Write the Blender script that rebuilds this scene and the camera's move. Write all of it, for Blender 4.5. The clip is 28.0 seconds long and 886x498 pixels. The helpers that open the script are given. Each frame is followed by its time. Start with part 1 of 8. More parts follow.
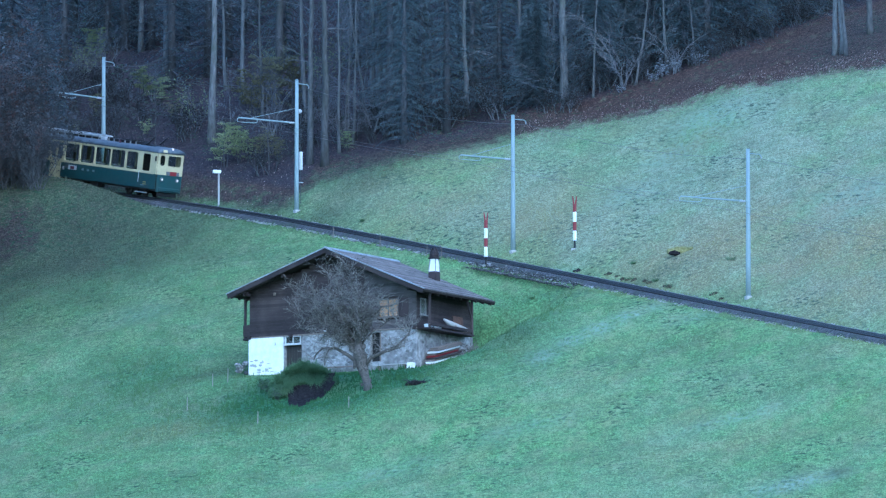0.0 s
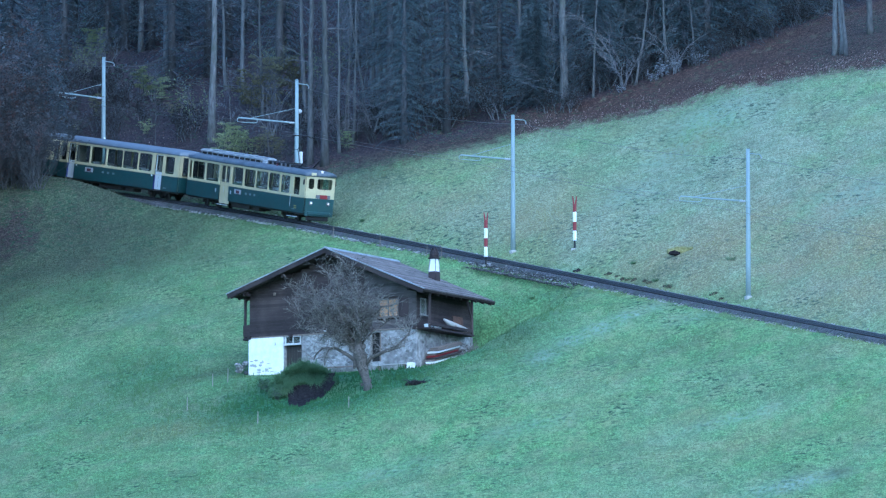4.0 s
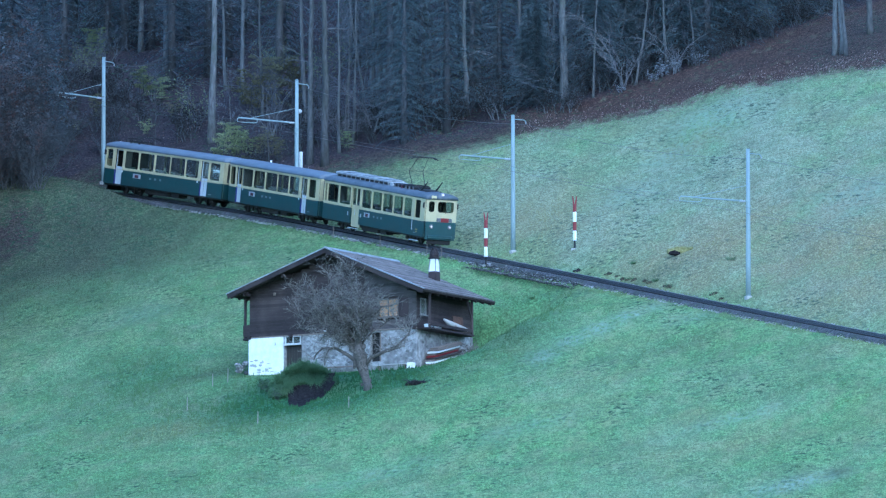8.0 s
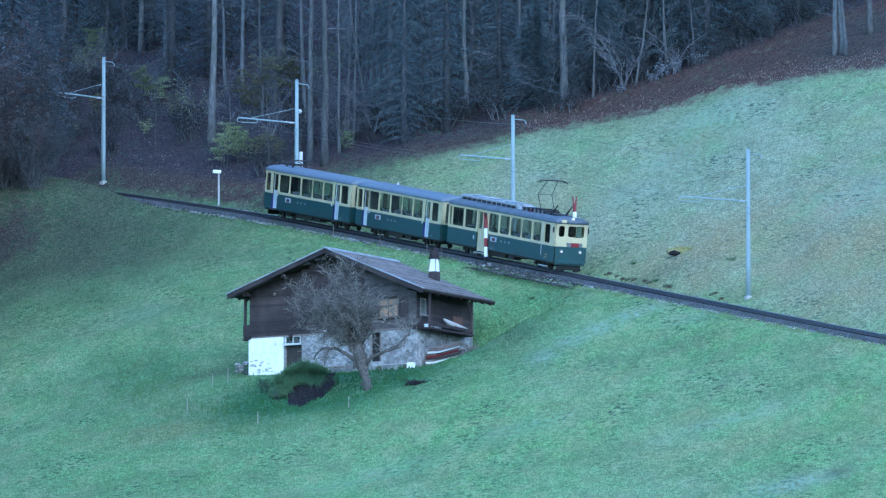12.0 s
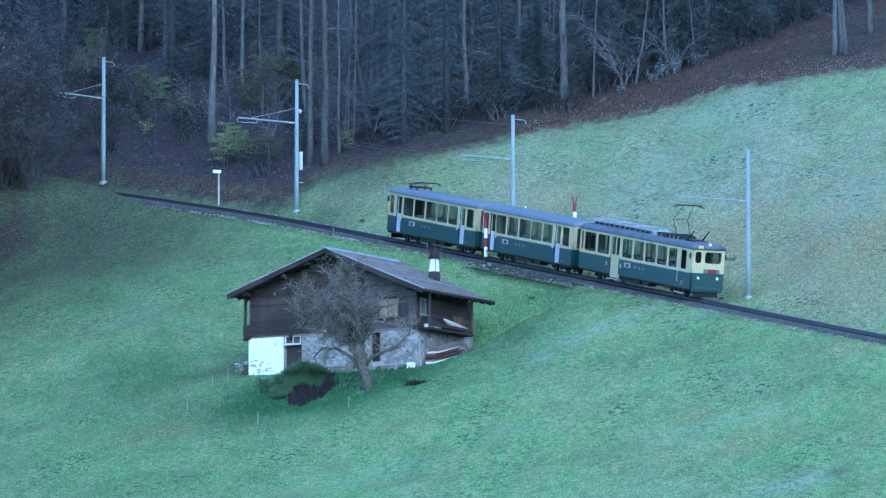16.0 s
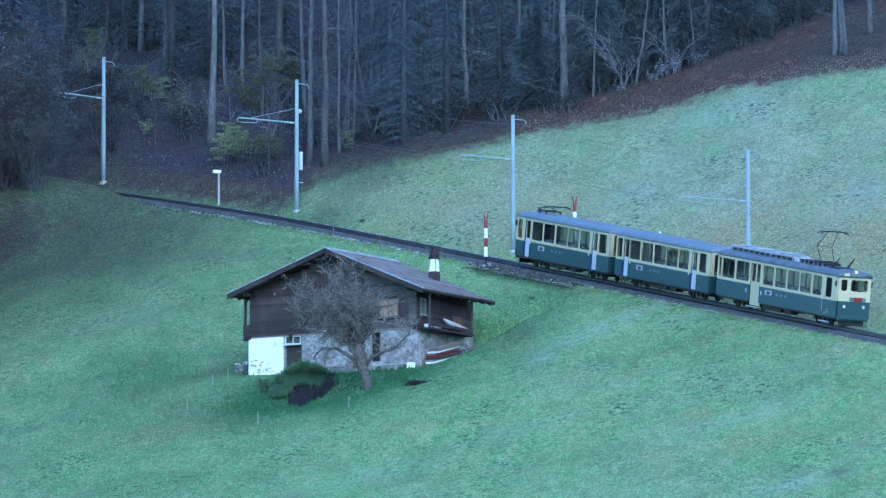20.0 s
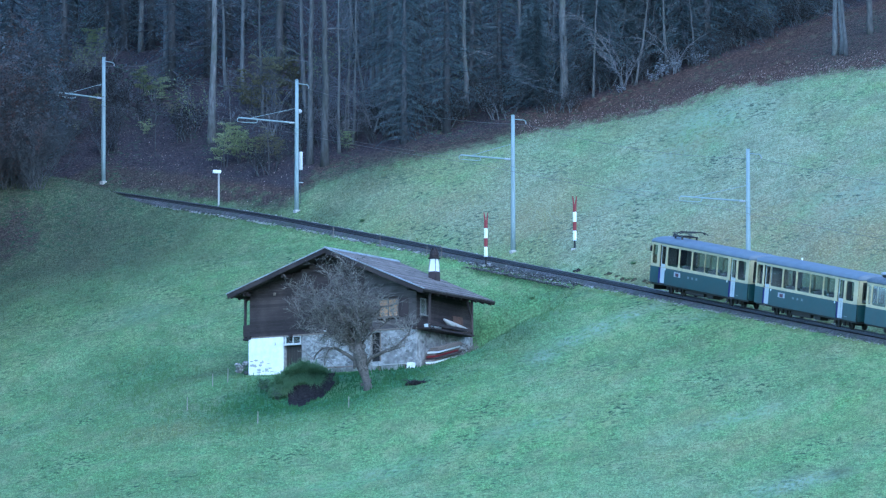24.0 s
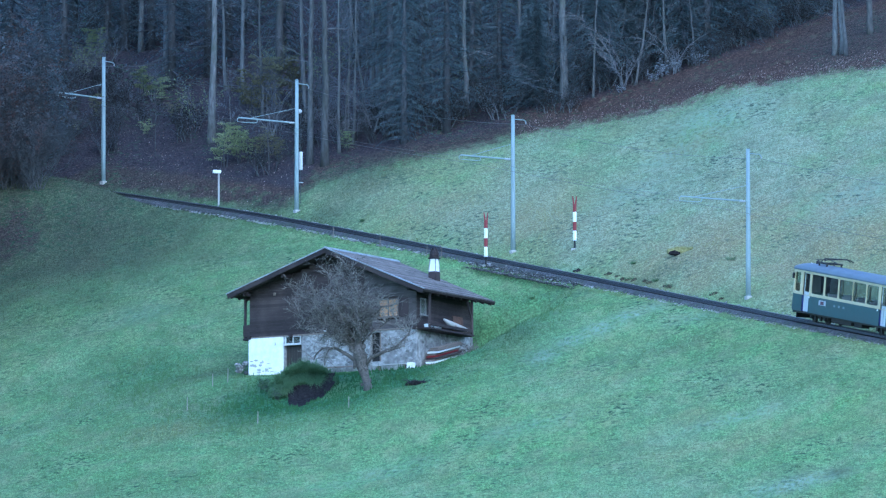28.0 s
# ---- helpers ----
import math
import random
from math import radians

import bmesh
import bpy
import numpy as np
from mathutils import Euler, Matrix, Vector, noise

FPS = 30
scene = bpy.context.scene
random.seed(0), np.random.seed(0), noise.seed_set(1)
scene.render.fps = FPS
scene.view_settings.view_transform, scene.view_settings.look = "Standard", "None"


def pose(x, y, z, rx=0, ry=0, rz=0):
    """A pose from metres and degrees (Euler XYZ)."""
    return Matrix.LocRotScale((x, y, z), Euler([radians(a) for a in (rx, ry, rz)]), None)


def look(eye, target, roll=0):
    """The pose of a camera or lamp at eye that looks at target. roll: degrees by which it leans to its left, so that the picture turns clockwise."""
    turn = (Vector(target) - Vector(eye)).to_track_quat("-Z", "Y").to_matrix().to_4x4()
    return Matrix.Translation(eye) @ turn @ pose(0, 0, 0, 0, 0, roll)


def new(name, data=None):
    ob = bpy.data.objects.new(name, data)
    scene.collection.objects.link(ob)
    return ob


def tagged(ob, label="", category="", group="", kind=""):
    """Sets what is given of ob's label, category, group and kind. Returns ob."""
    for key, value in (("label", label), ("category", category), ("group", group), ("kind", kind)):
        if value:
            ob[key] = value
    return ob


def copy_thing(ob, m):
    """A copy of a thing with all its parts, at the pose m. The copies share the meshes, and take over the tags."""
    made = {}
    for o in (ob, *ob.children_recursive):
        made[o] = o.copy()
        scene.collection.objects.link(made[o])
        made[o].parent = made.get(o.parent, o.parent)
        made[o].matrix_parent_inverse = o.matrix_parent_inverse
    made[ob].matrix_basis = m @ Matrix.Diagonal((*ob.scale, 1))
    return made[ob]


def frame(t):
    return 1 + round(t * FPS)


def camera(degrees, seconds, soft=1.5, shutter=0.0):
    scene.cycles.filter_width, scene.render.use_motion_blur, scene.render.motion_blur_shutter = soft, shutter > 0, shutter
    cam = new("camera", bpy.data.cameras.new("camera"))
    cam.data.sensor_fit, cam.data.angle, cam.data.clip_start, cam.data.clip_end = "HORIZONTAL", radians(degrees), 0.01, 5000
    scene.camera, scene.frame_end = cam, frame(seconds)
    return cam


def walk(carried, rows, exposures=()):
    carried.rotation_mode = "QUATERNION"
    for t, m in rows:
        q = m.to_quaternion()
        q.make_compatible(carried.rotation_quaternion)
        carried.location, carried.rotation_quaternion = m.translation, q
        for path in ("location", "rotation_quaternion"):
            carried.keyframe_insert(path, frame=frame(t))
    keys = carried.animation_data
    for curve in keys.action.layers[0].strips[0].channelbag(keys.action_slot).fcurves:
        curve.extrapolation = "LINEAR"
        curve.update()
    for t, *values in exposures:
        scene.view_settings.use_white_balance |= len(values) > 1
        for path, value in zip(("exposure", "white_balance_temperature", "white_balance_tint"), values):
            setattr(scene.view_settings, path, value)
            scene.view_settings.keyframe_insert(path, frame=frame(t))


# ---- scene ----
# ---- camera ----
cam = camera(4.2129, 28.0, soft=1.25)
EYE_POSE = pose(0.0, -780.0, -88.0, 96.4894, 0, 0)
walk(cam, [(0.0, EYE_POSE), (28.0, EYE_POSE)], exposures=[(0.0, 1.74, 4810, 3), (28.0, 1.74, 4810, 3)])

# ---- light: an open sky, the sun behind the mountain ----
world = bpy.data.worlds.new("sky")
scene.world = world
world.use_nodes = True
wn = world.node_tree
sky = wn.nodes.new("ShaderNodeTexSky")
sky.sky_type, sky.sun_disc = "NISHITA", False
sky.sun_elevation, sky.sun_rotation = radians(32), radians(164)
sky.air_density, sky.dust_density, sky.ozone_density = 1.0, 0.6, 1.5
back = wn.nodes["Background"]
back.inputs["Strength"].default_value = 0.15
wn.links.new(sky.outputs["Color"], back.inputs["Color"])

sun = new("sun", bpy.data.lights.new("sun", "SUN"))
sun.data.energy, sun.data.angle, sun.data.color = 0.3, radians(50), (1.0, 0.97, 0.93)
sun.matrix_basis = look((132, -461, 300), (0, 0, 0))


# ---- materials ----
def node(nt, kind, **values):
    n = nt.nodes.new(kind)
    for k, v in values.items():
        n.inputs[k].default_value = v
    return n


def blend(nt, fac, a, b):
    """A colour mix; fac, a, b are sockets or values."""
    n = nt.nodes.new("ShaderNodeMix")
    n.data_type = "RGBA"
    for i, v in ((0, fac), (6, a), (7, b)):
        if isinstance(v, bpy.types.NodeSocket):
            nt.links.new(v, n.inputs[i])
        else:
            n.inputs[i].default_value = v if i == 0 else (*v, 1)
    return n.outputs[2]


def ramp(nt, fac, lo, hi):
    n = nt.nodes.new("ShaderNodeMapRange")
    n.inputs["From Min"].default_value, n.inputs["From Max"].default_value = lo, hi
    nt.links.new(fac, n.inputs["Value"])
    return n.outputs["Result"]


def grain(nt, where, scale, detail=4.0, stretch=None):
    n = node(nt, "ShaderNodeTexNoise", Scale=scale, Detail=detail)
    if stretch:
        mp = node(nt, "ShaderNodeMapping", Scale=stretch)
        nt.links.new(where, mp.inputs["Vector"])
        where = mp.outputs["Vector"]
    nt.links.new(where, n.inputs["Vector"])
    return n.outputs["Fac"]


def surface(name, c1, c2, rough=0.7, metal=0.0, fine=30.0, broad=1.2, wear=None, bump=0.2, stretch=None, vary=0.0, spec=0.5):
    """A worn surface: two colours mixed in a fine grain, stained broadly by wear, with a little relief."""
    ma = bpy.data.materials.new(name)
    ma.use_nodes = True
    nt = ma.node_tree
    bs = nt.nodes["Principled BSDF"]
    co = nt.nodes.new("ShaderNodeTexCoord").outputs["Object"]
    g = grain(nt, co, fine, 5.0, stretch)
    col = blend(nt, ramp(nt, g, 0.3, 0.7), c1, c2)
    if wear:
        col = blend(nt, ramp(nt, grain(nt, co, broad, 4.0), 0.42, 0.72), col, wear)
    if vary:
        info = nt.nodes.new("ShaderNodeObjectInfo")
        hs = node(nt, "ShaderNodeHueSaturation")
        nt.links.new(ramp_out(nt, info.outputs["Random"], 1 - vary, 1 + vary), hs.inputs["Value"])
        nt.links.new(col, hs.inputs["Color"])
        col = hs.outputs["Color"]
    nt.links.new(col, bs.inputs["Base Color"])
    bs.inputs["Roughness"].default_value, bs.inputs["Metallic"].default_value = rough, metal
    bs.inputs["Specular IOR Level"].default_value = spec
    if bump:
        b = node(nt, "ShaderNodeBump", Strength=bump, Distance=0.02)
        nt.links.new(g, b.inputs["Height"])
        nt.links.new(b.outputs["Normal"], bs.inputs["Normal"])
    return ma


def ramp_out(nt, fac, lo, hi):
    n = nt.nodes.new("ShaderNodeMapRange")
    n.inputs["To Min"].default_value, n.inputs["To Max"].default_value = lo, hi
    nt.links.new(fac, n.inputs["Value"])
    return n.outputs["Result"]


def leafy(name, c1, c2, c3, rough=0.7):
    """Leaves: each one its own shade, with some light through it."""
    ma = bpy.data.materials.new(name)
    ma.use_nodes = True
    nt = ma.node_tree
    bs = nt.nodes["Principled BSDF"]
    geo = nt.nodes.new("ShaderNodeNewGeometry")
    col = blend(nt, geo.outputs["Random Per Island"], c1, c2)
    info = nt.nodes.new("ShaderNodeObjectInfo")
    col = blend(nt, ramp_out(nt, info.outputs["Random"], 0.0, 0.6), col, c3)
    nt.links.new(col, bs.inputs["Base Color"])
    bs.inputs["Roughness"].default_value = rough
    bs.inputs["Specular IOR Level"].default_value = 0.1
    return ma


def glass(name, tint, rough=0.04):
    ma = bpy.data.materials.new(name)
    ma.use_nodes = True
    nt = ma.node_tree
    bs = nt.nodes["Principled BSDF"]
    bs.inputs["Base Color"].default_value = (*tint, 1)
    bs.inputs["Roughness"].default_value = rough
    bs.inputs["Transmission Weight"].default_value = 1.0
    bs.inputs["IOR"].default_value = 1.35
    return ma


def glow(name, colour, strength):
    ma = bpy.data.materials.new(name)
    ma.use_nodes = True
    bs = ma.node_tree.nodes["Principled BSDF"]
    bs.inputs["Base Color"].default_value = (*colour, 1)
    bs.inputs["Emission Color"].default_value = (*colour, 1)
    bs.inputs["Emission Strength"].default_value = strength
    return ma


M_GREEN = surface("coach_green", (0.013, 0.052, 0.056), (0.02, 0.063, 0.066), 0.42, fine=4, wear=(0.026, 0.052, 0.054), broad=0.9, bump=0.02)
M_CREAM = surface("coach_cream", (0.52, 0.47, 0.29), (0.48, 0.43, 0.265), 0.42, fine=5, wear=(0.42, 0.38, 0.25), bump=0.02)
M_ROOF = surface("coach_roof", (0.125, 0.155, 0.2), (0.15, 0.18, 0.225), 0.55, fine=8, wear=(0.115, 0.14, 0.18), bump=0.03)
M_MOTORROOF = surface("sooty_roof", (0.075, 0.095, 0.125), (0.12, 0.145, 0.18), 0.6, fine=5, wear=(0.06, 0.075, 0.095), broad=1.6, bump=0.05)
M_HOOD = surface("hood_metal", (0.3, 0.32, 0.34), (0.46, 0.48, 0.5), 0.55, 0.1, fine=4, wear=(0.16, 0.18, 0.2), broad=1.8, bump=0.08)
M_UNDER = surface("underframe", (0.015, 0.015, 0.017), (0.03, 0.027, 0.025), 0.75, fine=20, wear=(0.04, 0.032, 0.026))
M_JAMB = surface("door_jamb", (0.03, 0.04, 0.2), (0.04, 0.05, 0.22), 0.5, fine=6, bump=0.02)
M_SILVER = surface("bare_metal", (0.55, 0.58, 0.62), (0.48, 0.5, 0.55), 0.4, 0.6, fine=12, bump=0.03)
M_WHITE = surface("white_enamel", (0.78, 0.8, 0.82), (0.72, 0.74, 0.76), 0.45, fine=10, bump=0.03)
M_RED = surface("red_enamel", (0.2, 0.016, 0.022), (0.15, 0.013, 0.017), 0.5, fine=14, bump=0.03)
M_PLATE = surface("dark_plate", (0.1, 0.105, 0.12), (0.14, 0.145, 0.16), 0.5, fine=12, bump=0.03)
M_FADED = surface("faded_lettering", (0.14, 0.18, 0.19), (0.2, 0.24, 0.25), 0.6, fine=10, bump=0.0)
M_CREST = surface("crest_paint", (0.09, 0.02, 0.04), (0.06, 0.016, 0.035), 0.5, fine=14, bump=0.03)
M_GREY = surface("grey_paint", (0.4, 0.42, 0.45), (0.34, 0.36, 0.4), 0.5, fine=12, bump=0.03)
M_BLACK = surface("black_iron", (0.012, 0.012, 0.014), (0.02, 0.02, 0.022), 0.5, 0.3, fine=18, bump=0.05)
M_YELLOWPAINT = surface("yellow_paint", (0.32, 0.27, 0.09), (0.24, 0.2, 0.07), 0.5, fine=14, bump=0.0)
M_DOOR = surface("pale_door", (0.55, 0.59, 0.62), (0.5, 0.53, 0.56), 0.45, fine=8, bump=0.02)
M_SEAT = surface("seat_cover", (0.10, 0.16, 0.13), (0.14, 0.2, 0.16), 0.8, fine=25)
M_INSIDE = surface("coach_lining", (0.16, 0.165, 0.15), (0.21, 0.21, 0.19), 0.7, fine=5)
M_GLASS = glass("window_glass", (0.68, 0.76, 0.74))
M_LAMP = glow("headlight_glass", (0.85, 0.72, 0.68), 0.06)
M_WEIGHT = surface("weathered_white_paint", (0.55, 0.57, 0.6), (0.46, 0.48, 0.5), 0.6, fine=10, bump=0.03)
M_MAST = surface("galvanised_steel", (0.215, 0.28, 0.3), (0.265, 0.335, 0.355), 0.65, 0.0, fine=9, wear=(0.22, 0.28, 0.31), broad=0.7, bump=0.04)
M_CONCRETE = surface("concrete", (0.42, 0.42, 0.41), (0.33, 0.33, 0.32), 0.85, fine=20, wear=(0.35, 0.35, 0.32))
M_WIRE = surface("wire_copper", (0.045, 0.052, 0.055), (0.065, 0.072, 0.076), 0.5, 0.1, fine=5, bump=0.0)
M_RAIL = surface("rail_steel", (0.06, 0.062, 0.07), (0.11, 0.112, 0.12), 0.45, 0.6, fine=14)
M_SLEEPER = surface("sleeper", (0.01, 0.01, 0.012), (0.022, 0.021, 0.023), 0.8, fine=14, vary=0.25)
M_BALLAST = surface("ballast", (0.007, 0.007, 0.008), (0.022, 0.021, 0.024), 0.95, fine=9, wear=(0.011, 0.011, 0.012), bump=0.9, spec=0.1)
M_STONE = surface("field_stone", (0.08, 0.08, 0.085), (0.42, 0.42, 0.42), 0.9, fine=7, wear=(0.07, 0.07, 0.075), broad=2.5, bump=0.6, vary=0.5)
M_PALESTONE = surface("pale_stones", (0.2, 0.2, 0.21), (0.58, 0.58, 0.58), 0.9, fine=3, wear=(0.14, 0.14, 0.145), broad=1.5, bump=0.5)
M_PLASTER = surface("lime_plaster", (0.86, 0.86, 0.86), (0.8, 0.8, 0.8), 0.85, fine=9, wear=(0.68, 0.68, 0.68), broad=2.2, bump=0.25)
M_RUSTSHEET = surface("rusted_sheet", (0.09, 0.045, 0.035), (0.16, 0.085, 0.06), 0.8, fine=6, wear=(0.06, 0.045, 0.04), broad=2.0, bump=0.2)
M_GREYLOG = surface("weathered_larch", (0.055, 0.048, 0.05), (0.115, 0.1, 0.1), 0.85, fine=6, wear=(0.04, 0.034, 0.036), broad=0.7, stretch=(0.5, 6, 8), vary=0.3)
M_WEATHERED = surface("weathered_frame", (0.2, 0.2, 0.2), (0.3, 0.3, 0.3), 0.8, fine=8)
M_MOSSLOG = surface("mossy_wood", (0.13, 0.135, 0.05), (0.27, 0.26, 0.11), 0.9, fine=8, bump=0.5)
M_RUBBLE = surface("weathered_render", (0.17, 0.17, 0.172), (0.44, 0.44, 0.435), 0.9, fine=4, wear=(0.13, 0.13, 0.13), broad=1.1, bump=0.7)
M_WALLSTONE = surface("wall_stones", (0.13, 0.13, 0.135), (0.38, 0.38, 0.38), 0.9, fine=5, wear=(0.11, 0.11, 0.11), broad=1.6, bump=0.6, vary=0.4)
M_OLDWHITE = surface("worn_white_paint", (0.42, 0.43, 0.44), (0.55, 0.56, 0.57), 0.7, fine=9, bump=0.1)
M_LOG = surface("dark_larch", (0.014, 0.0105, 0.0125), (0.036, 0.026, 0.028), 0.85, fine=6, wear=(0.066, 0.05, 0.05), broad=0.6, stretch=(0.5, 6, 8), vary=0.3)
M_PLANK = surface("grey_plank", (0.12, 0.095, 0.08), (0.2, 0.17, 0.15), 0.85, fine=6, stretch=(0.6, 6, 6), vary=0.3)
M_TILE = surface("roof_slate", (0.085, 0.074, 0.07), (0.2, 0.178, 0.17), 0.9, fine=5, wear=(0.22, 0.195, 0.182), broad=1.3, bump=0.5, vary=0.35, spec=0.12)
M_ZINC = surface("zinc_edge", (0.28, 0.3, 0.34), (0.38, 0.41, 0.45), 0.6, 0.2, fine=8, wear=(0.16, 0.165, 0.17))
M_PALEWOOD = surface("bleached_wood", (0.2, 0.185, 0.165), (0.31, 0.29, 0.26), 0.85, fine=6, stretch=(6, 6, 0.6))
M_SHUTTER = surface("tan_curtain", (0.62, 0.31, 0.17), (0.5, 0.26, 0.15), 0.8, fine=20)
M_DARK = surface("dark_inside", (0.012, 0.012, 0.014), (0.02, 0.02, 0.02), 0.9, fine=10)
# wood colours below lean to blue: the haze is put into the tint
M_BARK = surface("grey_bark", (0.045, 0.046, 0.05), (0.125, 0.13, 0.14), 0.9, fine=5, wear=(0.05, 0.06, 0.05), broad=0.5, stretch=(1.6, 1.6, 0.35), bump=0.8, vary=0.35)
M_BEECH = surface("pale_bark", (0.045, 0.05, 0.056), (0.125, 0.134, 0.146), 0.85, fine=5, wear=(0.07, 0.078, 0.078), broad=0.6, stretch=(1.5, 1.5, 0.4), bump=0.7, vary=0.4)
M_TWIG = surface("twigs", (0.06, 0.07, 0.085), (0.11, 0.122, 0.142), 0.9, fine=8, bump=0.0, vary=0.3)
M_FRUITBARK = surface("fruit_tree_bark", (0.04, 0.038, 0.037), (0.16, 0.142, 0.132), 0.9, fine=9, wear=(0.05, 0.05, 0.045), bump=0.8)
M_NEEDLE = leafy("spruce_needles", (0.066, 0.1, 0.118), (0.12, 0.16, 0.178), (0.072, 0.108, 0.13))
M_YELLOW = leafy("yellowing_leaves", (0.15, 0.19, 0.1), (0.26, 0.29, 0.15), (0.12, 0.165, 0.09))
M_OLIVELEAF = leafy("olive_leaves", (0.075, 0.082, 0.055), (0.16, 0.155, 0.09), (0.09, 0.095, 0.06))
M_RUST = leafy("rusty_leaves", (0.05, 0.048, 0.052), (0.115, 0.075, 0.07), (0.055, 0.056, 0.06))
M_LITTER = leafy("fallen_leaves", (0.07, 0.038, 0.033), (0.2, 0.125, 0.105), (0.11, 0.068, 0.058))
M_BOUGH = surface("spruce_boughs", (0.025, 0.028, 0.034), (0.05, 0.054, 0.062), 0.9, fine=8, bump=0.0, vary=0.3)
M_SPRUCEBARK = surface("spruce_bark", (0.028, 0.03, 0.036), (0.065, 0.07, 0.08), 0.95, fine=5, stretch=(1.6, 1.6, 0.4), bump=0.6, vary=0.3)
M_ARCH = surface("pale_branches", (0.08, 0.083, 0.094), (0.19, 0.194, 0.21), 0.9, fine=8, bump=0.0, vary=0.4)
M_PALELEAF = leafy("pale_fallen_leaves", (0.16, 0.115, 0.095), (0.38, 0.32, 0.3), (0.22, 0.165, 0.14))
M_FROSTLEAF = leafy("pale_bramble_leaves", (0.14, 0.16, 0.19), (0.34, 0.36, 0.4), (0.2, 0.22, 0.26))


def tuft_material():
    """Blades of grass, green or rimed as the ground under them."""
    ma = leafy("grass_tufts", (0.07, 0.14, 0.05), (0.16, 0.25, 0.105), (0.11, 0.19, 0.075))
    nt = ma.node_tree
    bs = nt.nodes["Principled BSDF"]
    green = bs.inputs["Base Color"].links[0].from_socket
    at = nt.nodes.new("ShaderNodeVertexColor")
    at.layer_name = "zone"
    sep = nt.nodes.new("ShaderNodeSeparateColor")
    nt.links.new(at.outputs["Color"], sep.inputs["Color"])
    geo = nt.nodes.new("ShaderNodeNewGeometry")
    pale = blend(nt, geo.outputs["Random Per Island"], (0.14, 0.17, 0.10), (0.27, 0.29, 0.21))
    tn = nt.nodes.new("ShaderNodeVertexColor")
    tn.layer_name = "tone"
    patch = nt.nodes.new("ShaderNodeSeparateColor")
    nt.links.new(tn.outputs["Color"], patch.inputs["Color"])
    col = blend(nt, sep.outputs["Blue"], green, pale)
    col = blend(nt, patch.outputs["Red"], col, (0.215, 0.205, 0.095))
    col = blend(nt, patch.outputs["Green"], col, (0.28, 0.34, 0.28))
    # dull brown blades, also darkened where the wood shades the meadow
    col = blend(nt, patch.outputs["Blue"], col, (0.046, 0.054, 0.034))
    col = blend(nt, at.outputs["Alpha"], col, (0.033, 0.09, 0.032))
    nt.links.new(col, bs.inputs["Base Color"])
    return ma


M_TUFT = tuft_material()
M_FRUITTWIG = surface("fruit_tree_twigs", (0.065, 0.062, 0.058), (0.225, 0.208, 0.19), 0.9, fine=8, bump=0.0)
M_BRAMBLE = leafy("bramble_leaves", (0.022, 0.026, 0.028), (0.05, 0.05, 0.05), (0.03, 0.03, 0.034))
M_GRAVEL = surface("pale_gravel", (0.012, 0.012, 0.015), (0.11, 0.11, 0.118), 0.9, fine=5, wear=(0.035, 0.045, 0.03), broad=1.2, bump=0.9)
# thicket leaves paled and blued for the haze before them
M_THICKET = leafy("thicket_leaves", (0.072, 0.082, 0.092), (0.105, 0.099, 0.107), (0.074, 0.084, 0.096))
M_RUSSET = leafy("russet_leaves", (0.105, 0.07, 0.067), (0.165, 0.092, 0.082), (0.09, 0.078, 0.08))
M_CLOD = surface("dry_earth", (0.035, 0.036, 0.027), (0.085, 0.08, 0.055), 0.95, fine=7, bump=1.0, spec=0.1)
M_SOIL = surface("bare_soil", (0.01, 0.0095, 0.012), (0.034, 0.031, 0.035), 0.95, fine=7, bump=1.0, spec=0.1)


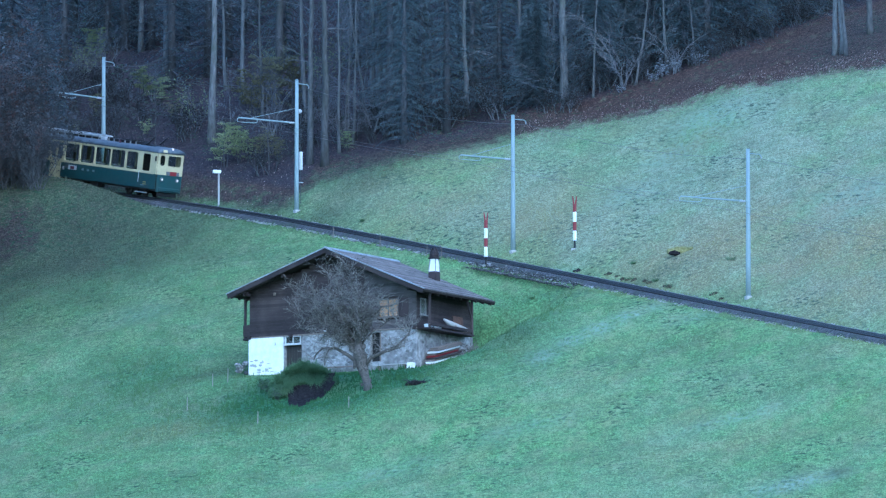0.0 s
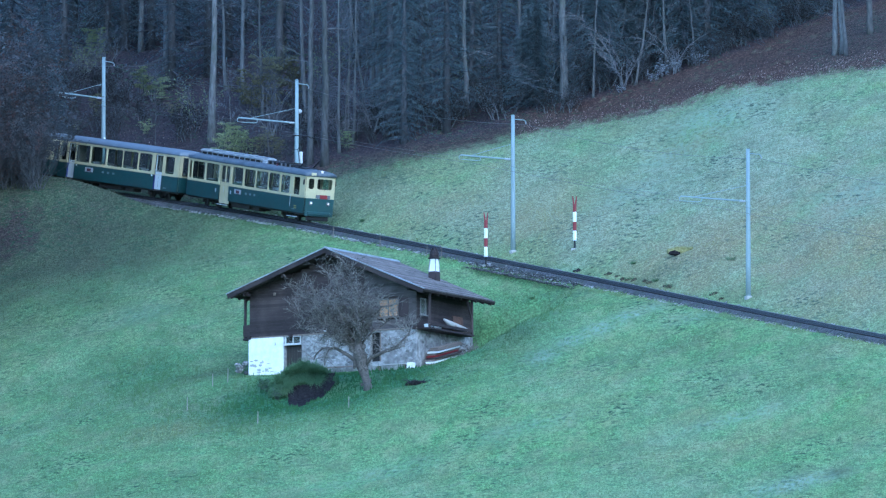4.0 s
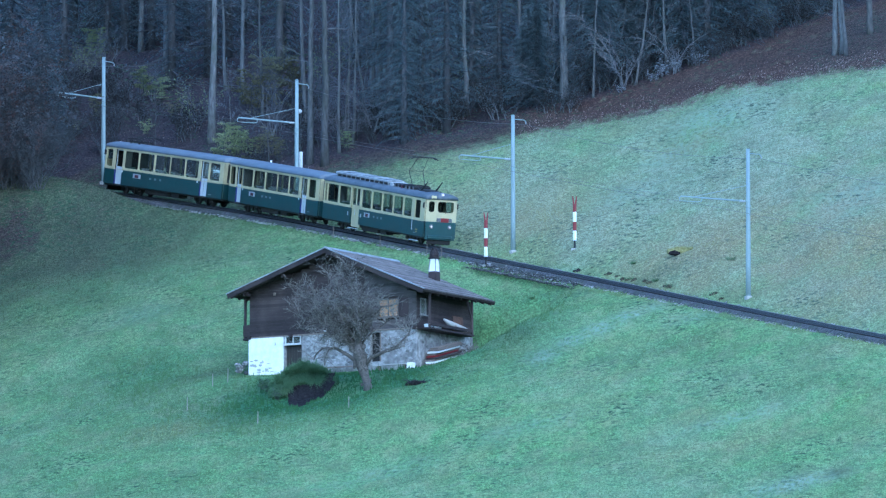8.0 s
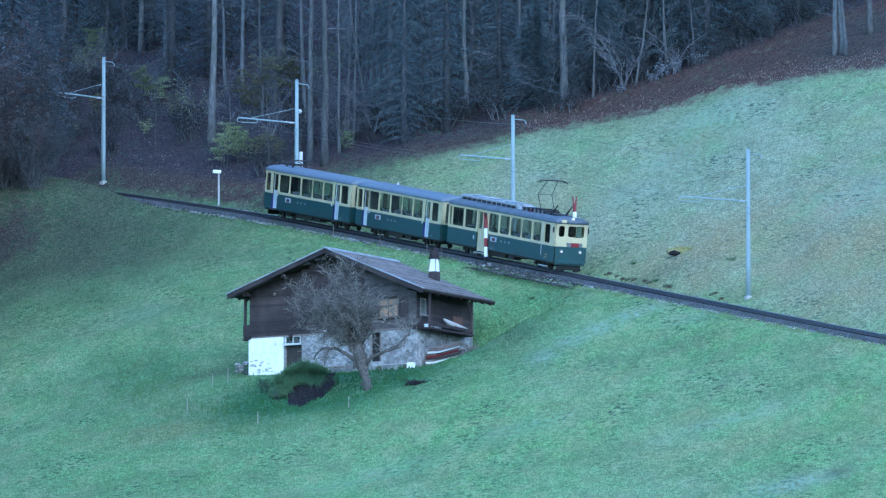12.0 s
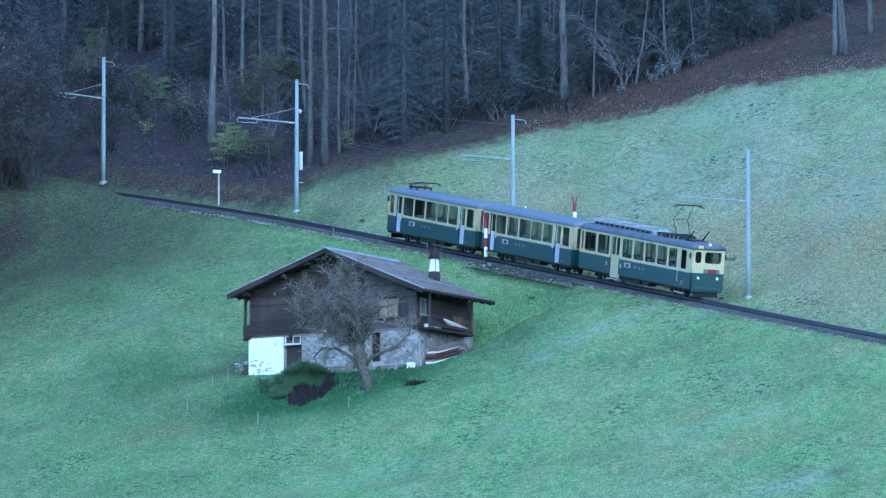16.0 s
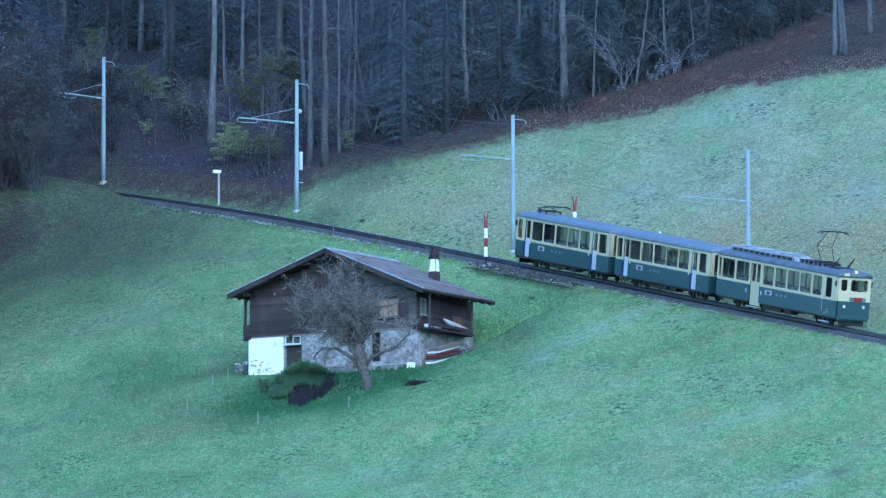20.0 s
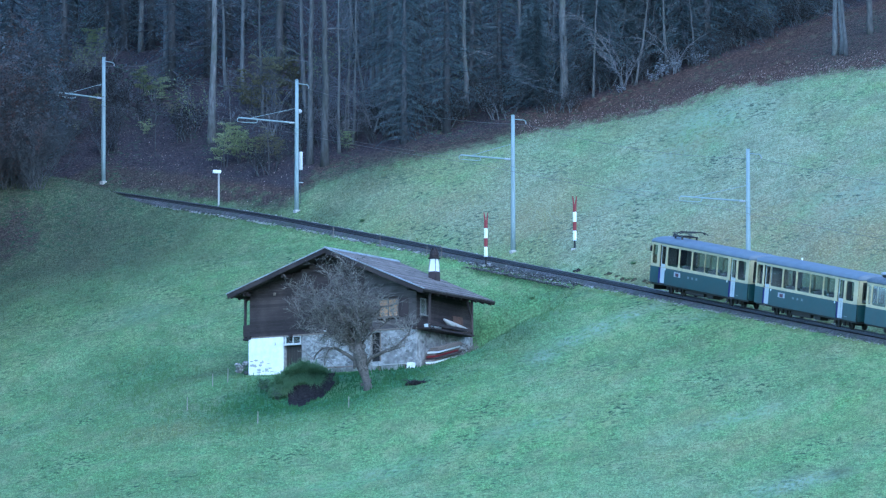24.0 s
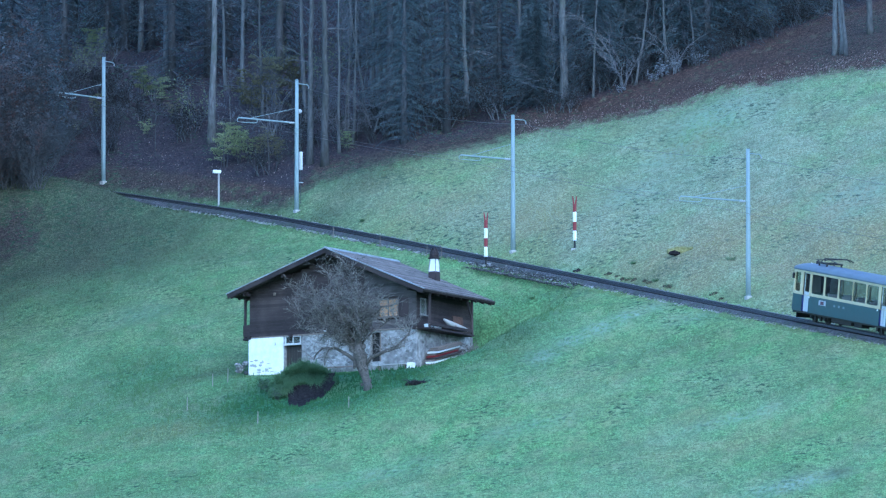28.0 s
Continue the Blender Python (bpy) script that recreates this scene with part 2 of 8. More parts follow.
def meadow_material():
    """Grass, rimed in places, and leaf litter under the wood; the zones come from the plan."""
    ma = bpy.data.materials.new("meadow")
    ma.use_nodes = True
    nt = ma.node_tree
    bs = nt.nodes["Principled BSDF"]
    co = nt.nodes.new("ShaderNodeTexCoord").outputs["Object"]
    at = nt.nodes.new("ShaderNodeVertexColor")
    at.layer_name = "zone"
    sep = nt.nodes.new("ShaderNodeSeparateColor")
    nt.links.new(at.outputs["Color"], sep.inputs["Color"])
    fine = grain(nt, co, 10.0, 5.0, (0.9, 0.3, 0.8))
    tufts = grain(nt, co, 4.5, 5.0, (0.75, 0.26, 0.8))
    mid = grain(nt, co, 0.8, 6.0, (1.0, 0.4, 0.5))
    wide = grain(nt, co, 0.16, 5.0, (1.0, 0.5, 0.5))
    clump = grain(nt, co, 2.0, 8.0, (0.6, 0.26, 0.7))
    green = blend(nt, ramp(nt, fine, 0.32, 0.68), (0.104, 0.19, 0.068), (0.182, 0.312, 0.122))
    green = blend(nt, ramp(nt, clump, 0.54, 0.82), green, (0.056, 0.14, 0.055))
    green = blend(nt, ramp(nt, clump, 0.42, 0.18), green, (0.158, 0.3, 0.134))
    green = blend(nt, ramp(nt, mid, 0.45, 0.75), green, (0.215, 0.268, 0.13))
    rime = blend(nt, ramp(nt, fine, 0.3, 0.7), (0.2, 0.222, 0.148), (0.315, 0.335, 0.24))
    rime = blend(nt, ramp(nt, clump, 0.52, 0.8), rime, (0.15, 0.185, 0.115))
    rime = blend(nt, ramp(nt, clump, 0.42, 0.2), rime, (0.32, 0.35, 0.265))
    m1 = nt.nodes.new("ShaderNodeMath")
    m1.operation = "MULTIPLY_ADD"
    nt.links.new(ramp(nt, wide, 0.35, 0.65), m1.inputs[0])
    m1.inputs[1].default_value = 1.0
    low = nt.nodes.new("ShaderNodeMath")
    low.operation = "SUBTRACT"
    nt.links.new(sep.outputs["Blue"], low.inputs[0])
    low.inputs[1].default_value = 0.4
    nt.links.new(low.outputs[0], m1.inputs[2])
    m1.use_clamp = True
    m2 = nt.nodes.new("ShaderNodeMath")
    m2.operation = "MULTIPLY"
    nt.links.new(m1.outputs[0], m2.inputs[0])
    nt.links.new(ramp_out(nt, sep.outputs["Blue"], 0.15, 1.0), m2.inputs[1])
    grass = blend(nt, m2.outputs[0], green, rime)
    brown = blend(nt, ramp(nt, fine, 0.35, 0.7), (0.021, 0.02, 0.026), (0.06, 0.048, 0.054))
    dry_leaf = blend(nt, ramp(nt, fine, 0.35, 0.7), (0.038, 0.023, 0.02), (0.092, 0.054, 0.044))
    # leaf litter painted darker where the wood's edge lies in shade
    shaded_at = nt.nodes.new("ShaderNodeVertexColor")
    shaded_at.layer_name = "tone"
    shaded = nt.nodes.new("ShaderNodeSeparateColor")
    nt.links.new(shaded_at.outputs["Color"], shaded.inputs["Color"])
    dry_leaf = blend(nt, shaded.outputs["Blue"], dry_leaf, blend(nt, ramp(nt, fine, 0.35, 0.7), (0.026, 0.024, 0.022), (0.075, 0.06, 0.054)))
    brown = blend(nt, ramp(nt, sep.outputs["Red"], 0.85, 1.0), dry_leaf, brown)
    m3 = nt.nodes.new("ShaderNodeMath")
    m3.operation = "ADD"
    nt.links.new(sep.outputs["Red"], m3.inputs[0])
    nt.links.new(ramp_out(nt, grain(nt, co, 1.5, 8.0, (1.0, 0.4, 0.5)), -0.6, 0.6), m3.inputs[1])
    dry = blend(nt, ramp(nt, fine, 0.35, 0.7), (0.175, 0.155, 0.09), (0.31, 0.28, 0.175))
    m4 = nt.nodes.new("ShaderNodeMath")
    m4.operation = "MULTIPLY"
    nt.links.new(sep.outputs["Green"], m4.inputs[0])
    nt.links.new(ramp(nt, mid, 0.3, 0.6), m4.inputs[1])
    worn = grain(nt, co, 0.42, 6.0, (1.0, 0.45, 0.5))
    m5 = nt.nodes.new("ShaderNodeMath")
    m5.operation = "MULTIPLY"
    nt.links.new(ramp(nt, worn, 0.46, 0.68), m5.inputs[0])
    m5.inputs[1].default_value = 0.45
    tone = blend(nt, sep.outputs["Blue"], (0.07, 0.125, 0.05), (0.17, 0.17, 0.115))
    grass2 = blend(nt, m5.outputs[0], grass, tone)
    m7 = nt.nodes.new("ShaderNodeMath")
    m7.operation = "MULTIPLY"
    nt.links.new(ramp(nt, grain(nt, co, 0.27, 6.0, (1.0, 0.45, 0.5)), 0.5, 0.68), m7.inputs[0])
    m7.inputs[1].default_value = 0.3
    grass2 = blend(nt, m7.outputs[0], grass2, (0.215, 0.228, 0.1))
    # patches laid over the sward, broken up by the tufts
    tn = nt.nodes.new("ShaderNodeVertexColor")
    tn.layer_name = "tone"
    patch = nt.nodes.new("ShaderNodeSeparateColor")
    nt.links.new(tn.outputs["Color"], patch.inputs["Color"])

    def broken(channel, by, lo, hi):
        m = nt.nodes.new("ShaderNodeMath")
        m.operation = "MULTIPLY"
        nt.links.new(patch.outputs[channel], m.inputs[0])
        nt.links.new(ramp_out(nt, by, lo, hi), m.inputs[1])
        m.use_clamp = True
        return m.outputs[0]
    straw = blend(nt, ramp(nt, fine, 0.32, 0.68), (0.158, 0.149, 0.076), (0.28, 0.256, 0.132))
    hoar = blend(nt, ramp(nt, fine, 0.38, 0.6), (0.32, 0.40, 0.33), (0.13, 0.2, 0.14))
    # dull brown grass; its dark tone doubles as shade beside the wood
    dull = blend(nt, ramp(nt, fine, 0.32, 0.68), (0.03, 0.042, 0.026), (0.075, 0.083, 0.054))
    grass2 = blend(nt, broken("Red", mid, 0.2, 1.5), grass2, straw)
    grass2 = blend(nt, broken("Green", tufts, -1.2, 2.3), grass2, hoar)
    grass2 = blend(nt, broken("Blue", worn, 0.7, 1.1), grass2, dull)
    col = blend(nt, ramp(nt, m3.outputs[0], 0.25, 0.75), grass2, brown)
    col = blend(nt, m4.outputs[0], col, dry)
    lush = blend(nt, ramp(nt, fine, 0.3, 0.7), (0.02, 0.068, 0.029), (0.058, 0.145, 0.066))
    m6 = nt.nodes.new("ShaderNodeMath")
    m6.operation = "MULTIPLY"
    nt.links.new(at.outputs["Alpha"], m6.inputs[0])
    nt.links.new(ramp(nt, worn, 0.1, 0.45), m6.inputs[1])
    col = blend(nt, m6.outputs[0], col, lush)
    # small shadows of the tufts, painted as dark gaps gathered in drifts
    gap = grain(nt, co, 5.0, 3.0, (0.5, 0.3, 1.1))
    drift = grain(nt, co, 0.33, 5.0, (0.8, 0.3, 0.6))
    m8 = nt.nodes.new("ShaderNodeMath")
    m8.operation = "MULTIPLY"
    nt.links.new(ramp(nt, gap, 0.53, 0.64), m8.inputs[0])
    mr = node(nt, "ShaderNodeMapRange")
    for k, v in enumerate((0.47, 0.66, 0.12, 1.0)):
        mr.inputs[1 + k].default_value = v
    nt.links.new(drift, mr.inputs[0])
    nt.links.new(mr.outputs[0], m8.inputs[1])
    col = blend(nt, m8.outputs[0], col, blend(nt, sep.outputs["Blue"], (0.024, 0.062, 0.03), (0.07, 0.09, 0.066)))
    # single tufts, lighter and darker
    for by, lo, hi, a, b in ((fine, 0.36, 0.64, 0.86, 1.2), (tufts, 0.36, 0.64, 0.88, 1.16)):
        mr = node(nt, "ShaderNodeMapRange")
        for k, v in enumerate((lo, hi, a, b)):
            mr.inputs[1 + k].default_value = v
        nt.links.new(by, mr.inputs[0])
        vm = nt.nodes.new("ShaderNodeVectorMath")
        vm.operation = "SCALE"
        nt.links.new(col, vm.inputs[0])
        nt.links.new(mr.outputs[0], vm.inputs["Scale"])
        col = vm.outputs[0]
    nt.links.new(col, bs.inputs["Base Color"])
    bs.inputs["Roughness"].default_value = 0.9
    bs.inputs["Specular IOR Level"].default_value = 0.15
    b = node(nt, "ShaderNodeBump", Strength=0.7, Distance=0.10)
    nt.links.new(fine, b.inputs["Height"])
    b2 = node(nt, "ShaderNodeBump", Strength=0.45, Distance=0.3)
    nt.links.new(clump, b2.inputs["Height"])
    nt.links.new(b2.outputs["Normal"], b.inputs["Normal"])
    nt.links.new(b.outputs["Normal"], bs.inputs["Normal"])
    return ma


M_MEADOW = meadow_material()

M_MOSS = surface("turf", (0.03, 0.07, 0.03), (0.065, 0.125, 0.055), 0.95, fine=8, wear=(0.07, 0.12, 0.05), bump=0.6)
M_BANKGRASS = leafy("bank_grass", (0.052, 0.115, 0.052), (0.155, 0.235, 0.13), (0.078, 0.14, 0.07))


# ---- plan: the line of the track, the lie of the land ----
HOUSE = (-12.38, -17.22, -9.2)
HU = (math.cos(math.radians(-30.7)), math.sin(math.radians(-30.7)))
KNOT_S = np.array([-70., -40, -20, -8, 4, 12, 20, 28, 40, 60, 80, 105, 130])
KNOT_TURN = np.radians([39.6, 43.3, 47.0, 50.7, 54.7, 60.1, 65.2, 65.75, 66.0, 65.7, 65.9, 64.5, 59.6])
STEP = 0.5
TRACK_S = np.arange(-75.0, 150.0, STEP)


def smooth(k, v, x):
    m = np.gradient(v, k)
    i = np.clip(np.searchsorted(k, x) - 1, 0, len(k) - 2)
    h = k[i + 1] - k[i]
    u = (x - k[i]) / h
    return ((2 * u**3 - 3 * u**2 + 1) * v[i] + (u**3 - 2 * u**2 + u) * h * m[i]
            + (-2 * u**3 + 3 * u**2) * v[i + 1] + (u**3 - u**2) * h * m[i + 1])


TURN = smooth(KNOT_S, KNOT_TURN, TRACK_S)
DROP = np.arctan(np.interp(TRACK_S, [-60, 30, 120], [0.1674, 0.1836, 0.1877]))
LINE = np.cumsum(np.stack([np.cos(DROP) * np.cos(TURN), -np.cos(DROP) * np.sin(TURN), -np.sin(DROP)], 1) * STEP, 0)
LINE = LINE - LINE[150] + np.array([-19.1545, 44.0713, 9.28]) - np.array([0, 0, 0.10])   # top of the rails


def track(s):
    """Rail-top point of the track's middle, its turn and its fall, s metres down the line."""
    s0 = np.clip(s, TRACK_S[0], TRACK_S[-1])
    p = np.array([np.interp(s0, TRACK_S, LINE[:, k]) for k in range(3)])
    a, g = np.interp(s0, TRACK_S, TURN), np.interp(s0, TRACK_S, DROP)
    return p + (s - s0) * np.array([math.cos(g) * math.cos(a), -math.cos(g) * math.sin(a), -math.sin(g)]), a, g


def beside(s, side, up=0.0):
    """A point beside the track: side to the uphill side, up from the rail top."""
    p, a, g = track(s)
    return p + side * np.array([math.sin(a), math.cos(a), 0]) + np.array([0, 0, up])


YS, XP, ZP = LINE[::-1, 1], LINE[::-1, 0], LINE[::-1, 2]
SP = TRACK_S[::-1]


def step01(a, b, x):
    u = np.clip((x - a) / (b - a), 0, 1)
    return u * u * (3 - 2 * u)


def waves(x, y):
    """Gentle unevenness of the meadow."""
    return (0.30 * np.sin(x * 0.21 + 0.13 * y + 0.6) * np.sin(y * 0.11 - 0.07 * x + 1.0)
            + 0.07 * np.sin(x * 0.63 - 0.31 * y) * np.sin(y * 0.37 + 0.29 * x + 2.0)
            + 0.02 * np.sin(x * 1.37 + 0.9 * y + 1.0) * np.sin(y * 1.13 - 0.71 * x))


def lattice(x, y, k):
    """Smooth random heights on a unit grid, -1 to 1."""
    i, j = np.floor(x), np.floor(y)
    u, v = x - i, y - j
    u, v = u * u * (3 - 2 * u), v * v * (3 - 2 * v)

    def h(a, b):
        q = np.sin(a * 127.1 + b * 311.7 + k * 74.7) * 43758.5453
        return 2 * (q - np.floor(q)) - 1
    return (h(i, j) * (1 - u) + h(i + 1, j) * u) * (1 - v) + (h(i, j + 1) * (1 - u) + h(i + 1, j + 1) * u) * v


def hummocks(x, y):
    """Tussocky, trodden sward."""
    return 0.06 * lattice(x / 0.6, y / 0.8, 1) + 0.06 * lattice(x / 1.25 + 0.3 * y, y / 1.5, 2) + 0.07 * lattice(x / 3.1, y / 3.4, 3)


# swells and hollows of the upper meadow: x, y, half-widths, height
SWELLS = [(17.6, -16.5, 2.4, 4.5, 0.45), (21.8, -22.0, 2.0, 6.0, -0.45), (26.5, -21.0, 3.5, 4.0, 0.5), (14.6, 20.5, 1.6, 6.0, -0.4), (10.5, 4.0, 3.0, 7.0, 0.35), (21.0, 6.0, 4.0, 8.0, 0.4), (12.5, -30.5, 3.5, 2.6, 0.3), (7.0, -38.0, 4.0, 2.4, -0.25)]


def land(x, y):
    """Height of the ground."""
    x, y = np.asarray(x, float), np.asarray(y, float)
    lo, hi = YS[0], YS[-1]
    yc = np.clip(y, lo, hi)
    xp = np.interp(yc, YS, XP)
    zp = np.interp(yc, YS, ZP)
    s = np.interp(yc, YS, SP)
    up, dn = np.maximum(y - hi, 0), np.maximum(lo - y, 0)
    xp = xp - 600 * np.tanh(1.15 * up / 600) + 0.58 * 300 * np.tanh(dn / 300)
    zp = zp + 300 * np.tanh(0.27 * up / 300) - 0.2 * dn
    s = s - 1.3 * up + 1.2 * dn
    d = (x - xp) * np.interp(yc, YS, np.sin(TURN[::-1]))
    r = np.maximum(d - 1.75, 0)
    l = np.maximum(-d - 1.2, 0)
    right = 0.34 * 160 * np.tanh(r / 160) + 0.25 * step01(0.5, 3.0, r)
    left = -0.26 * 120 * np.tanh(l / 120) - (0.1 - 0.1 * step01(40, 48, s) + 0.5 * step01(47, 55, s) * (1 - step01(64, 74, s))) * step01(0.0, 0.8, l) * step01(-8, 10, s)
    z = zp - 0.30 + right + left
    # cutting at the upper end: a low knoll on the downhill side
    knoll = step01(9, -7, s) * step01(0.1, 1.3, l) * (1 - step01(5, 16, l))
    z = z + 1.6 * knoll
    z = z + waves(x, y) * step01(3, 9, np.abs(d)) + hummocks(x, y) * step01(2.3, 3.6, np.abs(d))
    for a, b, p, q, h in SWELLS:
        z = z + h * np.exp(-((x - a) / p) ** 2 - ((y - b) / q) ** 2) * step01(2.0, 4.0, np.abs(d))
    # level stance of the house
    hu = (x - HOUSE[0]) * HU[0] + (y - HOUSE[1]) * HU[1]
    hv = (x - HOUSE[0]) * -HU[1] + (y - HOUSE[1]) * HU[0]
    out = np.hypot(np.maximum(np.maximum(-0.3 - hu, hu - 15.0), 0), np.maximum(np.maximum(-1.6 - hv, hv - 7.2), 0))
    stance = HOUSE[2] - 0.14 - 0.032 * np.clip(hu, 0, 13) * step01(1.5, -1.0, hv) + 0.19 * np.maximum(hv, 0) + 0.16 * np.minimum(hv, 0)
    k = 1 - step01(0.0, 4.0, out)
    z = z * (1 - k) + stance * k
    # worn hollow below the terrace
    z = z - 0.5 * np.exp(-((x + 9.0) ** 2 + (y + 29.5) ** 2) / 2.2)
    # valley floor and the far side
    valley = -90.8 + 0.0883 * (np.clip(y, -830, 0) + 780) + 0.25 * np.maximum(-y - 900, 0) * (1 - 0.5 * step01(900, 2600, -y))
    w = step01(-88, -150, y)
    return z * (1 - w) + valley * w


# ---- tools ----
class Shape:
    """Collects points and faces of one mesh."""

    def __init__(self):
        self.v, self.f, self.m = [], [], []

    def add(self, pts, faces, mi=0):
        n = len(self.v)
        self.v.extend([tuple(p) for p in pts])
        self.f.extend([tuple(n + i for i in q) for q in faces])
        self.m.extend([mi] * len(faces))
        return self

    def box(self, lo, hi, c=0.0, m=None, mi=0):
        """A box from lo to hi with edges cut by c."""
        (x0, y0, z0), (x1, y1, z1) = lo, hi
        if c <= 0:
            p = [(x, y, z) for z in (z0, z1) for y in (y0, y1) for x in (x0, x1)]
            q = [(0, 2, 3, 1), (4, 5, 7, 6), (0, 1, 5, 4), (2, 6, 7, 3), (0, 4, 6, 2), (1, 3, 7, 5)]
        else:
            p, q, ids = [], [], {}
            for i, x in enumerate((x0, x1)):
                for j, y in enumerate((y0, y1)):
                    for k, z in enumerate((z0, z1)):
                        cx, cy, cz = (c if i == 0 else -c), (c if j == 0 else -c), (c if k == 0 else -c)
                        for ax, pt in enumerate(((x, y + cy, z + cz), (x + cx, y, z + cz), (x + cx, y + cy, z))):
                            ids[i, j, k, ax] = len(p)
                            p.append(pt)
                        tri = (ids[i, j, k, 0], ids[i, j, k, 1], ids[i, j, k, 2])
                        q.append(tri if (i + j + k) % 2 else tri[::-1])
            def four(a, b, e, g):
                q.append((ids[a], ids[b], ids[e], ids[g]))
            for i in (0, 1):
                four(*[(i, j, k, 0) for j, k in ((0, 0), (1, 0), (1, 1), (0, 1))])
                four(*[(j, i, k, 1) for j, k in ((0, 0), (1, 0), (1, 1), (0, 1))])
                four(*[(j, k, i, 2) for j, k in ((0, 0), (1, 0), (1, 1), (0, 1))])
            for a in (0, 1):
                for b in (0, 1):
                    four((0, a, b, 1), (1, a, b, 1), (1, a, b, 2), (0, a, b, 2))
                    four((a, 0, b, 0), (a, 1, b, 0), (a, 1, b, 2), (a, 0, b, 2))
                    four((a, b, 0, 0), (a, b, 1, 0), (a, b, 1, 1), (a, b, 0, 1))
        if m is not None:
            p = [m @ Vector(a) for a in p]
        return self.add(p, q, mi)

    def tube(self, pts, radii, n=6, mi=0, cap=True):
        """A tapered tube along points."""
        pts = [Vector(p) for p in pts]
        if not hasattr(radii, "__len__"):
            radii = [radii] * len(pts)
        ring, ref = [], None
        out = []
        for i, p in enumerate(pts):
            d = (pts[min(i + 1, len(pts) - 1)] - pts[max(i - 1, 0)]).normalized()
            if ref is None:
                ref = Vector((0, 0, 1)) if abs(d.z) < 0.9 else Vector((1, 0, 0))
            a = d.cross(ref)
            a = a.normalized() if a.length > 1e-6 else d.orthogonal().normalized()
            b = d.cross(a)
            ref = -b if abs(b.dot(ref)) > 0.3 else ref
            for k in range(n):
                t = 2 * math.pi * k / n
                out.append(p + (a * math.cos(t) + b * math.sin(t)) * radii[i])
        q = []
        for i in range(len(pts) - 1):
            for k in range(n):
                q.append((i * n + k, i * n + (k + 1) % n, (i + 1) * n + (k + 1) % n, (i + 1) * n + k))
        if cap:
            q.append(tuple(range(n - 1, -1, -1)))
            q.append(tuple(range((len(pts) - 1) * n, len(pts) * n)))
        return self.add(out, q, mi)

    def loft(self, profile, x0, x1, mi=0, caps=True, m=None):
        """A profile of (y, z) drawn out from x0 to x1."""
        n = len(profile)
        p = [(x0, y, z) for y, z in profile] + [(x1, y, z) for y, z in profile]
        q = [(k, (k + 1) % n, n + (k + 1) % n, n + k) for k in range(n)]
        if caps:
            q += [tuple(range(n - 1, -1, -1)), tuple(range(n, 2 * n))]
        if m is not None:
            p = [m @ Vector(a) for a in p]
        return self.add(p, q, mi)

    def lump(self, centre, r, seed=0, rings=16, n=28, rough=0.22, size=0.9):
        """A closed lump with natural swells and hollows."""
        o = Vector((seed * 3.1, seed * 1.7, seed * 0.9))
        p, q = [], []
        for i in range(rings + 1):
            t = math.pi * i / rings
            for k in range(n):
                a = 2 * math.pi * k / n
                d = Vector((r[0] * math.sin(t) * math.cos(a), r[1] * math.sin(t) * math.sin(a), r[2] * math.cos(t)))
                f = 1 + rough * (noise.noise(d / size + o) + 0.6 * noise.noise(d * 2.7 / size + o))
                p.append((centre[0] + d.x * f, centre[1] + d.y * f, centre[2] + d.z * f))
        for i in range(rings):
            for k in range(n):
                q.append((i * n + k, (i + 1) * n + k, (i + 1) * n + (k + 1) % n, i * n + (k + 1) % n))
        return self.add(p, q)

    def blob(self, centre, r, seed=0, rings=5, n=8, mi=0):
        """An uneven lump."""
        rr = random.Random(seed)
        cx, cy, cz = centre
        p, q = [], []
        for i in range(rings + 1):
            t = math.pi * i / rings
            for k in range(n):
                a = 2 * math.pi * (k + 0.5 * (i % 2)) / n
                f = 1 + rr.uniform(-0.2, 0.2)
                p.append((cx + r[0] * f * math.sin(t) * math.cos(a), cy + r[1] * f * math.sin(t) * math.sin(a), cz + r[2] * f * math.cos(t)))
        for i in range(rings):
            for k in range(n):
                q.append((i * n + k, (i + 1) * n + k, (i + 1) * n + (k + 1) % n, i * n + (k + 1) % n))
        return self.add(p, q, mi)

    def mesh(self, name, mats, flat=True):
        me = bpy.data.meshes.new(name)
        me.from_pydata(self.v, [], self.f)
        for a in (mats if isinstance(mats, (list, tuple)) else [mats]):
            me.materials.append(a)
        if any(self.m):
            me.polygons.foreach_set("material_index", self.m)
        if not flat:
            me.polygons.foreach_set("use_smooth", [True] * len(self.f))
        bm = bmesh.new()
        bm.from_mesh(me)
        bmesh.ops.recalc_face_normals(bm, faces=bm.faces)
        bm.to_mesh(me)
        bm.free()
        return me


def part(name, shape, material, parent=None, label="", flat=True, m=None):
    """Links a shape (or a mesh that is there already) as one object under its parent."""
    me = shape if isinstance(shape, bpy.types.Mesh) else shape.mesh(name, material, flat)
    ob = new(name, me)
    if parent is not None:
        ob.parent = parent
    if m is not None:
        ob.matrix_basis = m
    return tagged(ob, label=label)


def quick_mesh(name, verts, faces, material):
    """A mesh from arrays of points and of triangles or quads."""
    me = bpy.data.meshes.new(name)
    nv, nf, k = len(verts), len(faces), faces.shape[1]
    me.vertices.add(nv)
    me.vertices.foreach_set("co", verts.astype(np.float32).ravel())
    me.loops.add(nf * k)
    me.loops.foreach_set("vertex_index", faces.astype(np.int32).ravel())
    me.polygons.add(nf)
    me.polygons.foreach_set("loop_start", np.arange(0, nf * k, k, dtype=np.int32))
    me.update(calc_edges=True)
    me.materials.append(material)
    return me


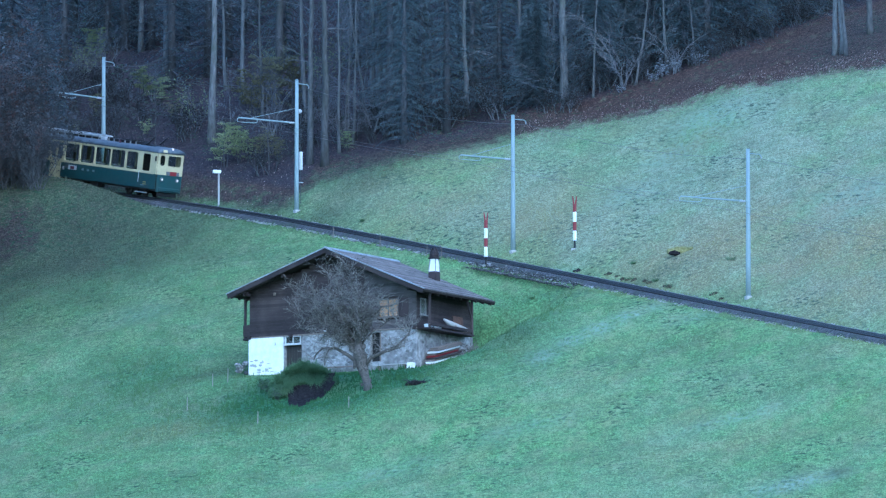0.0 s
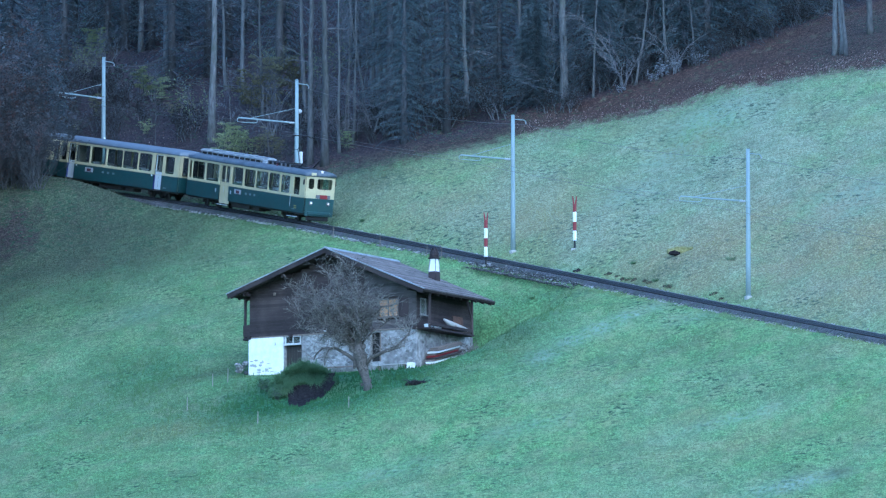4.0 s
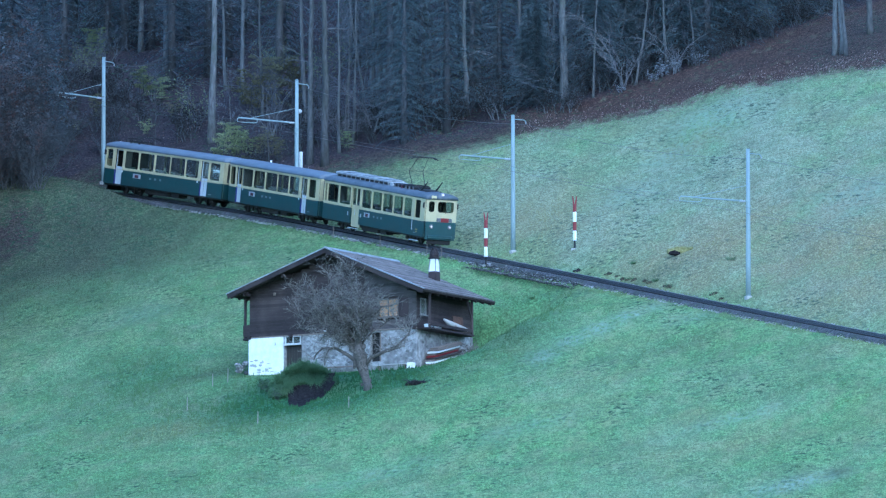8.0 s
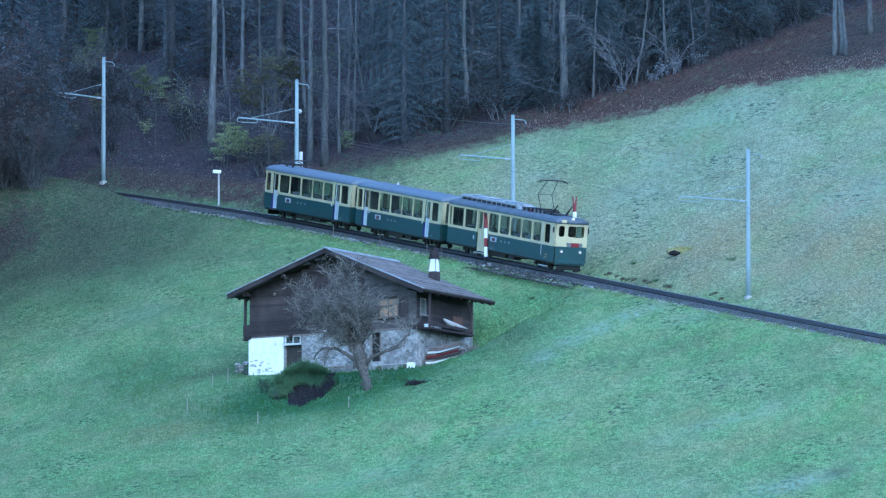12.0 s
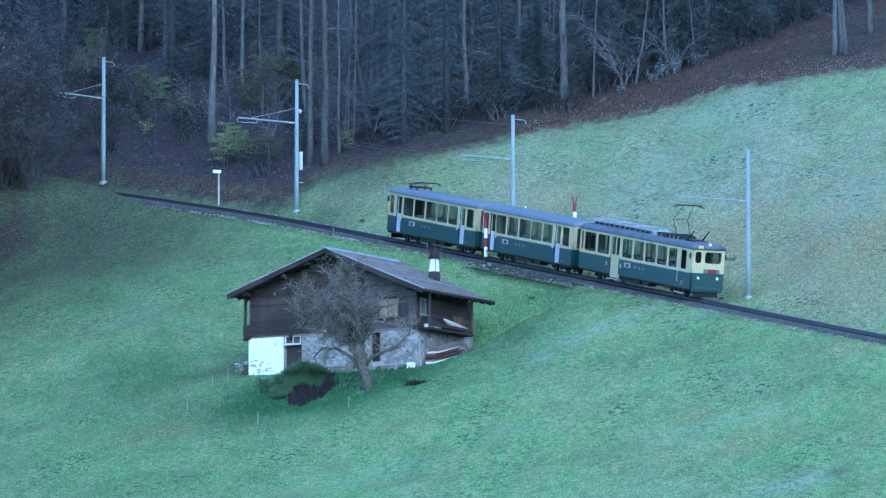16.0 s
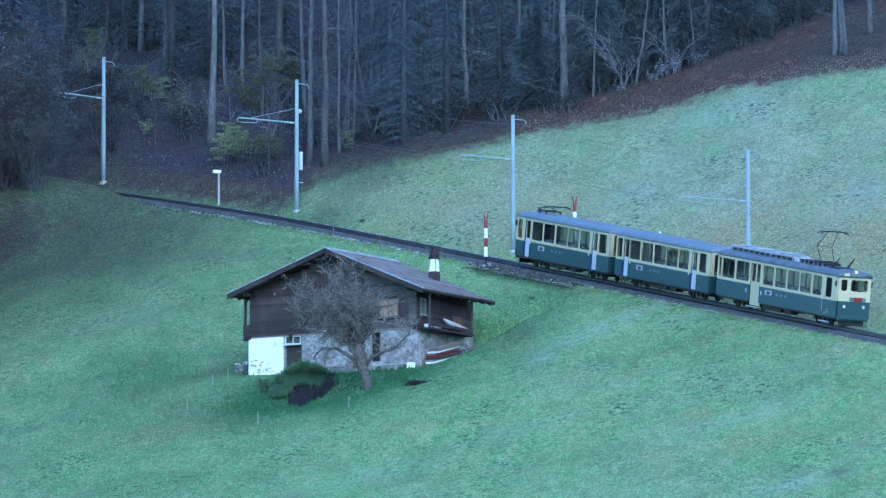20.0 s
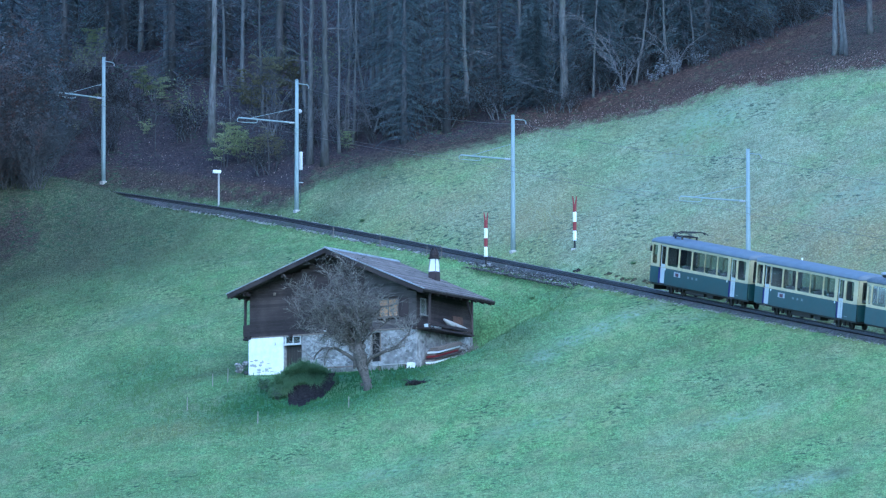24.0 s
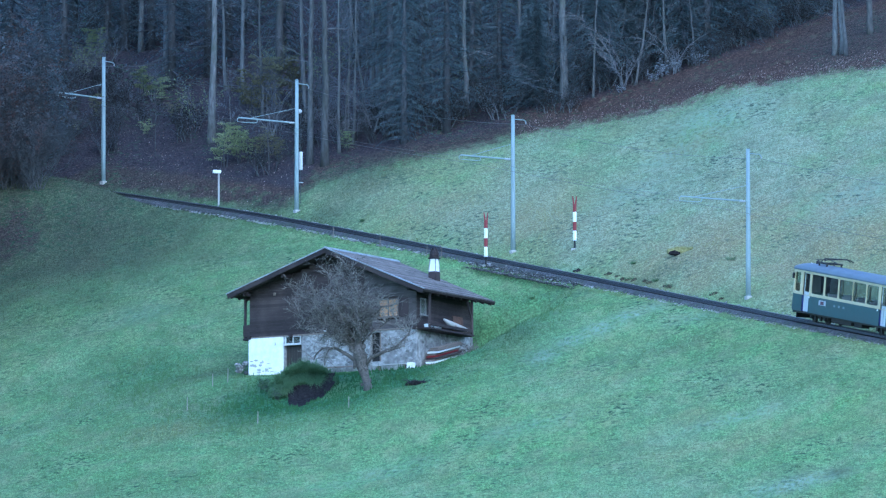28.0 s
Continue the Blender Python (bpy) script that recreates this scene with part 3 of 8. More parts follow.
def thing(name, m, label, category, group="", kind=""):
    """An Empty at a thing's base, to carry its parts."""
    ob = new(name)
    ob.empty_display_size = 0.2
    ob.matrix_basis = m
    return tagged(ob, label, category, group, kind)


def ground_pose(x, y, rz=0.0, sink=0.0):
    return pose(x, y, float(land(x, y)) - sink, 0, 0, rz)


# ---- the ground: one sheet, meadow below and above the line, leaf litter under the wood ----
def graded(lo, hi, fine, out):
    inner = list(np.arange(lo, hi + 0.01, fine))
    a, stepw, left = lo, fine, []
    while a > -out:
        stepw *= 1.22
        a -= stepw
        left.append(a)
    b, stepw, right = inner[-1], fine, []
    while b < out:
        stepw *= 1.22
        b += stepw
        right.append(b)
    return np.array(left[::-1] + inner + right)


EDGE_X = np.array([-60.0, -34, -24, -16, -10.6, -9.9, -8.7, -5.6, 0.0, 3.7, 8.3, 14.0, 18.7, 23, 27, 30, 60, 120])
EDGE_Y = np.array([86.0, 60, 49.5, 38, 32.5, 37.0, 41.5, 40.6, 38.2, 38.6, 37.6, 33.8, 33.2, 30.6, 27.0, 25.4, 8, -22])


WOOD_X, WOOD_Y = np.array([4.0, 8.4, 12.0, 19.5, 23.5, 27.0, 34.0]), np.array([44.5, 44.0, 43.6, 43.4, 46.2, 48.4, 53.0])   # foot of the dark wood


def litter_at(x, y):
    """How far a spot lies in the leaf litter: 0 open meadow, 1 under the trees."""
    back = step01(-5.6, 5.6, y - np.interp(x, EDGE_X, EDGE_Y))
    # fallen leaves, spread wider so their brown also darkens the slope as shade
    corner = 0.42 * step01(-14.0, -30.0, x) * step01(20, 48, y)
    d = side_of_line(x, y)
    near = step01(1.6, 4.0, d) * step01(-8.5, -12.0, x) * step01(26, 34, y) * 0.75
    line = step01(1.2, 7.5, d) + step01(-24, -28, x)
    drift = 0.7 * np.exp(-((x + 30.0) / 3.4) ** 2 - ((y - 42) / 7.0) ** 2)
    back = np.minimum(back, 0.84 + 0.16 * np.maximum(step01(6.0, 3.0, x), step01(-1.0, 1.5, y - np.interp(x, WOOD_X, WOOD_Y))))
    return np.clip(np.maximum(np.maximum(back * np.clip(line, 0, 1), near), np.maximum(0.85 * corner, drift)), 0, 1)


def side_of_line(x, y):
    return x - np.interp(np.clip(y, YS[0], YS[-1]), YS, XP)


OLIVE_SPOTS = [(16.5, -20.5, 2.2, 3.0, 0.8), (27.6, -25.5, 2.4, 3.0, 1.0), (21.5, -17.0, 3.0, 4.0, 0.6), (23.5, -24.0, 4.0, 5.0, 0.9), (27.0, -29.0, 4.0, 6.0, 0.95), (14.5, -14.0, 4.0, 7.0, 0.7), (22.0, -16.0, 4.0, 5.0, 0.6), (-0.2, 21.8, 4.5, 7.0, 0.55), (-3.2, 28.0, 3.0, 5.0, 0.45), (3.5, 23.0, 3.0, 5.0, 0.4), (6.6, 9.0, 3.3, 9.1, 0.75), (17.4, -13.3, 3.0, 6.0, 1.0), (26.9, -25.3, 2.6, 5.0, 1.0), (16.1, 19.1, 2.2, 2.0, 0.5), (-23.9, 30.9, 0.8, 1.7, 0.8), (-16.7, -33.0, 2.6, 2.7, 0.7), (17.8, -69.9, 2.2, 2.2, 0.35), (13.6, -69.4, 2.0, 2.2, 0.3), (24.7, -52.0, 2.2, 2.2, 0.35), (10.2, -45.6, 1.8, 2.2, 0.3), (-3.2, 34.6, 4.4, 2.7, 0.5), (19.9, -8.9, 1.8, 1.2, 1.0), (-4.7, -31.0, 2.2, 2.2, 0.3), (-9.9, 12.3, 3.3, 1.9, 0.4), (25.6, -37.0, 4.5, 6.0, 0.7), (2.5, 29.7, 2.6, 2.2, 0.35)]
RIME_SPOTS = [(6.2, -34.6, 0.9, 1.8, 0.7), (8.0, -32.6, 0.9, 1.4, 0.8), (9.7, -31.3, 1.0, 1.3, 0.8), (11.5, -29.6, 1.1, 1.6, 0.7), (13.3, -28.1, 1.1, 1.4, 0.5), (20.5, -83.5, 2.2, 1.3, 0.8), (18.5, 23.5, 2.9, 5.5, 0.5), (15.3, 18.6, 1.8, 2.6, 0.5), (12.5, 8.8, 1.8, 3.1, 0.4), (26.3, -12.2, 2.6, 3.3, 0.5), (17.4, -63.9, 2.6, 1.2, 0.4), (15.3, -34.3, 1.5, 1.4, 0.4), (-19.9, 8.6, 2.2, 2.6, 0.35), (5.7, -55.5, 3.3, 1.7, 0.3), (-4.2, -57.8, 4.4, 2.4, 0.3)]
# dull grass, and shade near the wood put into the colour
DULL_SHADED_SPOTS = [(28.0, 35.0, 4.0, 5.0, 0.9), (29.5, 42.0, 5.0, 6.0, 1.0), (20.0, 40.0, 8.0, 4.0, 0.5), (-4.5, 42.0, 6.5, 4.0, 1.0), (2.0, 42.0, 5.0, 3.6, 0.95), (-5.6, 36.5, 3.5, 4.0, 0.65), (-8.2, 31.0, 2.5, 4.0, 0.7), (-14.0, 38.5, 4.0, 5.0, 0.9), (-18.5, 46.0, 3.0, 5.0, 0.9), (-27.0, 47.0, 6.0, 6.0, 0.7), (-22.5, 47.0, 5.0, 9.0, 0.85), (4.3, -28.1, 1.8, 3.4, 0.6), (-14.9, -14.6, 2.6, 1.9, 0.7), (14.4, -40.7, 2.2, 1.7, 0.45), (-29.0, 35.8, 3.3, 5.8, 0.5), (22.9, -83.1, 0.7, 0.9, 0.6), (12.5, -15.6, 2.9, 1.6, 0.5), (-2.8, -61.4, 2.2, 1.2, 0.25), (20.9, -60.2, 2.2, 1.1, 0.3)]


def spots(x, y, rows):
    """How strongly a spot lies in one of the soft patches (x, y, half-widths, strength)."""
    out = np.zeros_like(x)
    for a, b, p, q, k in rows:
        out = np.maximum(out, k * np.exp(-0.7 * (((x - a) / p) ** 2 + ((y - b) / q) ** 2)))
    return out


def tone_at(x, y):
    """Patches of straw-coloured and rimed grass; the third channel mixes dull brown grass with painted shade."""
    # the gradient to the left paints the shade of the upper-left slope
    return np.stack([spots(x, y, OLIVE_SPOTS), spots(x, y, RIME_SPOTS), np.maximum(spots(x, y, DULL_SHADED_SPOTS), 0.8 * step01(-5, -24, x) * step01(6, 36, y) + 0.2 * step01(0, -20, x)), np.ones_like(x)], -1)


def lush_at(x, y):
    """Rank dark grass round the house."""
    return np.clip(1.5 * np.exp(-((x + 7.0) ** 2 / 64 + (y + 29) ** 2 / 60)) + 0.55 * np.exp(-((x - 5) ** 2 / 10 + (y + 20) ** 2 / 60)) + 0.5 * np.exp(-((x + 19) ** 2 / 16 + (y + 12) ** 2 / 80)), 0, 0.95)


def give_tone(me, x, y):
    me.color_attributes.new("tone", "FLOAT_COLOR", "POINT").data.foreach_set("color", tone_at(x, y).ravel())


def rime_at(x, y):
    """How far the grass is paled by rime: most above the line and low on the slope."""
    return np.clip(0.12 + 0.62 * step01(-1, 6, side_of_line(x, y)) * (0.4 + 0.6 * step01(-14, 4, x)) * (1 - 0.2 * step01(14, 30, y)) + 0.13 * step01(-14, 12, x) * step01(-20, -60, y), 0, 1)


def build_ground():
    gx, gy = graded(-33, 34, 0.3, 2400), graded(-92, 62, 0.36, 2600)
    X, Y = np.meshgrid(gx, gy)
    Z = land(X, Y)
    nx, ny = len(gx), len(gy)
    verts = np.stack([X, Y, Z], -1).reshape(-1, 3)
    i = np.arange(ny - 1)[:, None] * nx + np.arange(nx - 1)[None, :]
    faces = np.stack([i, i + 1, i + 1 + nx, i + nx], -1).reshape(-1, 4)
    me = quick_mesh("ground", verts, faces, M_MEADOW)
    me.polygons.foreach_set("use_smooth", [True] * len(faces))
    d = side_of_line(X, Y)
    zone = np.zeros((ny, nx, 4))
    zone[..., 0] = litter_at(X, Y)
    zone[..., 1] = 0.5 * step01(0, 6, d) * np.exp(-((X - 24) ** 2 / 240 + (Y + 14) ** 2 / 300)) + 0.6 * np.exp(-((X + 15) ** 2 / 9 + (Y + 26) ** 2 / 6))
    zone[..., 2] = rime_at(X, Y)
    zone[..., 3] = lush_at(X, Y)
    col = me.color_attributes.new("zone", "FLOAT_COLOR", "POINT")
    col.data.foreach_set("color", zone.ravel())
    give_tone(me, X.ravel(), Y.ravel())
    ob = new("ground", me)
    return tagged(ob, "sloping alpine meadow with rime and brown leaf litter", "ground", kind="structure")


build_ground()


def scatter(n, x0, x1, y0, y1, seed):
    r = np.random.RandomState(seed)
    return r.uniform(x0, x1, n), r.uniform(y0, y1, n), r


def build_grass():
    """Tufts of grass over the meadow in view."""
    x, y, r = scatter(210000, -33, 34, -92, 58, 3)
    d = side_of_line(x, y)
    hu = (x - HOUSE[0]) * HU[0] + (y - HOUSE[1]) * HU[1]
    hv = (x - HOUSE[0]) * -HU[1] + (y - HOUSE[1]) * HU[0]
    bare = ((x - BANK[0] - 0.3) / 1.25) ** 2 + ((y - BANK[1] + 0.9) / 1.5) ** 2 < 1
    bare |= ((x - BANK[0] - 0.05) / (0.45 + 0.25 * np.sin(9 * x + 4 * y))) ** 2 + ((y - BANK[1] + 2.7) / 2.0) ** 2 < 1
    thick = lattice(x / 0.5, y / 0.9, 5) + 0.7 * lattice(x / 1.7, y / 2.6, 6)
    keep = ~bare & (thick > r.uniform(-1.3, 0.9, len(x))) & (np.abs(d) > 2.6) & (litter_at(x, y) < 0.35) & ~((hu > -0.4) & (hu < 12.9) & (hv > -0.4) & (hv < 7.6))
    x, y = x[keep], y[keep]
    z, n = land(x, y), keep.sum()
    verts, faces = [], []
    for k in range(2):
        a = r.normal(0, 0.7, n)
        h = r.uniform(0.05, 0.14, n) * (1 + 0.9 * (r.uniform(0, 1, n) > 0.93))
        h = h * (1 + 1.0 * lush_at(x, y))
        w = r.uniform(0.012, 0.04, n) * (1 + 0.8 * lush_at(x, y))
        bx, by = x + r.uniform(-0.12, 0.12, n), y + r.uniform(-0.12, 0.12, n)
        bz = land(bx, by) - 0.02
        p0 = np.stack([bx - w * np.cos(a), by - w * np.sin(a), bz], 1)
        p1 = np.stack([bx + w * np.cos(a), by + w * np.sin(a), bz], 1)
        p2 = np.stack([bx + r.uniform(-0.05, 0.05, n), by + r.uniform(0.0, 0.09, n), bz + h], 1)
        verts += [p0, p1, p2]
        b = 3 * k * n
        i = np.arange(n)
        faces.append(np.stack([b + i, b + n + i, b + 2 * n + i], 1))
    me = quick_mesh("grass", np.concatenate(verts), np.concatenate(faces), M_TUFT)
    zone = np.zeros((6 * n, 4))
    zone[:, 2], zone[:, 3] = np.tile(rime_at(x, y), 6), np.tile(lush_at(x, y), 6)
    me.color_attributes.new("zone", "FLOAT_COLOR", "POINT").data.foreach_set("color", zone.ravel())
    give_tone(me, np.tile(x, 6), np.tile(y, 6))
    ob = new("grass", me)
    tagged(ob, "short green and frosted meadow grass", "grass", kind="stuff")


def build_verge():
    """Longer grass that hangs over the edges of the track bed."""
    r = np.random.RandomState(23)
    n = 17000
    s = r.uniform(0, 122, n)
    side = np.where(r.uniform(0, 1, n) < 0.7, r.uniform(-1.95, -1.08, n), r.uniform(1.55, 2.4, n))
    clumps = np.sin(s * 1.9) + np.sin(s * 0.71 + 1) + np.sin(s * 4.3 + 2)
    keep = (clumps > -0.6) & ~((s > 50) & (s < 66) & (side < 0) & (side > -1.5))
    s, side = s[keep], side[keep]
    n = len(s)
    px, py = np.interp(s, TRACK_S, LINE[:, 0]), np.interp(s, TRACK_S, LINE[:, 1])
    a = np.interp(s, TRACK_S, TURN)
    x, y = px + side * np.sin(a), py + side * np.cos(a)
    z = land(x, y) - 0.02
    h, w = r.uniform(0.06, 0.2, n), r.uniform(0.012, 0.035, n)
    t = r.normal(0, 0.6, n)
    v = np.concatenate([np.stack([x - w * np.cos(t), y - w * np.sin(t), z], 1), np.stack([x + w * np.cos(t), y + w * np.sin(t), z], 1),
                        np.stack([x + r.uniform(-0.12, 0.12, n), y + r.uniform(-0.02, 0.12, n), z + h], 1)])
    i = np.arange(n)
    me = quick_mesh("verge_grass", v, np.stack([i, n + i, 2 * n + i], 1), M_TUFT)
    zone = np.zeros((3 * n, 4))
    zone[:, 2], zone[:, 3] = np.tile(rime_at(x, y), 3), 0
    me.color_attributes.new("zone", "FLOAT_COLOR", "POINT").data.foreach_set("color", zone.ravel())
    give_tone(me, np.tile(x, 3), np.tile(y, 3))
    tagged(new("verge_grass", me), "longer grass along the ballast edge", "grass", kind="stuff")


def build_leaves():
    """Fallen leaves on the litter."""
    x, y, r = scatter(64000, -38, 42, 24, 84, 5)
    keep = (litter_at(x, y) > r.uniform(0.03, 0.6, len(x))) & (r.uniform(0, 1, len(x)) < 0.3 + 0.7 * step01(-12, 2, x)) & (np.abs(side_of_line(x, y)) > 2.2)
    x, y = x[keep], y[keep]
    n = len(x)
    a, w = r.uniform(0, 2 * np.pi, n), r.uniform(0.03, 0.075, n)
    c, q = np.cos(a) * w, np.sin(a) * w
    corners = []
    for dx, dy in ((-c, -q), (0.6 * q, -0.6 * c), (c, q), (-0.6 * q, 0.6 * c)):
        corners.append(np.stack([x + dx, y + dy, land(x + dx, y + dy) + 0.015 + r.uniform(0, 0.04, n)], 1))
    verts = np.concatenate(corners)
    i = np.arange(n)
    ob = new("fallen_leaves", quick_mesh("fallen_leaves", verts, np.stack([i, n + i, 2 * n + i, 3 * n + i], 1), M_LITTER))
    tagged(ob, "brown fallen leaves beneath the trees", "leaves", kind="stuff")
    r = np.random.RandomState(15)
    x = 34 - 29 * r.uniform(0, 1, 2600) ** 1.3
    y = np.interp(x, EDGE_X, EDGE_Y) + r.normal(1.6, 2.6, len(x))
    far = r.uniform(-24, -9, 700)
    x, y = np.append(x, far), np.append(y, np.interp(far, EDGE_X, EDGE_Y) + r.uniform(5, 26, len(far)))
    n = len(x)
    a, w = r.uniform(0, 2 * np.pi, n), r.uniform(0.02, 0.055, n)
    c, q = np.cos(a) * w, np.sin(a) * w
    v = np.concatenate([np.stack([x + dx, y + dy, land(x + dx, y + dy) + lift], 1) for dx, dy, lift in ((-c, -q, 0.03), (0.6 * q, -0.6 * c, 0.02), (c, q, 0.1), (-0.6 * q, 0.6 * c, 0.05))])
    i = np.arange(n)
    ob = new("pale_leaves", quick_mesh("pale_leaves", v, np.stack([i, n + i, 2 * n + i, 3 * n + i], 1), M_PALELEAF))
    tagged(ob, "pale curled leaves scattered on the litter", "leaves", kind="stuff")


# ---- the railway ----
def ribbon(shape, profile, s0, s1, ds, mi=0):
    """Draws a profile of (side, up) along the track."""
    n, rows = len(profile), np.arange(s0, s1 + 1e-6, ds)
    pts = []
    for s in rows:
        pts += [beside(s, a, b) for a, b in profile]
    q = [(i * n + k, i * n + (k + 1) % n, (i + 1) * n + (k + 1) % n, (i + 1) * n + k) for i in range(len(rows) - 1) for k in range(n)]
    shape.add(pts, q, mi)
    return shape


S0, S1 = -58.0, 146.0


def build_track():
    line = thing("railway_track", Matrix.Identity(4), "narrow-gauge rack railway track on dark ballast", "track", kind="structure")
    bed = ribbon(Shape(), [(-1.4, -0.62), (-1.08, -0.24), (-0.9, -0.16), (0.95, -0.16), (1.3, -0.2), (1.8, -0.5)], S0, S1, 0.7)
    part("ballast_bed", bed, M_BALLAST, line, flat=False)
    part("gravel_shoulder", ribbon(Shape(), [(-1.42, -0.66), (-1.25, -0.36), (-1.0, -0.16), (-0.9, -0.15), (-0.9, -0.3), (-1.3, -0.7)], S0, S1, 0.7), M_GRAVEL, line, "pale gravel shoulder", flat=False)
    prof = [(-0.05, -0.13), (0.05, -0.13), (0.05, -0.11), (0.012, -0.09), (0.012, -0.035), (0.032, -0.025), (0.032, 0.0), (-0.032, 0.0), (-0.032, -0.025), (-0.012, -0.035), (-0.012, -0.09), (-0.05, -0.11)]
    for side in (-0.43, 0.43):
        part("rail", ribbon(Shape(), [(a + side, b) for a, b in prof], S0, S1, 1.0), M_RAIL, line, "worn steel running rail")
    rack = ribbon(Shape(), [(-0.06, -0.1), (0.06, -0.1), (0.06, 0.02), (0.03, 0.05), (-0.03, 0.05), (-0.06, 0.02)], S0, S1, 1.0)
    part("rack_rail", rack, M_RAIL, line, "steel rack rail in the middle")
    sl = Shape().box((-0.11, -0.78, -0.21), (0.11, 0.78, -0.125), 0.012).mesh("sleeper", M_SLEEPER)
    for s in np.arange(-8.0, 125.0, 0.72):
        part("sleeper", sl, None, line, m=along(s))
    # stones shed on the edge of the bed
    r = random.Random(4)
    shapes = [Shape().blob((0, 0, 0), (0.17, 0.09, 0.045), k, 3, 6).mesh("stone", M_STONE) for k in range(5)]
    for k in range(290):
        s = r.uniform(0, 118)
        big = 52 < s < 66 and r.random() < 0.75
        side = -1.1 - r.random() * (0.8 if big else 0.3)
        if not big and r.random() < 0.25:
            side = r.uniform(1.5, 1.9)
        p = beside(s, side)
        h = float(land(p[0], p[1]))
        up = max(h - p[2], -0.75) + r.uniform(0.0, 0.07)
        f = r.uniform(0.4, 1.1) * (0.95 if big else 0.6)
        part("stone", shapes[k % 5], None, line, m=Matrix.LocRotScale(Vector((p[0], p[1], p[2] + up + (r.random() * 0.2 if big else 0))), Euler((r.random(), r.random(), r.random() * 6)), (f, f, f)))

    # rubble heaped below the bed, too small to tell apart
    sh = Shape()
    for k in range(2200):
        s = r.gauss(58, 5) if k % 2 else r.uniform(0, 118)
        side = -1.1 - r.random() * (0.85 if 50 < s < 67 else 0.25)
        p = beside(s, side)
        up = max(float(land(p[0], p[1])) - p[2], -0.75) + r.uniform(0.0, 0.12 if 50 < s < 67 else 0.03)
        w = r.uniform(0.03, 0.11)
        sh.blob((p[0], p[1], p[2] + up), (w, w, w * 0.5), k, 2, 5)
    tagged(part("rubble", sh, M_STONE, line, "small dark and pale rubble"), kind="stuff")
    sh = Shape()
    for k in range(3000):
        s = r.uniform(0, 122) if k % 3 else r.uniform(0, 45)
        if math.sin(s * 0.9) + math.sin(s * 2.3 + 1) < -0.9:
            continue
        p = beside(s, r.uniform(-1.5, -1.0) if k % 8 else r.uniform(1.35, 1.8))
        w = r.uniform(0.03, 0.1)
        sh.blob((p[0], p[1], float(land(p[0], p[1])) + 0.02), (w * 1.3, w, w * 0.5), k, 2, 5)
    tagged(part("edge_stones", sh, M_PALESTONE, line, "pale stones along the ballast edge"), kind="stuff")


def along(s, side=0.0, up=0.0):
    """The pose of a thing that lies along the track, x down the line, y uphill-sideways."""
    p, a, g = track(s)
    x = Vector((math.cos(g) * math.cos(a), -math.cos(g) * math.sin(a), -math.sin(g)))
    y = Vector((math.sin(a), math.cos(a), 0))
    m = Matrix((x, y, x.cross(y))).transposed().to_4x4()
    m.translation = Vector(p) + y * side + x.cross(y) * up
    return m


ARM = [(-10.76, 3.9, 0, 0.04), (12.58, 4.5, 1, 0.13), (47.74, 3.75, 0, 0.07), (83.92, 4.65, 0, 0.45)]   # place, arm, weight, extra height
MAST_TOP = 9.2
WIRE_UP = 5.95


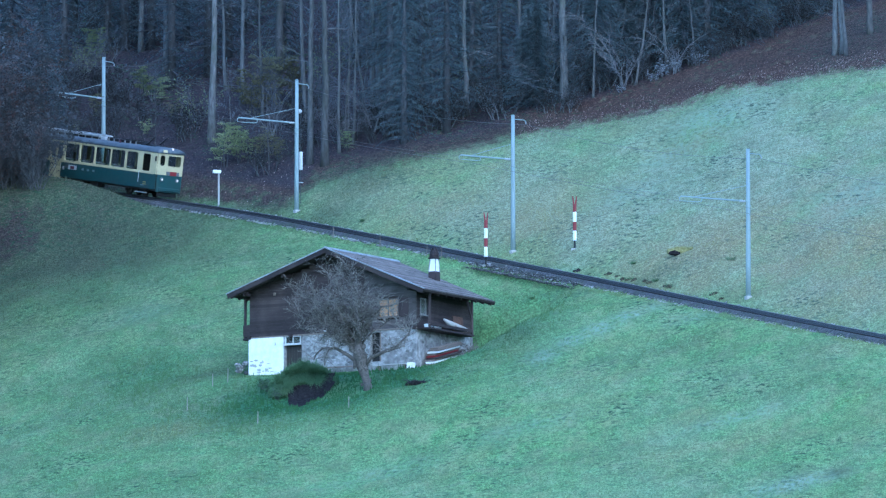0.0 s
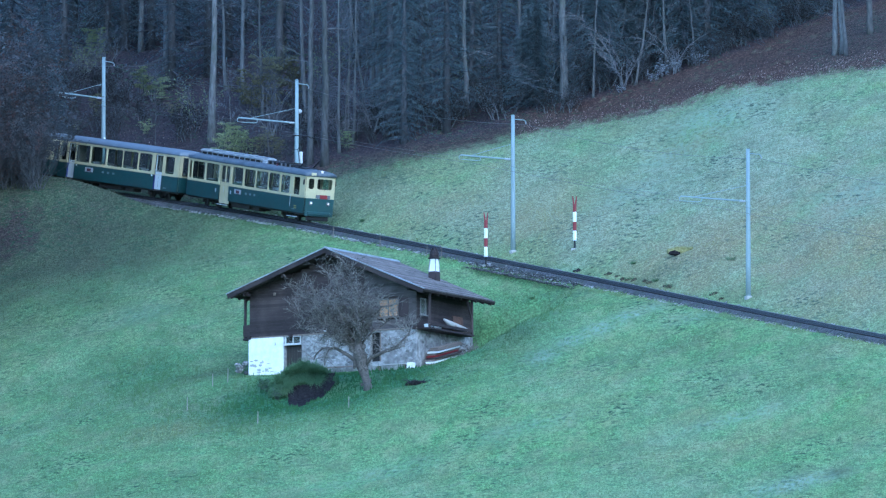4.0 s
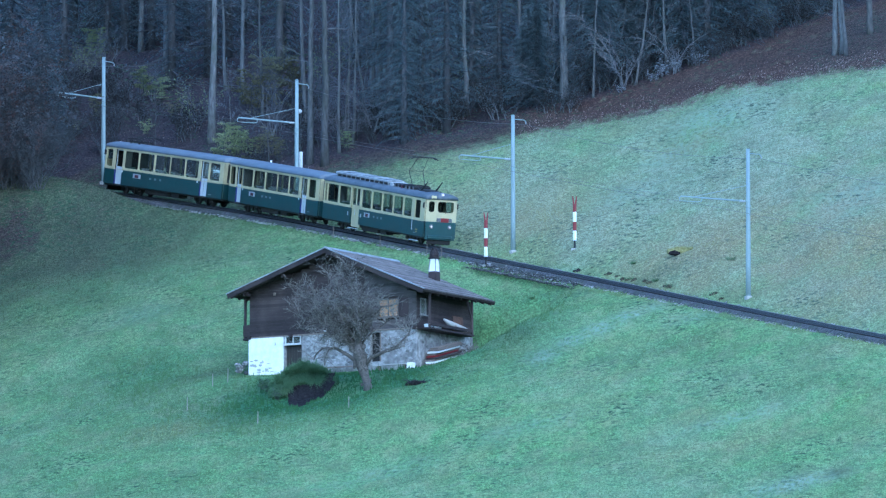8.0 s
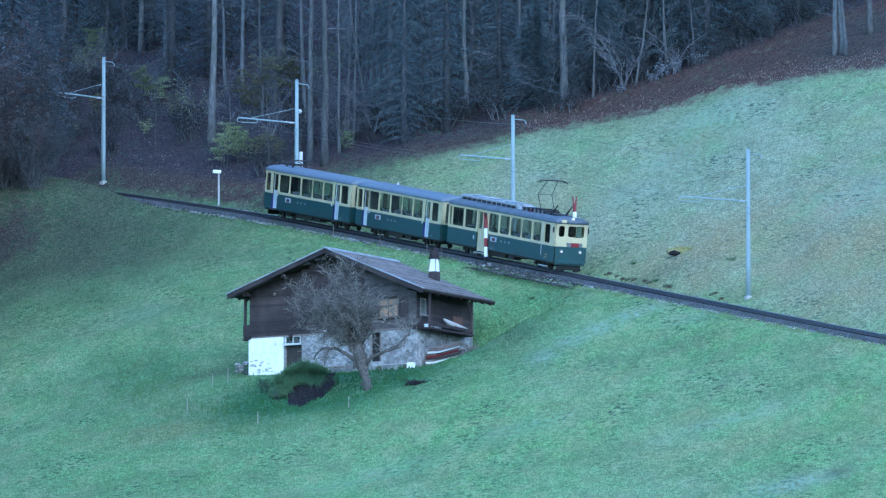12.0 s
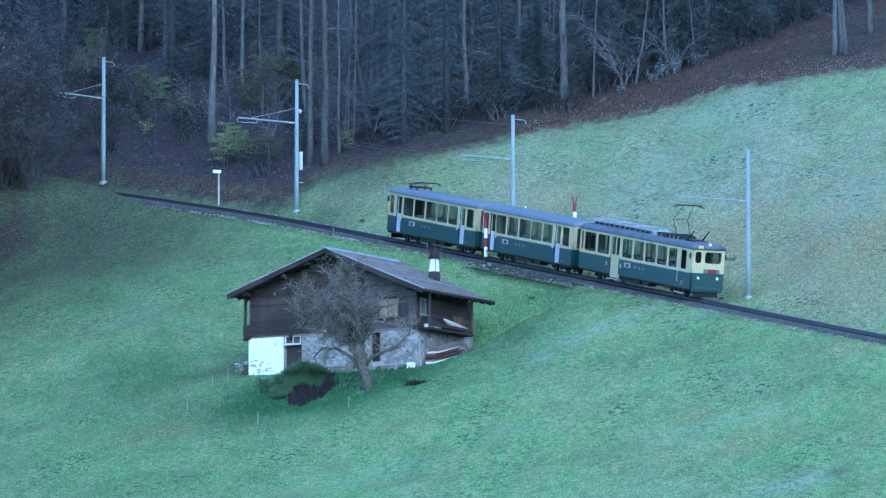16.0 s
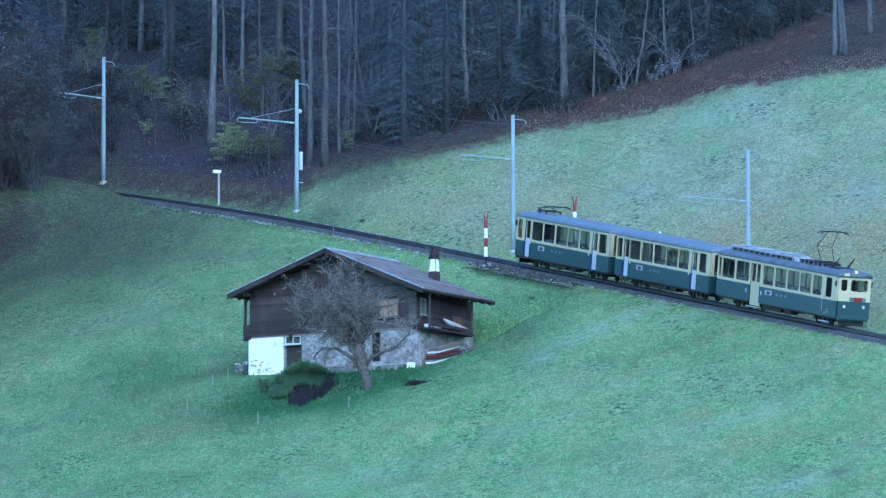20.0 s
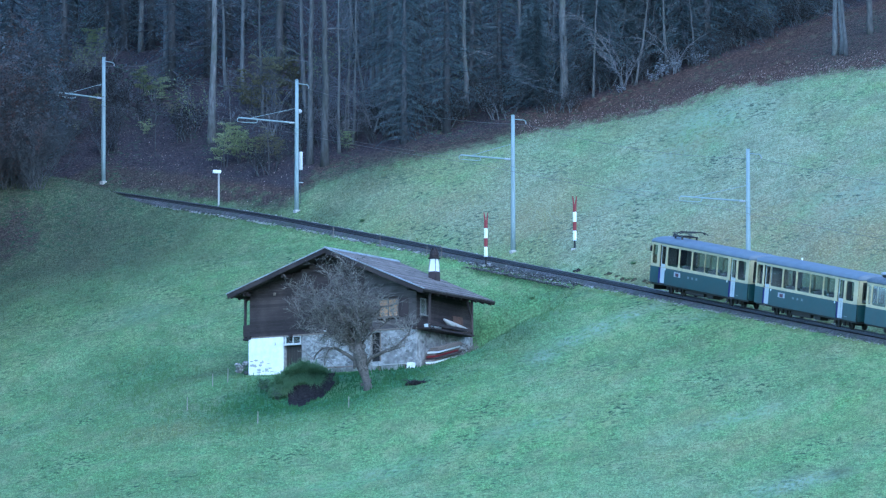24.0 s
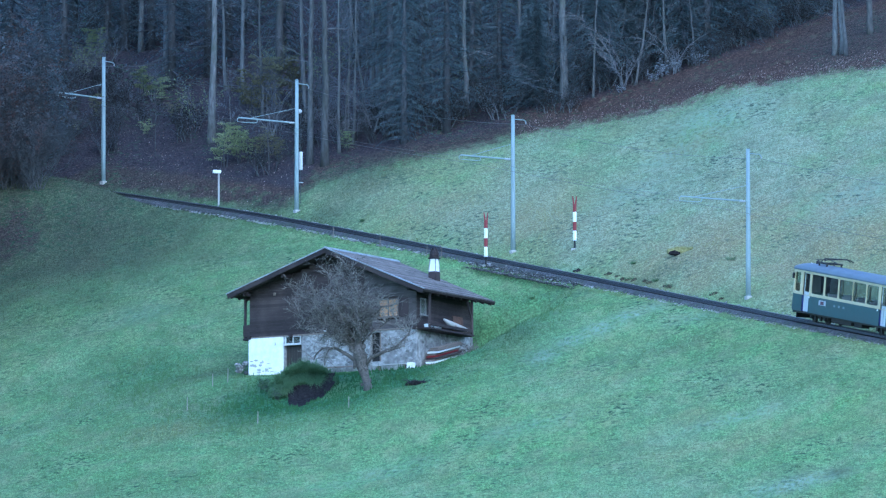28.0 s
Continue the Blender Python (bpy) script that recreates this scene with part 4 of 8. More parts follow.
def build_mast(s, arm, weight, extra):
    """A steel catenary mast beside the line, its arm over the track."""
    p, a, g = track(s)
    base = beside(s, 2.7)
    gz = float(land(base[0], base[1]))
    top = base[2] + MAST_TOP + extra - gz
    m = pose(base[0], base[1], gz, 0, 0, 90 - math.degrees(a)) # y points downhill along line, x uphill side
    mast = thing("catenary_mast", m, "pale galvanised steel mast with an arm over the railway track", "mast", "masts along the track")
    rail = base[2] - gz
    pole = Shape().tube([(0, 0, -0.1), (0, 0, 2.5), (0, 0, 5.4), (0, 0, top)], [0.165, 0.155, 0.14, 0.12], 10)
    for z in (0.3 * top, 0.62 * top):
        pole.tube([(0, 0, z), (0, 0, z + 0.06)], [0.165, 0.165], 10)
    part("pole", pole, M_MAST, mast, flat=False)
    part("footing", Shape().box((-0.2, -0.2, -0.5), (0.2, 0.2, 0.13), 0.04), M_CONCRETE, mast, "pale concrete footing")
    part("cap", Shape().tube([(0, 0, top), (0, 0, top + 0.07)], [0.15, 0.1], 10), M_MAST, mast)
    wz = rail + WIRE_UP + 0.45
    tub = part("arm", Shape().tube([(-0.1, 0, wz), (-arm, 0, wz + 0.1)], 0.05, 8), M_MAST, mast, "tubular steel arm")
    part("stay", Shape().tube([(-0.1, 0, wz + 1.0), (-arm * 0.8, 0, wz + 0.12)], 0.018, 5), M_MAST, mast)
    part("insulator", Shape().tube([(-0.25, 0, wz), (-0.3, 0, wz), (-0.34, 0, wz), (-0.42, 0, wz), (-0.46, 0, wz), (-0.54, 0, wz), (-0.58, 0, wz), (-0.62, 0, wz)], [0.05, 0.09, 0.05, 0.09, 0.05, 0.09, 0.05, 0.05], 8), M_GREY, mast, "ribbed insulator")
    loop = Shape().tube([(-arm, 0, wz + 0.1), (-arm - 0.12, 0, wz), (-arm - 0.1, 0, wz - 0.16), (-arm + 0.2, 0, wz - 0.19), (-arm + 1.15, 0, wz - 0.2), (-arm + 1.4, 0, wz - 0.16), (-arm + 1.45, 0, wz + 0.03)], 0.028, 6)
    part("registration_arm", loop, M_MAST, mast)
    part("bracket", Shape().tube([(0.08, 0, top - 0.22), (0.78, 0, top - 0.24), (0.88, 0, top - 0.29), (0.93, 0, top - 0.38)], 0.032, 6), M_MAST, mast)
    part("feeder_insulator", Shape().tube([(0.93, 0, top - 0.37), (0.93, 0, top - 0.41), (0.93, 0, top - 0.44), (0.93, 0, top - 0.47), (0.93, 0, top - 0.5)], [0.02, 0.045, 0.02, 0.045, 0.02], 8), M_GREY, mast)
    if weight:
        part("tension_weight", Shape().tube([(0.37, 0.1, 2.9), (0.37, 0.1, 2.95), (0.37, 0.1, 3.5), (0.37, 0.1, 3.52), (0.37, 0.1, 4.1), (0.37, 0.1, 4.15)], [0.09, 0.135, 0.135, 0.125, 0.135, 0.09], 10), M_WEIGHT, mast, "white tensioning weight")
        part("pulley", Shape().tube([(0.26, 0.02, top - 2.1), (0.26, 0.1, top - 2.1)], 0.15, 12), M_GREY, mast)
        part("cable", Shape().tube([(0.37, 0.1, 4.1), (0.37, 0.1, top - 2.05)], 0.022, 5).tube([(0.37, 0.1, 0.6), (0.37, 0.1, 2.95)], 0.022, 5), M_WIRE, mast)
        part("guide", Shape().box((0.1, -0.04, 2.0), (0.5, 0.04, 2.06)).box((0.1, -0.04, top - 2.15), (0.4, 0.04, top - 2.05)), M_GREY, mast)
    return m, wz, top


def build_wires():
    spots = [build_mast(*a) for a in ARM]
    def sagged(p, q, sag, n=10):
        return [p.lerp(q, i / n) - Vector((0, 0, sag * 4 * (i / n) * (1 - i / n))) for i in range(n + 1)]
    def wire(name, ends, r, sag, label):
        ends = [ends[0] + (ends[0] - ends[1]) * 1.5] + ends + [ends[-1] + (ends[-1] - ends[-2]) * 1.5]
        sh = Shape()
        for p, q in zip(ends[:-1], ends[1:]):
            sh.tube(sagged(p, q, sag), r, 4)
        tagged(new(name, sh.mesh(name, M_WIRE)), label, "wire", "overhead wires", "structure")
    wire("contact_wire", [m @ Vector((-2.7, 0, wz - 0.42)) for m, wz, top in spots], 0.011, 0.12, "thin overhead contact wire above the track")
    wire("carrier_wire", [m @ Vector((-2.7, 0, wz + 0.02)) for m, wz, top in spots], 0.007, 0.35, "thin carrier wire above the contact wire")
    wire("feeder_wire", [m @ Vector((0.93, 0, top - 0.52)) for m, wz, top in spots], 0.012, 0.55, "thin feeder wire along the mast tops")


def build_marker_post(x, y, h, bands, up):
    """A red and white banded post with a forked top."""
    post = thing("marker_post", ground_pose(x, y), "red and white banded post with forked top", "post", "banded posts beside the track")
    n = len(bands)
    part("foot", Shape().box((-0.22, -0.1, -0.15), (0.22, 0.1, 0.04), 0.02), M_CONCRETE, post, "pale concrete foot")
    part("stem", Shape().tube([(0, 0, 0), (0, 0, up)], 0.06, 8), M_BLACK, post, "dark post stem")
    z = up
    for k, (c, frac) in enumerate(bands):
        z2 = z + (h - up) * frac
        part("band", Shape().tube([(0, 0, z), (0, 0, z2 - 0.01)], 0.125, 10), M_RED if c else M_WHITE, post, "red band" if c else "white band")
        z = z2
    for sx in (-1, 1):
        part("prong", Shape().tube([(0, 0, z - 0.25), (sx * 0.06, 0, z - 0.02), (sx * 0.13, 0, z + 0.5)], [0.07, 0.06, 0.035], 6), M_RED, post, "red prong")


def build_trackside():
    build_marker_post(*MARK_A, 2.95, [(0, 0.27), (1, 0.24), (0, 0.27), (1, 0.22)], 0.55)
    build_marker_post(*MARK_B, 2.95, [(0, 0.27), (1, 0.24), (0, 0.27), (1, 0.22)], 0.55)
    x, y = -15.42, 42.36
    s = thing("sign_post", ground_pose(x, y, 20), "small white sign box on a pale post beside the track", "sign")
    part("post", Shape().tube([(0, 0, -0.2), (0, 0, 2.25)], 0.07, 8), M_CONCRETE, s, "pale post")
    part("box", Shape().box((-0.42, -0.1, 2.2), (0.14, 0.1, 2.42), 0.02), M_WHITE, s, "white sign box")
    # thin pegs along the downhill edge of the bed
    peg = thing("track_peg", Matrix.Identity(4), "thin pale peg at the edge of the ballast", "peg", "pegs along the track")
    part("stick", Shape().tube([(0, 0, -0.3), (0.02, 0, 0.75)], 0.025, 5), M_PLANK, peg)
    spots = [27.5, 35.4, 43.2, 45.6]
    for k, s in enumerate(spots):
        p = beside(s, -1.5)
        m = pose(p[0], p[1], float(land(p[0], p[1])), 2 * k - 3, 3, 40 * k)
        if k == 0:
            peg.matrix_basis = m
        else:
            copy_thing(peg, m)
    # dark tussocks and a rock in the upper meadow
    for x, y, f in TUSSOCKS:
        tk = thing("tussock", ground_pose(x, y, 50 * f), "dark dry grass tussock in the meadow", "tussock", "tussocks in the meadow")
        blades = Shape()
        r = random.Random(int(100 * f))
        for k in range(60):
            a, q = r.uniform(0, 6.28), r.uniform(0, 0.25) * f
            p = Vector((q * math.cos(a), q * math.sin(a), 0.05))
            e = p + Vector((0.16 * math.cos(a), 0.16 * math.sin(a), r.uniform(0.12, 0.3))) * f
            blades.add([p + Vector((0.02, 0, 0)), p - Vector((0.02, 0, 0)), e], [(0, 1, 2)])
        tagged(part("blade_clump", blades, M_BANKGRASS, tk), kind="stuff")
    rk = thing("earth_hollow", ground_pose(*ROCK, 0, 0.1), "dark crumbled earth in a hollow beside the track", "earth")
    r = random.Random(17)
    for k in range(4):
        q, w = r.uniform(-0.15, 0.35), r.uniform(0.1, 0.18)
        y = r.uniform(-0.45, -0.1)
        g = float(land(ROCK[0] + q, ROCK[1] + y)) - float(land(*ROCK)) + 0.1
        part("earth", Shape().lump((q, y, g - 0.15 * w), (w * 1.3, w, w * 0.8), 5 + k, 7, 10, 0.55, 0.3), M_SOIL, rk, "dark bare earth")
    # sunken dark clods stand in for small hollow shadows along the bank
    for k in range(16):
        s = r.uniform(60, 86)
        p = beside(s, r.uniform(1.9, 2.9))
        m = ground_pose(float(p[0]), float(p[1]), r.uniform(0, 360), 0.13) @ Matrix.Scale(r.uniform(0.6, 1.1), 4)
        cl = thing("earth_clod", m, "dark earth clod standing in for a small shadowed hollow at the foot of the bank", "earth", "clods along the track")
        part("clod", Shape().lump((0, 0, 0.05), (0.32, 0.2, 0.17), 40 + k, 7, 11, 0.6, 0.3), M_CLOD, cl, "dry bare earth")
        blades = Shape()
        for j in range(26):
            t, h = r.uniform(0, 6.28), r.uniform(0.1, 0.22)
            o = Vector((0.25 * math.cos(t), 0.16 * math.sin(t), 0.1))
            blades.add([o + Vector((0.015, 0, 0)), o - Vector((0.015, 0, 0)), o + Vector((0.1 * math.cos(t), 0.1 * math.sin(t), h))], [(0, 1, 2)])
        tagged(part("grass_tuft", blades, M_BANKGRASS, cl), kind="stuff")
    # low stone trough in the upper meadow
    t = thing("hollow_log", ground_pose(15.25, -12.59, 12) @ Matrix.Scale(1.35, 4), "mossy hollowed log lying in the meadow", "log")
    part("log", Shape().tube([(-0.65, 0, 0.08), (-0.3, 0.02, 0.12), (0.3, 0, 0.12), (0.65, -0.02, 0.1)], [0.13, 0.17, 0.16, 0.11], 9), M_MOSSLOG, t)
    for k, (a, w) in enumerate(((-0.2, 0.16), (0.12, 0.2), (0.45, 0.18))):
        part("moss", Shape().lump((a, -0.02, 0.26), (w, 0.14, 0.1), 70 + k, 8, 12, 0.5, 0.2), M_MOSSLOG, t, "yellow-green moss on the log")
    part("stone", Shape().blob((-0.35, -0.16, 0.0), (0.3, 0.12, 0.12), 8), M_SOIL, t)


# ---- the train: a motor coach below two trailers ----
HALF = 1.10          # half the body width
FLOOR, SILL, HEAD, CANT = 0.62, 1.76, 3.03, 3.16


def wall_strip(sh, x0, x1, z0, z1, y, t=0.05):
    sh.box((x0, y - t if y < 0 else y, z0), (x1, y if y < 0 else y + t, z1))


def strip(x0, x1, z0, z1, y):
    sh = Shape()
    wall_strip(sh, x0, x1, z0, z1, y)
    return sh


def rounded_roof(sh, x0, x1, w, z, rise, nose=0.0):
    """A shallow arched roof; it rounds off towards its ends."""
    prof = [(-w, z - 0.06), (w, z - 0.06)]
    n = 12
    arc = [(w * math.cos(math.pi * k / n), z + rise * math.sin(math.pi * k / n) ** 0.72) for k in range(n + 1)]
    prof = [(-w, z - 0.07), (w, z - 0.07)] + arc
    rows = [(x0, 0.8), (x0 + 0.25, 0.96), (x0 + 0.7, 1), (x1 - 0.7, 1), (x1 - 0.25, 0.96), (x1, 0.8)]
    m = len(prof)
    pts, q = [], []
    for x, f in rows:
        pts += [(x, yy, z - 0.07 + (zz - z + 0.07) * f) for yy, zz in prof]
    for i in range(len(rows) - 1):
        q += [(i * m + k, i * m + (k + 1) % m, (i + 1) * m + (k + 1) % m, (i + 1) * m + k) for k in range(m)]
    q += [tuple(range(m - 1, -1, -1)), tuple(range((len(rows) - 1) * m, len(rows) * m))]
    sh.add(pts, q)
    return sh


def round_frame(x0, x1, z0, z1, lo, hi, f, r):
    """A flat frame between two depths, square outside, with rounded inner corners."""
    inner, outer = [], []
    for cx, cz, sx, sz in ((x1 - f - r, z1 - f - r, 1, 1), (x0 + f + r, z1 - f - r, -1, 1), (x0 + f + r, z0 + f + r, -1, -1), (x1 - f - r, z0 + f + r, 1, -1)):
        for k in range(5):
            t = math.pi / 8 * (k if sx * sz > 0 else 4 - k)
            inner.append((cx + sx * r * math.cos(t), cz + sz * r * math.sin(t)))
            outer.append((x1 if sx > 0 else x0, z1 if sz > 0 else z0))
            if k in (0, 4):
                far = abs(math.cos(t)) > 0.5
                outer[-1] = (outer[-1][0], cz + sz * r * 0.5) if far else (cx + sx * r * 0.5, outer[-1][1])
    n = len(inner)
    pts = [(x, d, z) for loop, d in ((inner, lo), (outer, lo), (inner, hi), (outer, hi)) for x, z in loop]
    q = []
    for k in range(n):
        j = (k + 1) % n
        q += [(k, j, n + j, n + k), (2 * n + j, 2 * n + k, 3 * n + k, 3 * n + j), (j, k, 2 * n + k, 2 * n + j), (n + k, n + j, 3 * n + j, 3 * n + k)]
    return Shape().add(pts, q)


def build_window(coach, x0, x1, z0, z1, y, name="window"):
    """A framed side window with its pane."""
    s = -1 if y < 0 else 1
    a, b = y - 0.03 * s, y + 0.025 * s
    lo, hi = min(a, b), max(a, b)
    f = 0.045
    fr = round_frame(x0, x1, z0, z1, lo, hi, f, 0.12)
    w = part(name, fr, M_CREAM, coach, "cream window frame")
    p = part("pane", Shape().box((x0 + f, y - 0.008, z0 + f), (x1 - f, y + 0.008, z1 - f)), M_GLASS, w, "dark glass pane")
    p.visible_shadow = False
    return w


def build_bogie(coach, x):
    b = part("bogie", Shape().box((x - 1.25, -0.62, 0.3), (x + 1.25, -0.5, 0.52), 0.02).box((x - 1.25, 0.5, 0.3), (x + 1.25, 0.62, 0.52), 0.02)
             .box((x - 0.2, -0.6, 0.34), (x + 0.2, 0.6, 0.55), 0.02).box((x - 0.45, -0.72, 0.2), (x - 0.25, -0.6, 0.5)).box((x + 0.25, -0.72, 0.2), (x + 0.45, -0.6, 0.5))
             .box((x - 1.05, -0.74, 0.24), (x - 0.75, -0.6, 0.46), 0.03).box((x + 0.75, -0.74, 0.24), (x + 1.05, -0.6, 0.46), 0.03), M_UNDER, coach, "dark bogie")
    for dx in (-0.9, 0.9):
        w = Shape()
        for y in (-0.43, 0.43):
            w.tube([(0, y - 0.06, 0), (0, y - 0.05, 0), (0, y + 0.05, 0), (0, y + 0.06, 0)], [0.28, 0.33, 0.33, 0.28], 16)
        w.tube([(0, -0.5, 0), (0, 0.5, 0)], 0.06, 8)
        for k in range(6):
            t = k * math.pi / 3
            for y in (-0.5, 0.5):
                w.box((0.08, y - 0.02, -0.025), (0.28, y + 0.02, 0.025), 0, Matrix.Rotation(t, 4, "Y"))
        ws = part("wheelset", w, M_UNDER, b, "steel wheelset", m=pose(x + dx, 0, 0.33))
        WHEELS.append(ws)


WHEELS = []


def build_coach(name, label, length, wins, doors, divide, motor=False, rear_cab=False, trailer_mid=False):
    """One coach; its front is at x = 0, its rear at -length, rail top at z = 0. wins: side windows; doors: side doors."""
    coach = thing(name, Matrix.Identity(4), label, "rail coach", "coaches of the train")
    wins = [(a - 0.1, b + 0.1) if b - a > 1.0 else (a - 0.06, b + 0.06) if b - a > 0.6 else (a - 0.03, b + 0.03) for a, b in wins]
    L = length
    doors = list(doors)
    for y in (-HALF, HALF):
        low = Shape()
        x = -L
        for a, b in sorted(doors) + [(0.0, 0.0)]:
            wall_strip(low, x, a, FLOOR, divide, y)
            part("waist_rail", strip(x, a, divide, SILL, y), M_CREAM, coach)
            x = b
        part("lower_side", low, M_GREEN, coach, "dark green lower side")
        part("cant_rail", strip(-L, 0.0, HEAD, CANT, y), M_CREAM, coach, "cream cant rail")
        x = -L
        for a, b in sorted(wins + doors) + [(0.0, 0.0)]:
            part("window_pillar", strip(x, a, SILL, HEAD, y), M_CREAM, coach)
            x = b
        part("trim_line", Shape().box((-L + 0.1, y - 0.008 - (0.05 if y < 0 else -0.05), divide - 0.02), (-0.25, y + 0.008 - (0.05 if y < 0 else -0.05), divide + 0.012)), M_CREAM, coach)
        for a, b in wins:
            build_window(coach, a, b, SILL, HEAD, y)
        for a, b in doors:
            build_side_door(coach, a, b, y, motor)
        # crest box, number bars, handles, lamp
        f = y - 0.06 if y < 0 else y + 0.06
        o = -9.95 if motor else -10.85
        part("crest_plate", Shape().box((o, min(f, y), 1.2), (o + 0.95, max(f, y), 1.5), 0.01), M_GREY, coach, "pale crest plate")
        part("crest", Shape().box((o + 0.24, min(f, y) - 0.006, 1.23), (o + 0.7, max(f, y) + 0.006, 1.44), 0.01), M_CREST, coach, "red crest shape")
        for k in range(3):
            q = o + (1.55 if motor else 2.0) + 0.62 * k
            part("number_bar", Shape().box((q, min(f, y) + (0.002 if y < 0 else 0), 1.24), (q + 0.24, max(f, y) - (0.002 if y > 0 else 0), 1.38)), M_FADED, coach, "faded pale lettering bar")
        if motor:
            for q in (-12.75, -10.6):
                part("door_button", Shape().box((q, min(f, y), 1.12), (q + 0.2, max(f, y), 1.36), 0.01), M_GREY, coach, "small pale door control plate")
            for z in (0.86, 1.0):
                part("warning_mark", Shape().box((-1.35, min(f, y) + (0.002 if y < 0 else 0), z), (-1.0, max(f, y) - (0.002 if y > 0 else 0), z + 0.07)), M_YELLOWPAINT, coach, "faded yellow marking bar")
        else:
            for q in (-L + 2.15, -3.1):
                part("side_lamp", Shape().box((q, min(f, y), 1.5), (q + 0.13, max(f, y), 1.62), 0.01), M_WHITE, coach, "small white lamp")
        part("lower_plate", Shape().box((-1.6, min(f, y) + (0.002 if y < 0 else 0), 0.78), (-1.25, max(f, y) - (0.002 if y > 0 else 0), 0.84)), M_FADED, coach)
    # ends
    for x, face in ((0.0, "front"), (-L, "rear")):
        cab = (face == "front" and motor) or (face == "rear" and rear_cab)
        sgn = 1 if face == "front" else -1
        xa, xb = (x, x + 0.05) if sgn > 0 else (x - 0.05, x)
        bm_low = Shape().box((xa, -HALF + 0.04, FLOOR - (0.16 if cab else 0)), (xb + (0.06 if cab and sgn > 0 else 0), HALF - 0.04, divide), 0.02)
        up = Shape()
        if cab:
            panes = [(-0.93, -0.45), (-0.27, 0.93)] if sgn > 0 else [(-0.93, 0.27), (0.45, 0.93)]
        else:
            panes = [(-0.85, -0.4), (-0.32, 0.32), (0.4, 0.85)]
        z0, z1 = (2.27, 3.02) if cab else (SILL, HEAD)
        y = -HALF + 0.02
        for a, b in panes + [(HALF - 0.02, 0)]:
            up.box((xa, y, divide), (xb, a, CANT + 0.08))
            y = b
        for a, b in panes:
            up.box((xa, a, divide), (xb, b, z0)).box((xa, a, z1), (xb, b, CANT + 0.08))
        part("end_panel", bm_low, M_GREEN, coach, "dark green end panel")
        endw = part("end_wall", up, M_CREAM, coach, "cream end wall")
        for a, b in panes:
            xm = (xa + xb) / 2
            fr = Shape()
            for lo, hi in (((xa - 0.015, a, z0), (xb + 0.015, b, z0 + 0.04)), ((xa - 0.015, a, z1 - 0.04), (xb + 0.015, b, z1)), ((xa - 0.015, a, z0), (xb + 0.015, a + 0.04, z1)), ((xa - 0.015, b - 0.04, z0), (xb + 0.015, b, z1))):
                fr.box(lo, hi)
            if cab:
                turn = Matrix.Translation((xm, 0, 0)) @ Matrix.Rotation(math.pi / 2, 4, "Z")
                fill = round_frame(a, b, z0, z1, -0.03, 0.03, 0.03, 0.13)
                part("window_surround", fill, M_CREAM, endw, m=turn)
                fr = Shape().tube([(xm + sgn * 0.03, a + 0.16, z0 + 0.035), (xm + sgn * 0.03, b - 0.16, z0 + 0.035)], 0.018, 5)
            w = part("end_window", fr, M_UNDER, endw, "dark rubber surround")
            p = part("pane", Shape().box((xm - 0.008, a + 0.03, z0 + 0.03), (xm + 0.008, b - 0.03, z1 - 0.03)), M_GLASS, endw, "dark glass pane")
            p.visible_shadow = False
        if not cab:
            part("gangway", Shape().box((min(x, x + sgn * 0.42), -0.42, 0.75), (max(x, x + sgn * 0.42), 0.42, 2.7), 0.05), M_BLACK, coach, "black folding gangway")
        if cab:
            xf = x + sgn * 0.11
            for yy in (-0.66, 0.66):
                hd = part("headlight", Shape().tube([(xf - sgn * 0.06, yy, 1.33), (xf, yy, 1.33), (xf + sgn * 0.05, yy, 1.33)], [0.15, 0.15, 0.13], 16), M_PLATE, coach, "round headlight", flat=False)
                part("lens", Shape().tube([(xf + sgn * 0.045, yy, 1.33), (xf + sgn * 0.07, yy, 1.33), (xf + sgn * 0.085, yy, 1.33)], [0.075, 0.065, 0.02], 16), M_LAMP if motor else M_WHITE, hd, "lit lens" if motor else "unlit lens", flat=False)
            xs = xf + sgn * 0.005
            part("destination_plate", Shape().box((min(x, xs), -0.28, 1.67), (max(x, xs), 0.8, 1.91), 0.01), M_PLATE, coach, "grey destination plate")
            part("sign_board", Shape().box((min(x, xs + sgn * 0.02), 0.0, 1.65), (max(x, xs + sgn * 0.02), 0.56, 1.92), 0.01), M_RED, coach, "red sign board")
            part("top_lamp", Shape().box((min(x, x + sgn * 0.1), -0.06, 3.38), (max(x, x + sgn * 0.16), 0.12, 3.54), 0.03), M_LAMP if motor else M_WHITE, coach, "lit top lamp" if motor else "top lamp")
            part("number_box", Shape().box((min(x, x + sgn * 0.15), -0.78, 3.2), (max(x, x + sgn * 0.15), -0.42, 3.38), 0.01), M_CREAM, coach)
            for yy in (-1.0, 1.0):
                part("mirror", Shape().box((x - sgn * 0.1, yy * 1.22 - 0.05, 2.55), (x - sgn * 0.02, yy * 1.22 + 0.05, 2.9), 0.02).tube([(x - sgn * 0.06, yy, 2.88), (x - sgn * 0.06, yy * 1.2, 2.88)], 0.015, 5), M_BLACK, coach, "black side mirror")
            part("plough", Shape().box((min(x, x + sgn * 0.06) - sgn * 0.1, -0.85, 0.16), (max(x, x + sgn * 0.06) - sgn * 0.1, 0.85, 0.46), 0.03), M_BLACK, coach, "dark plough plate")
            part("cab_bumper", Shape().box((min(x, x + sgn * 0.16), -0.9, 0.52), (max(x, x + sgn * 0.16), 0.9, 0.78), 0.05), M_GREEN, coach)
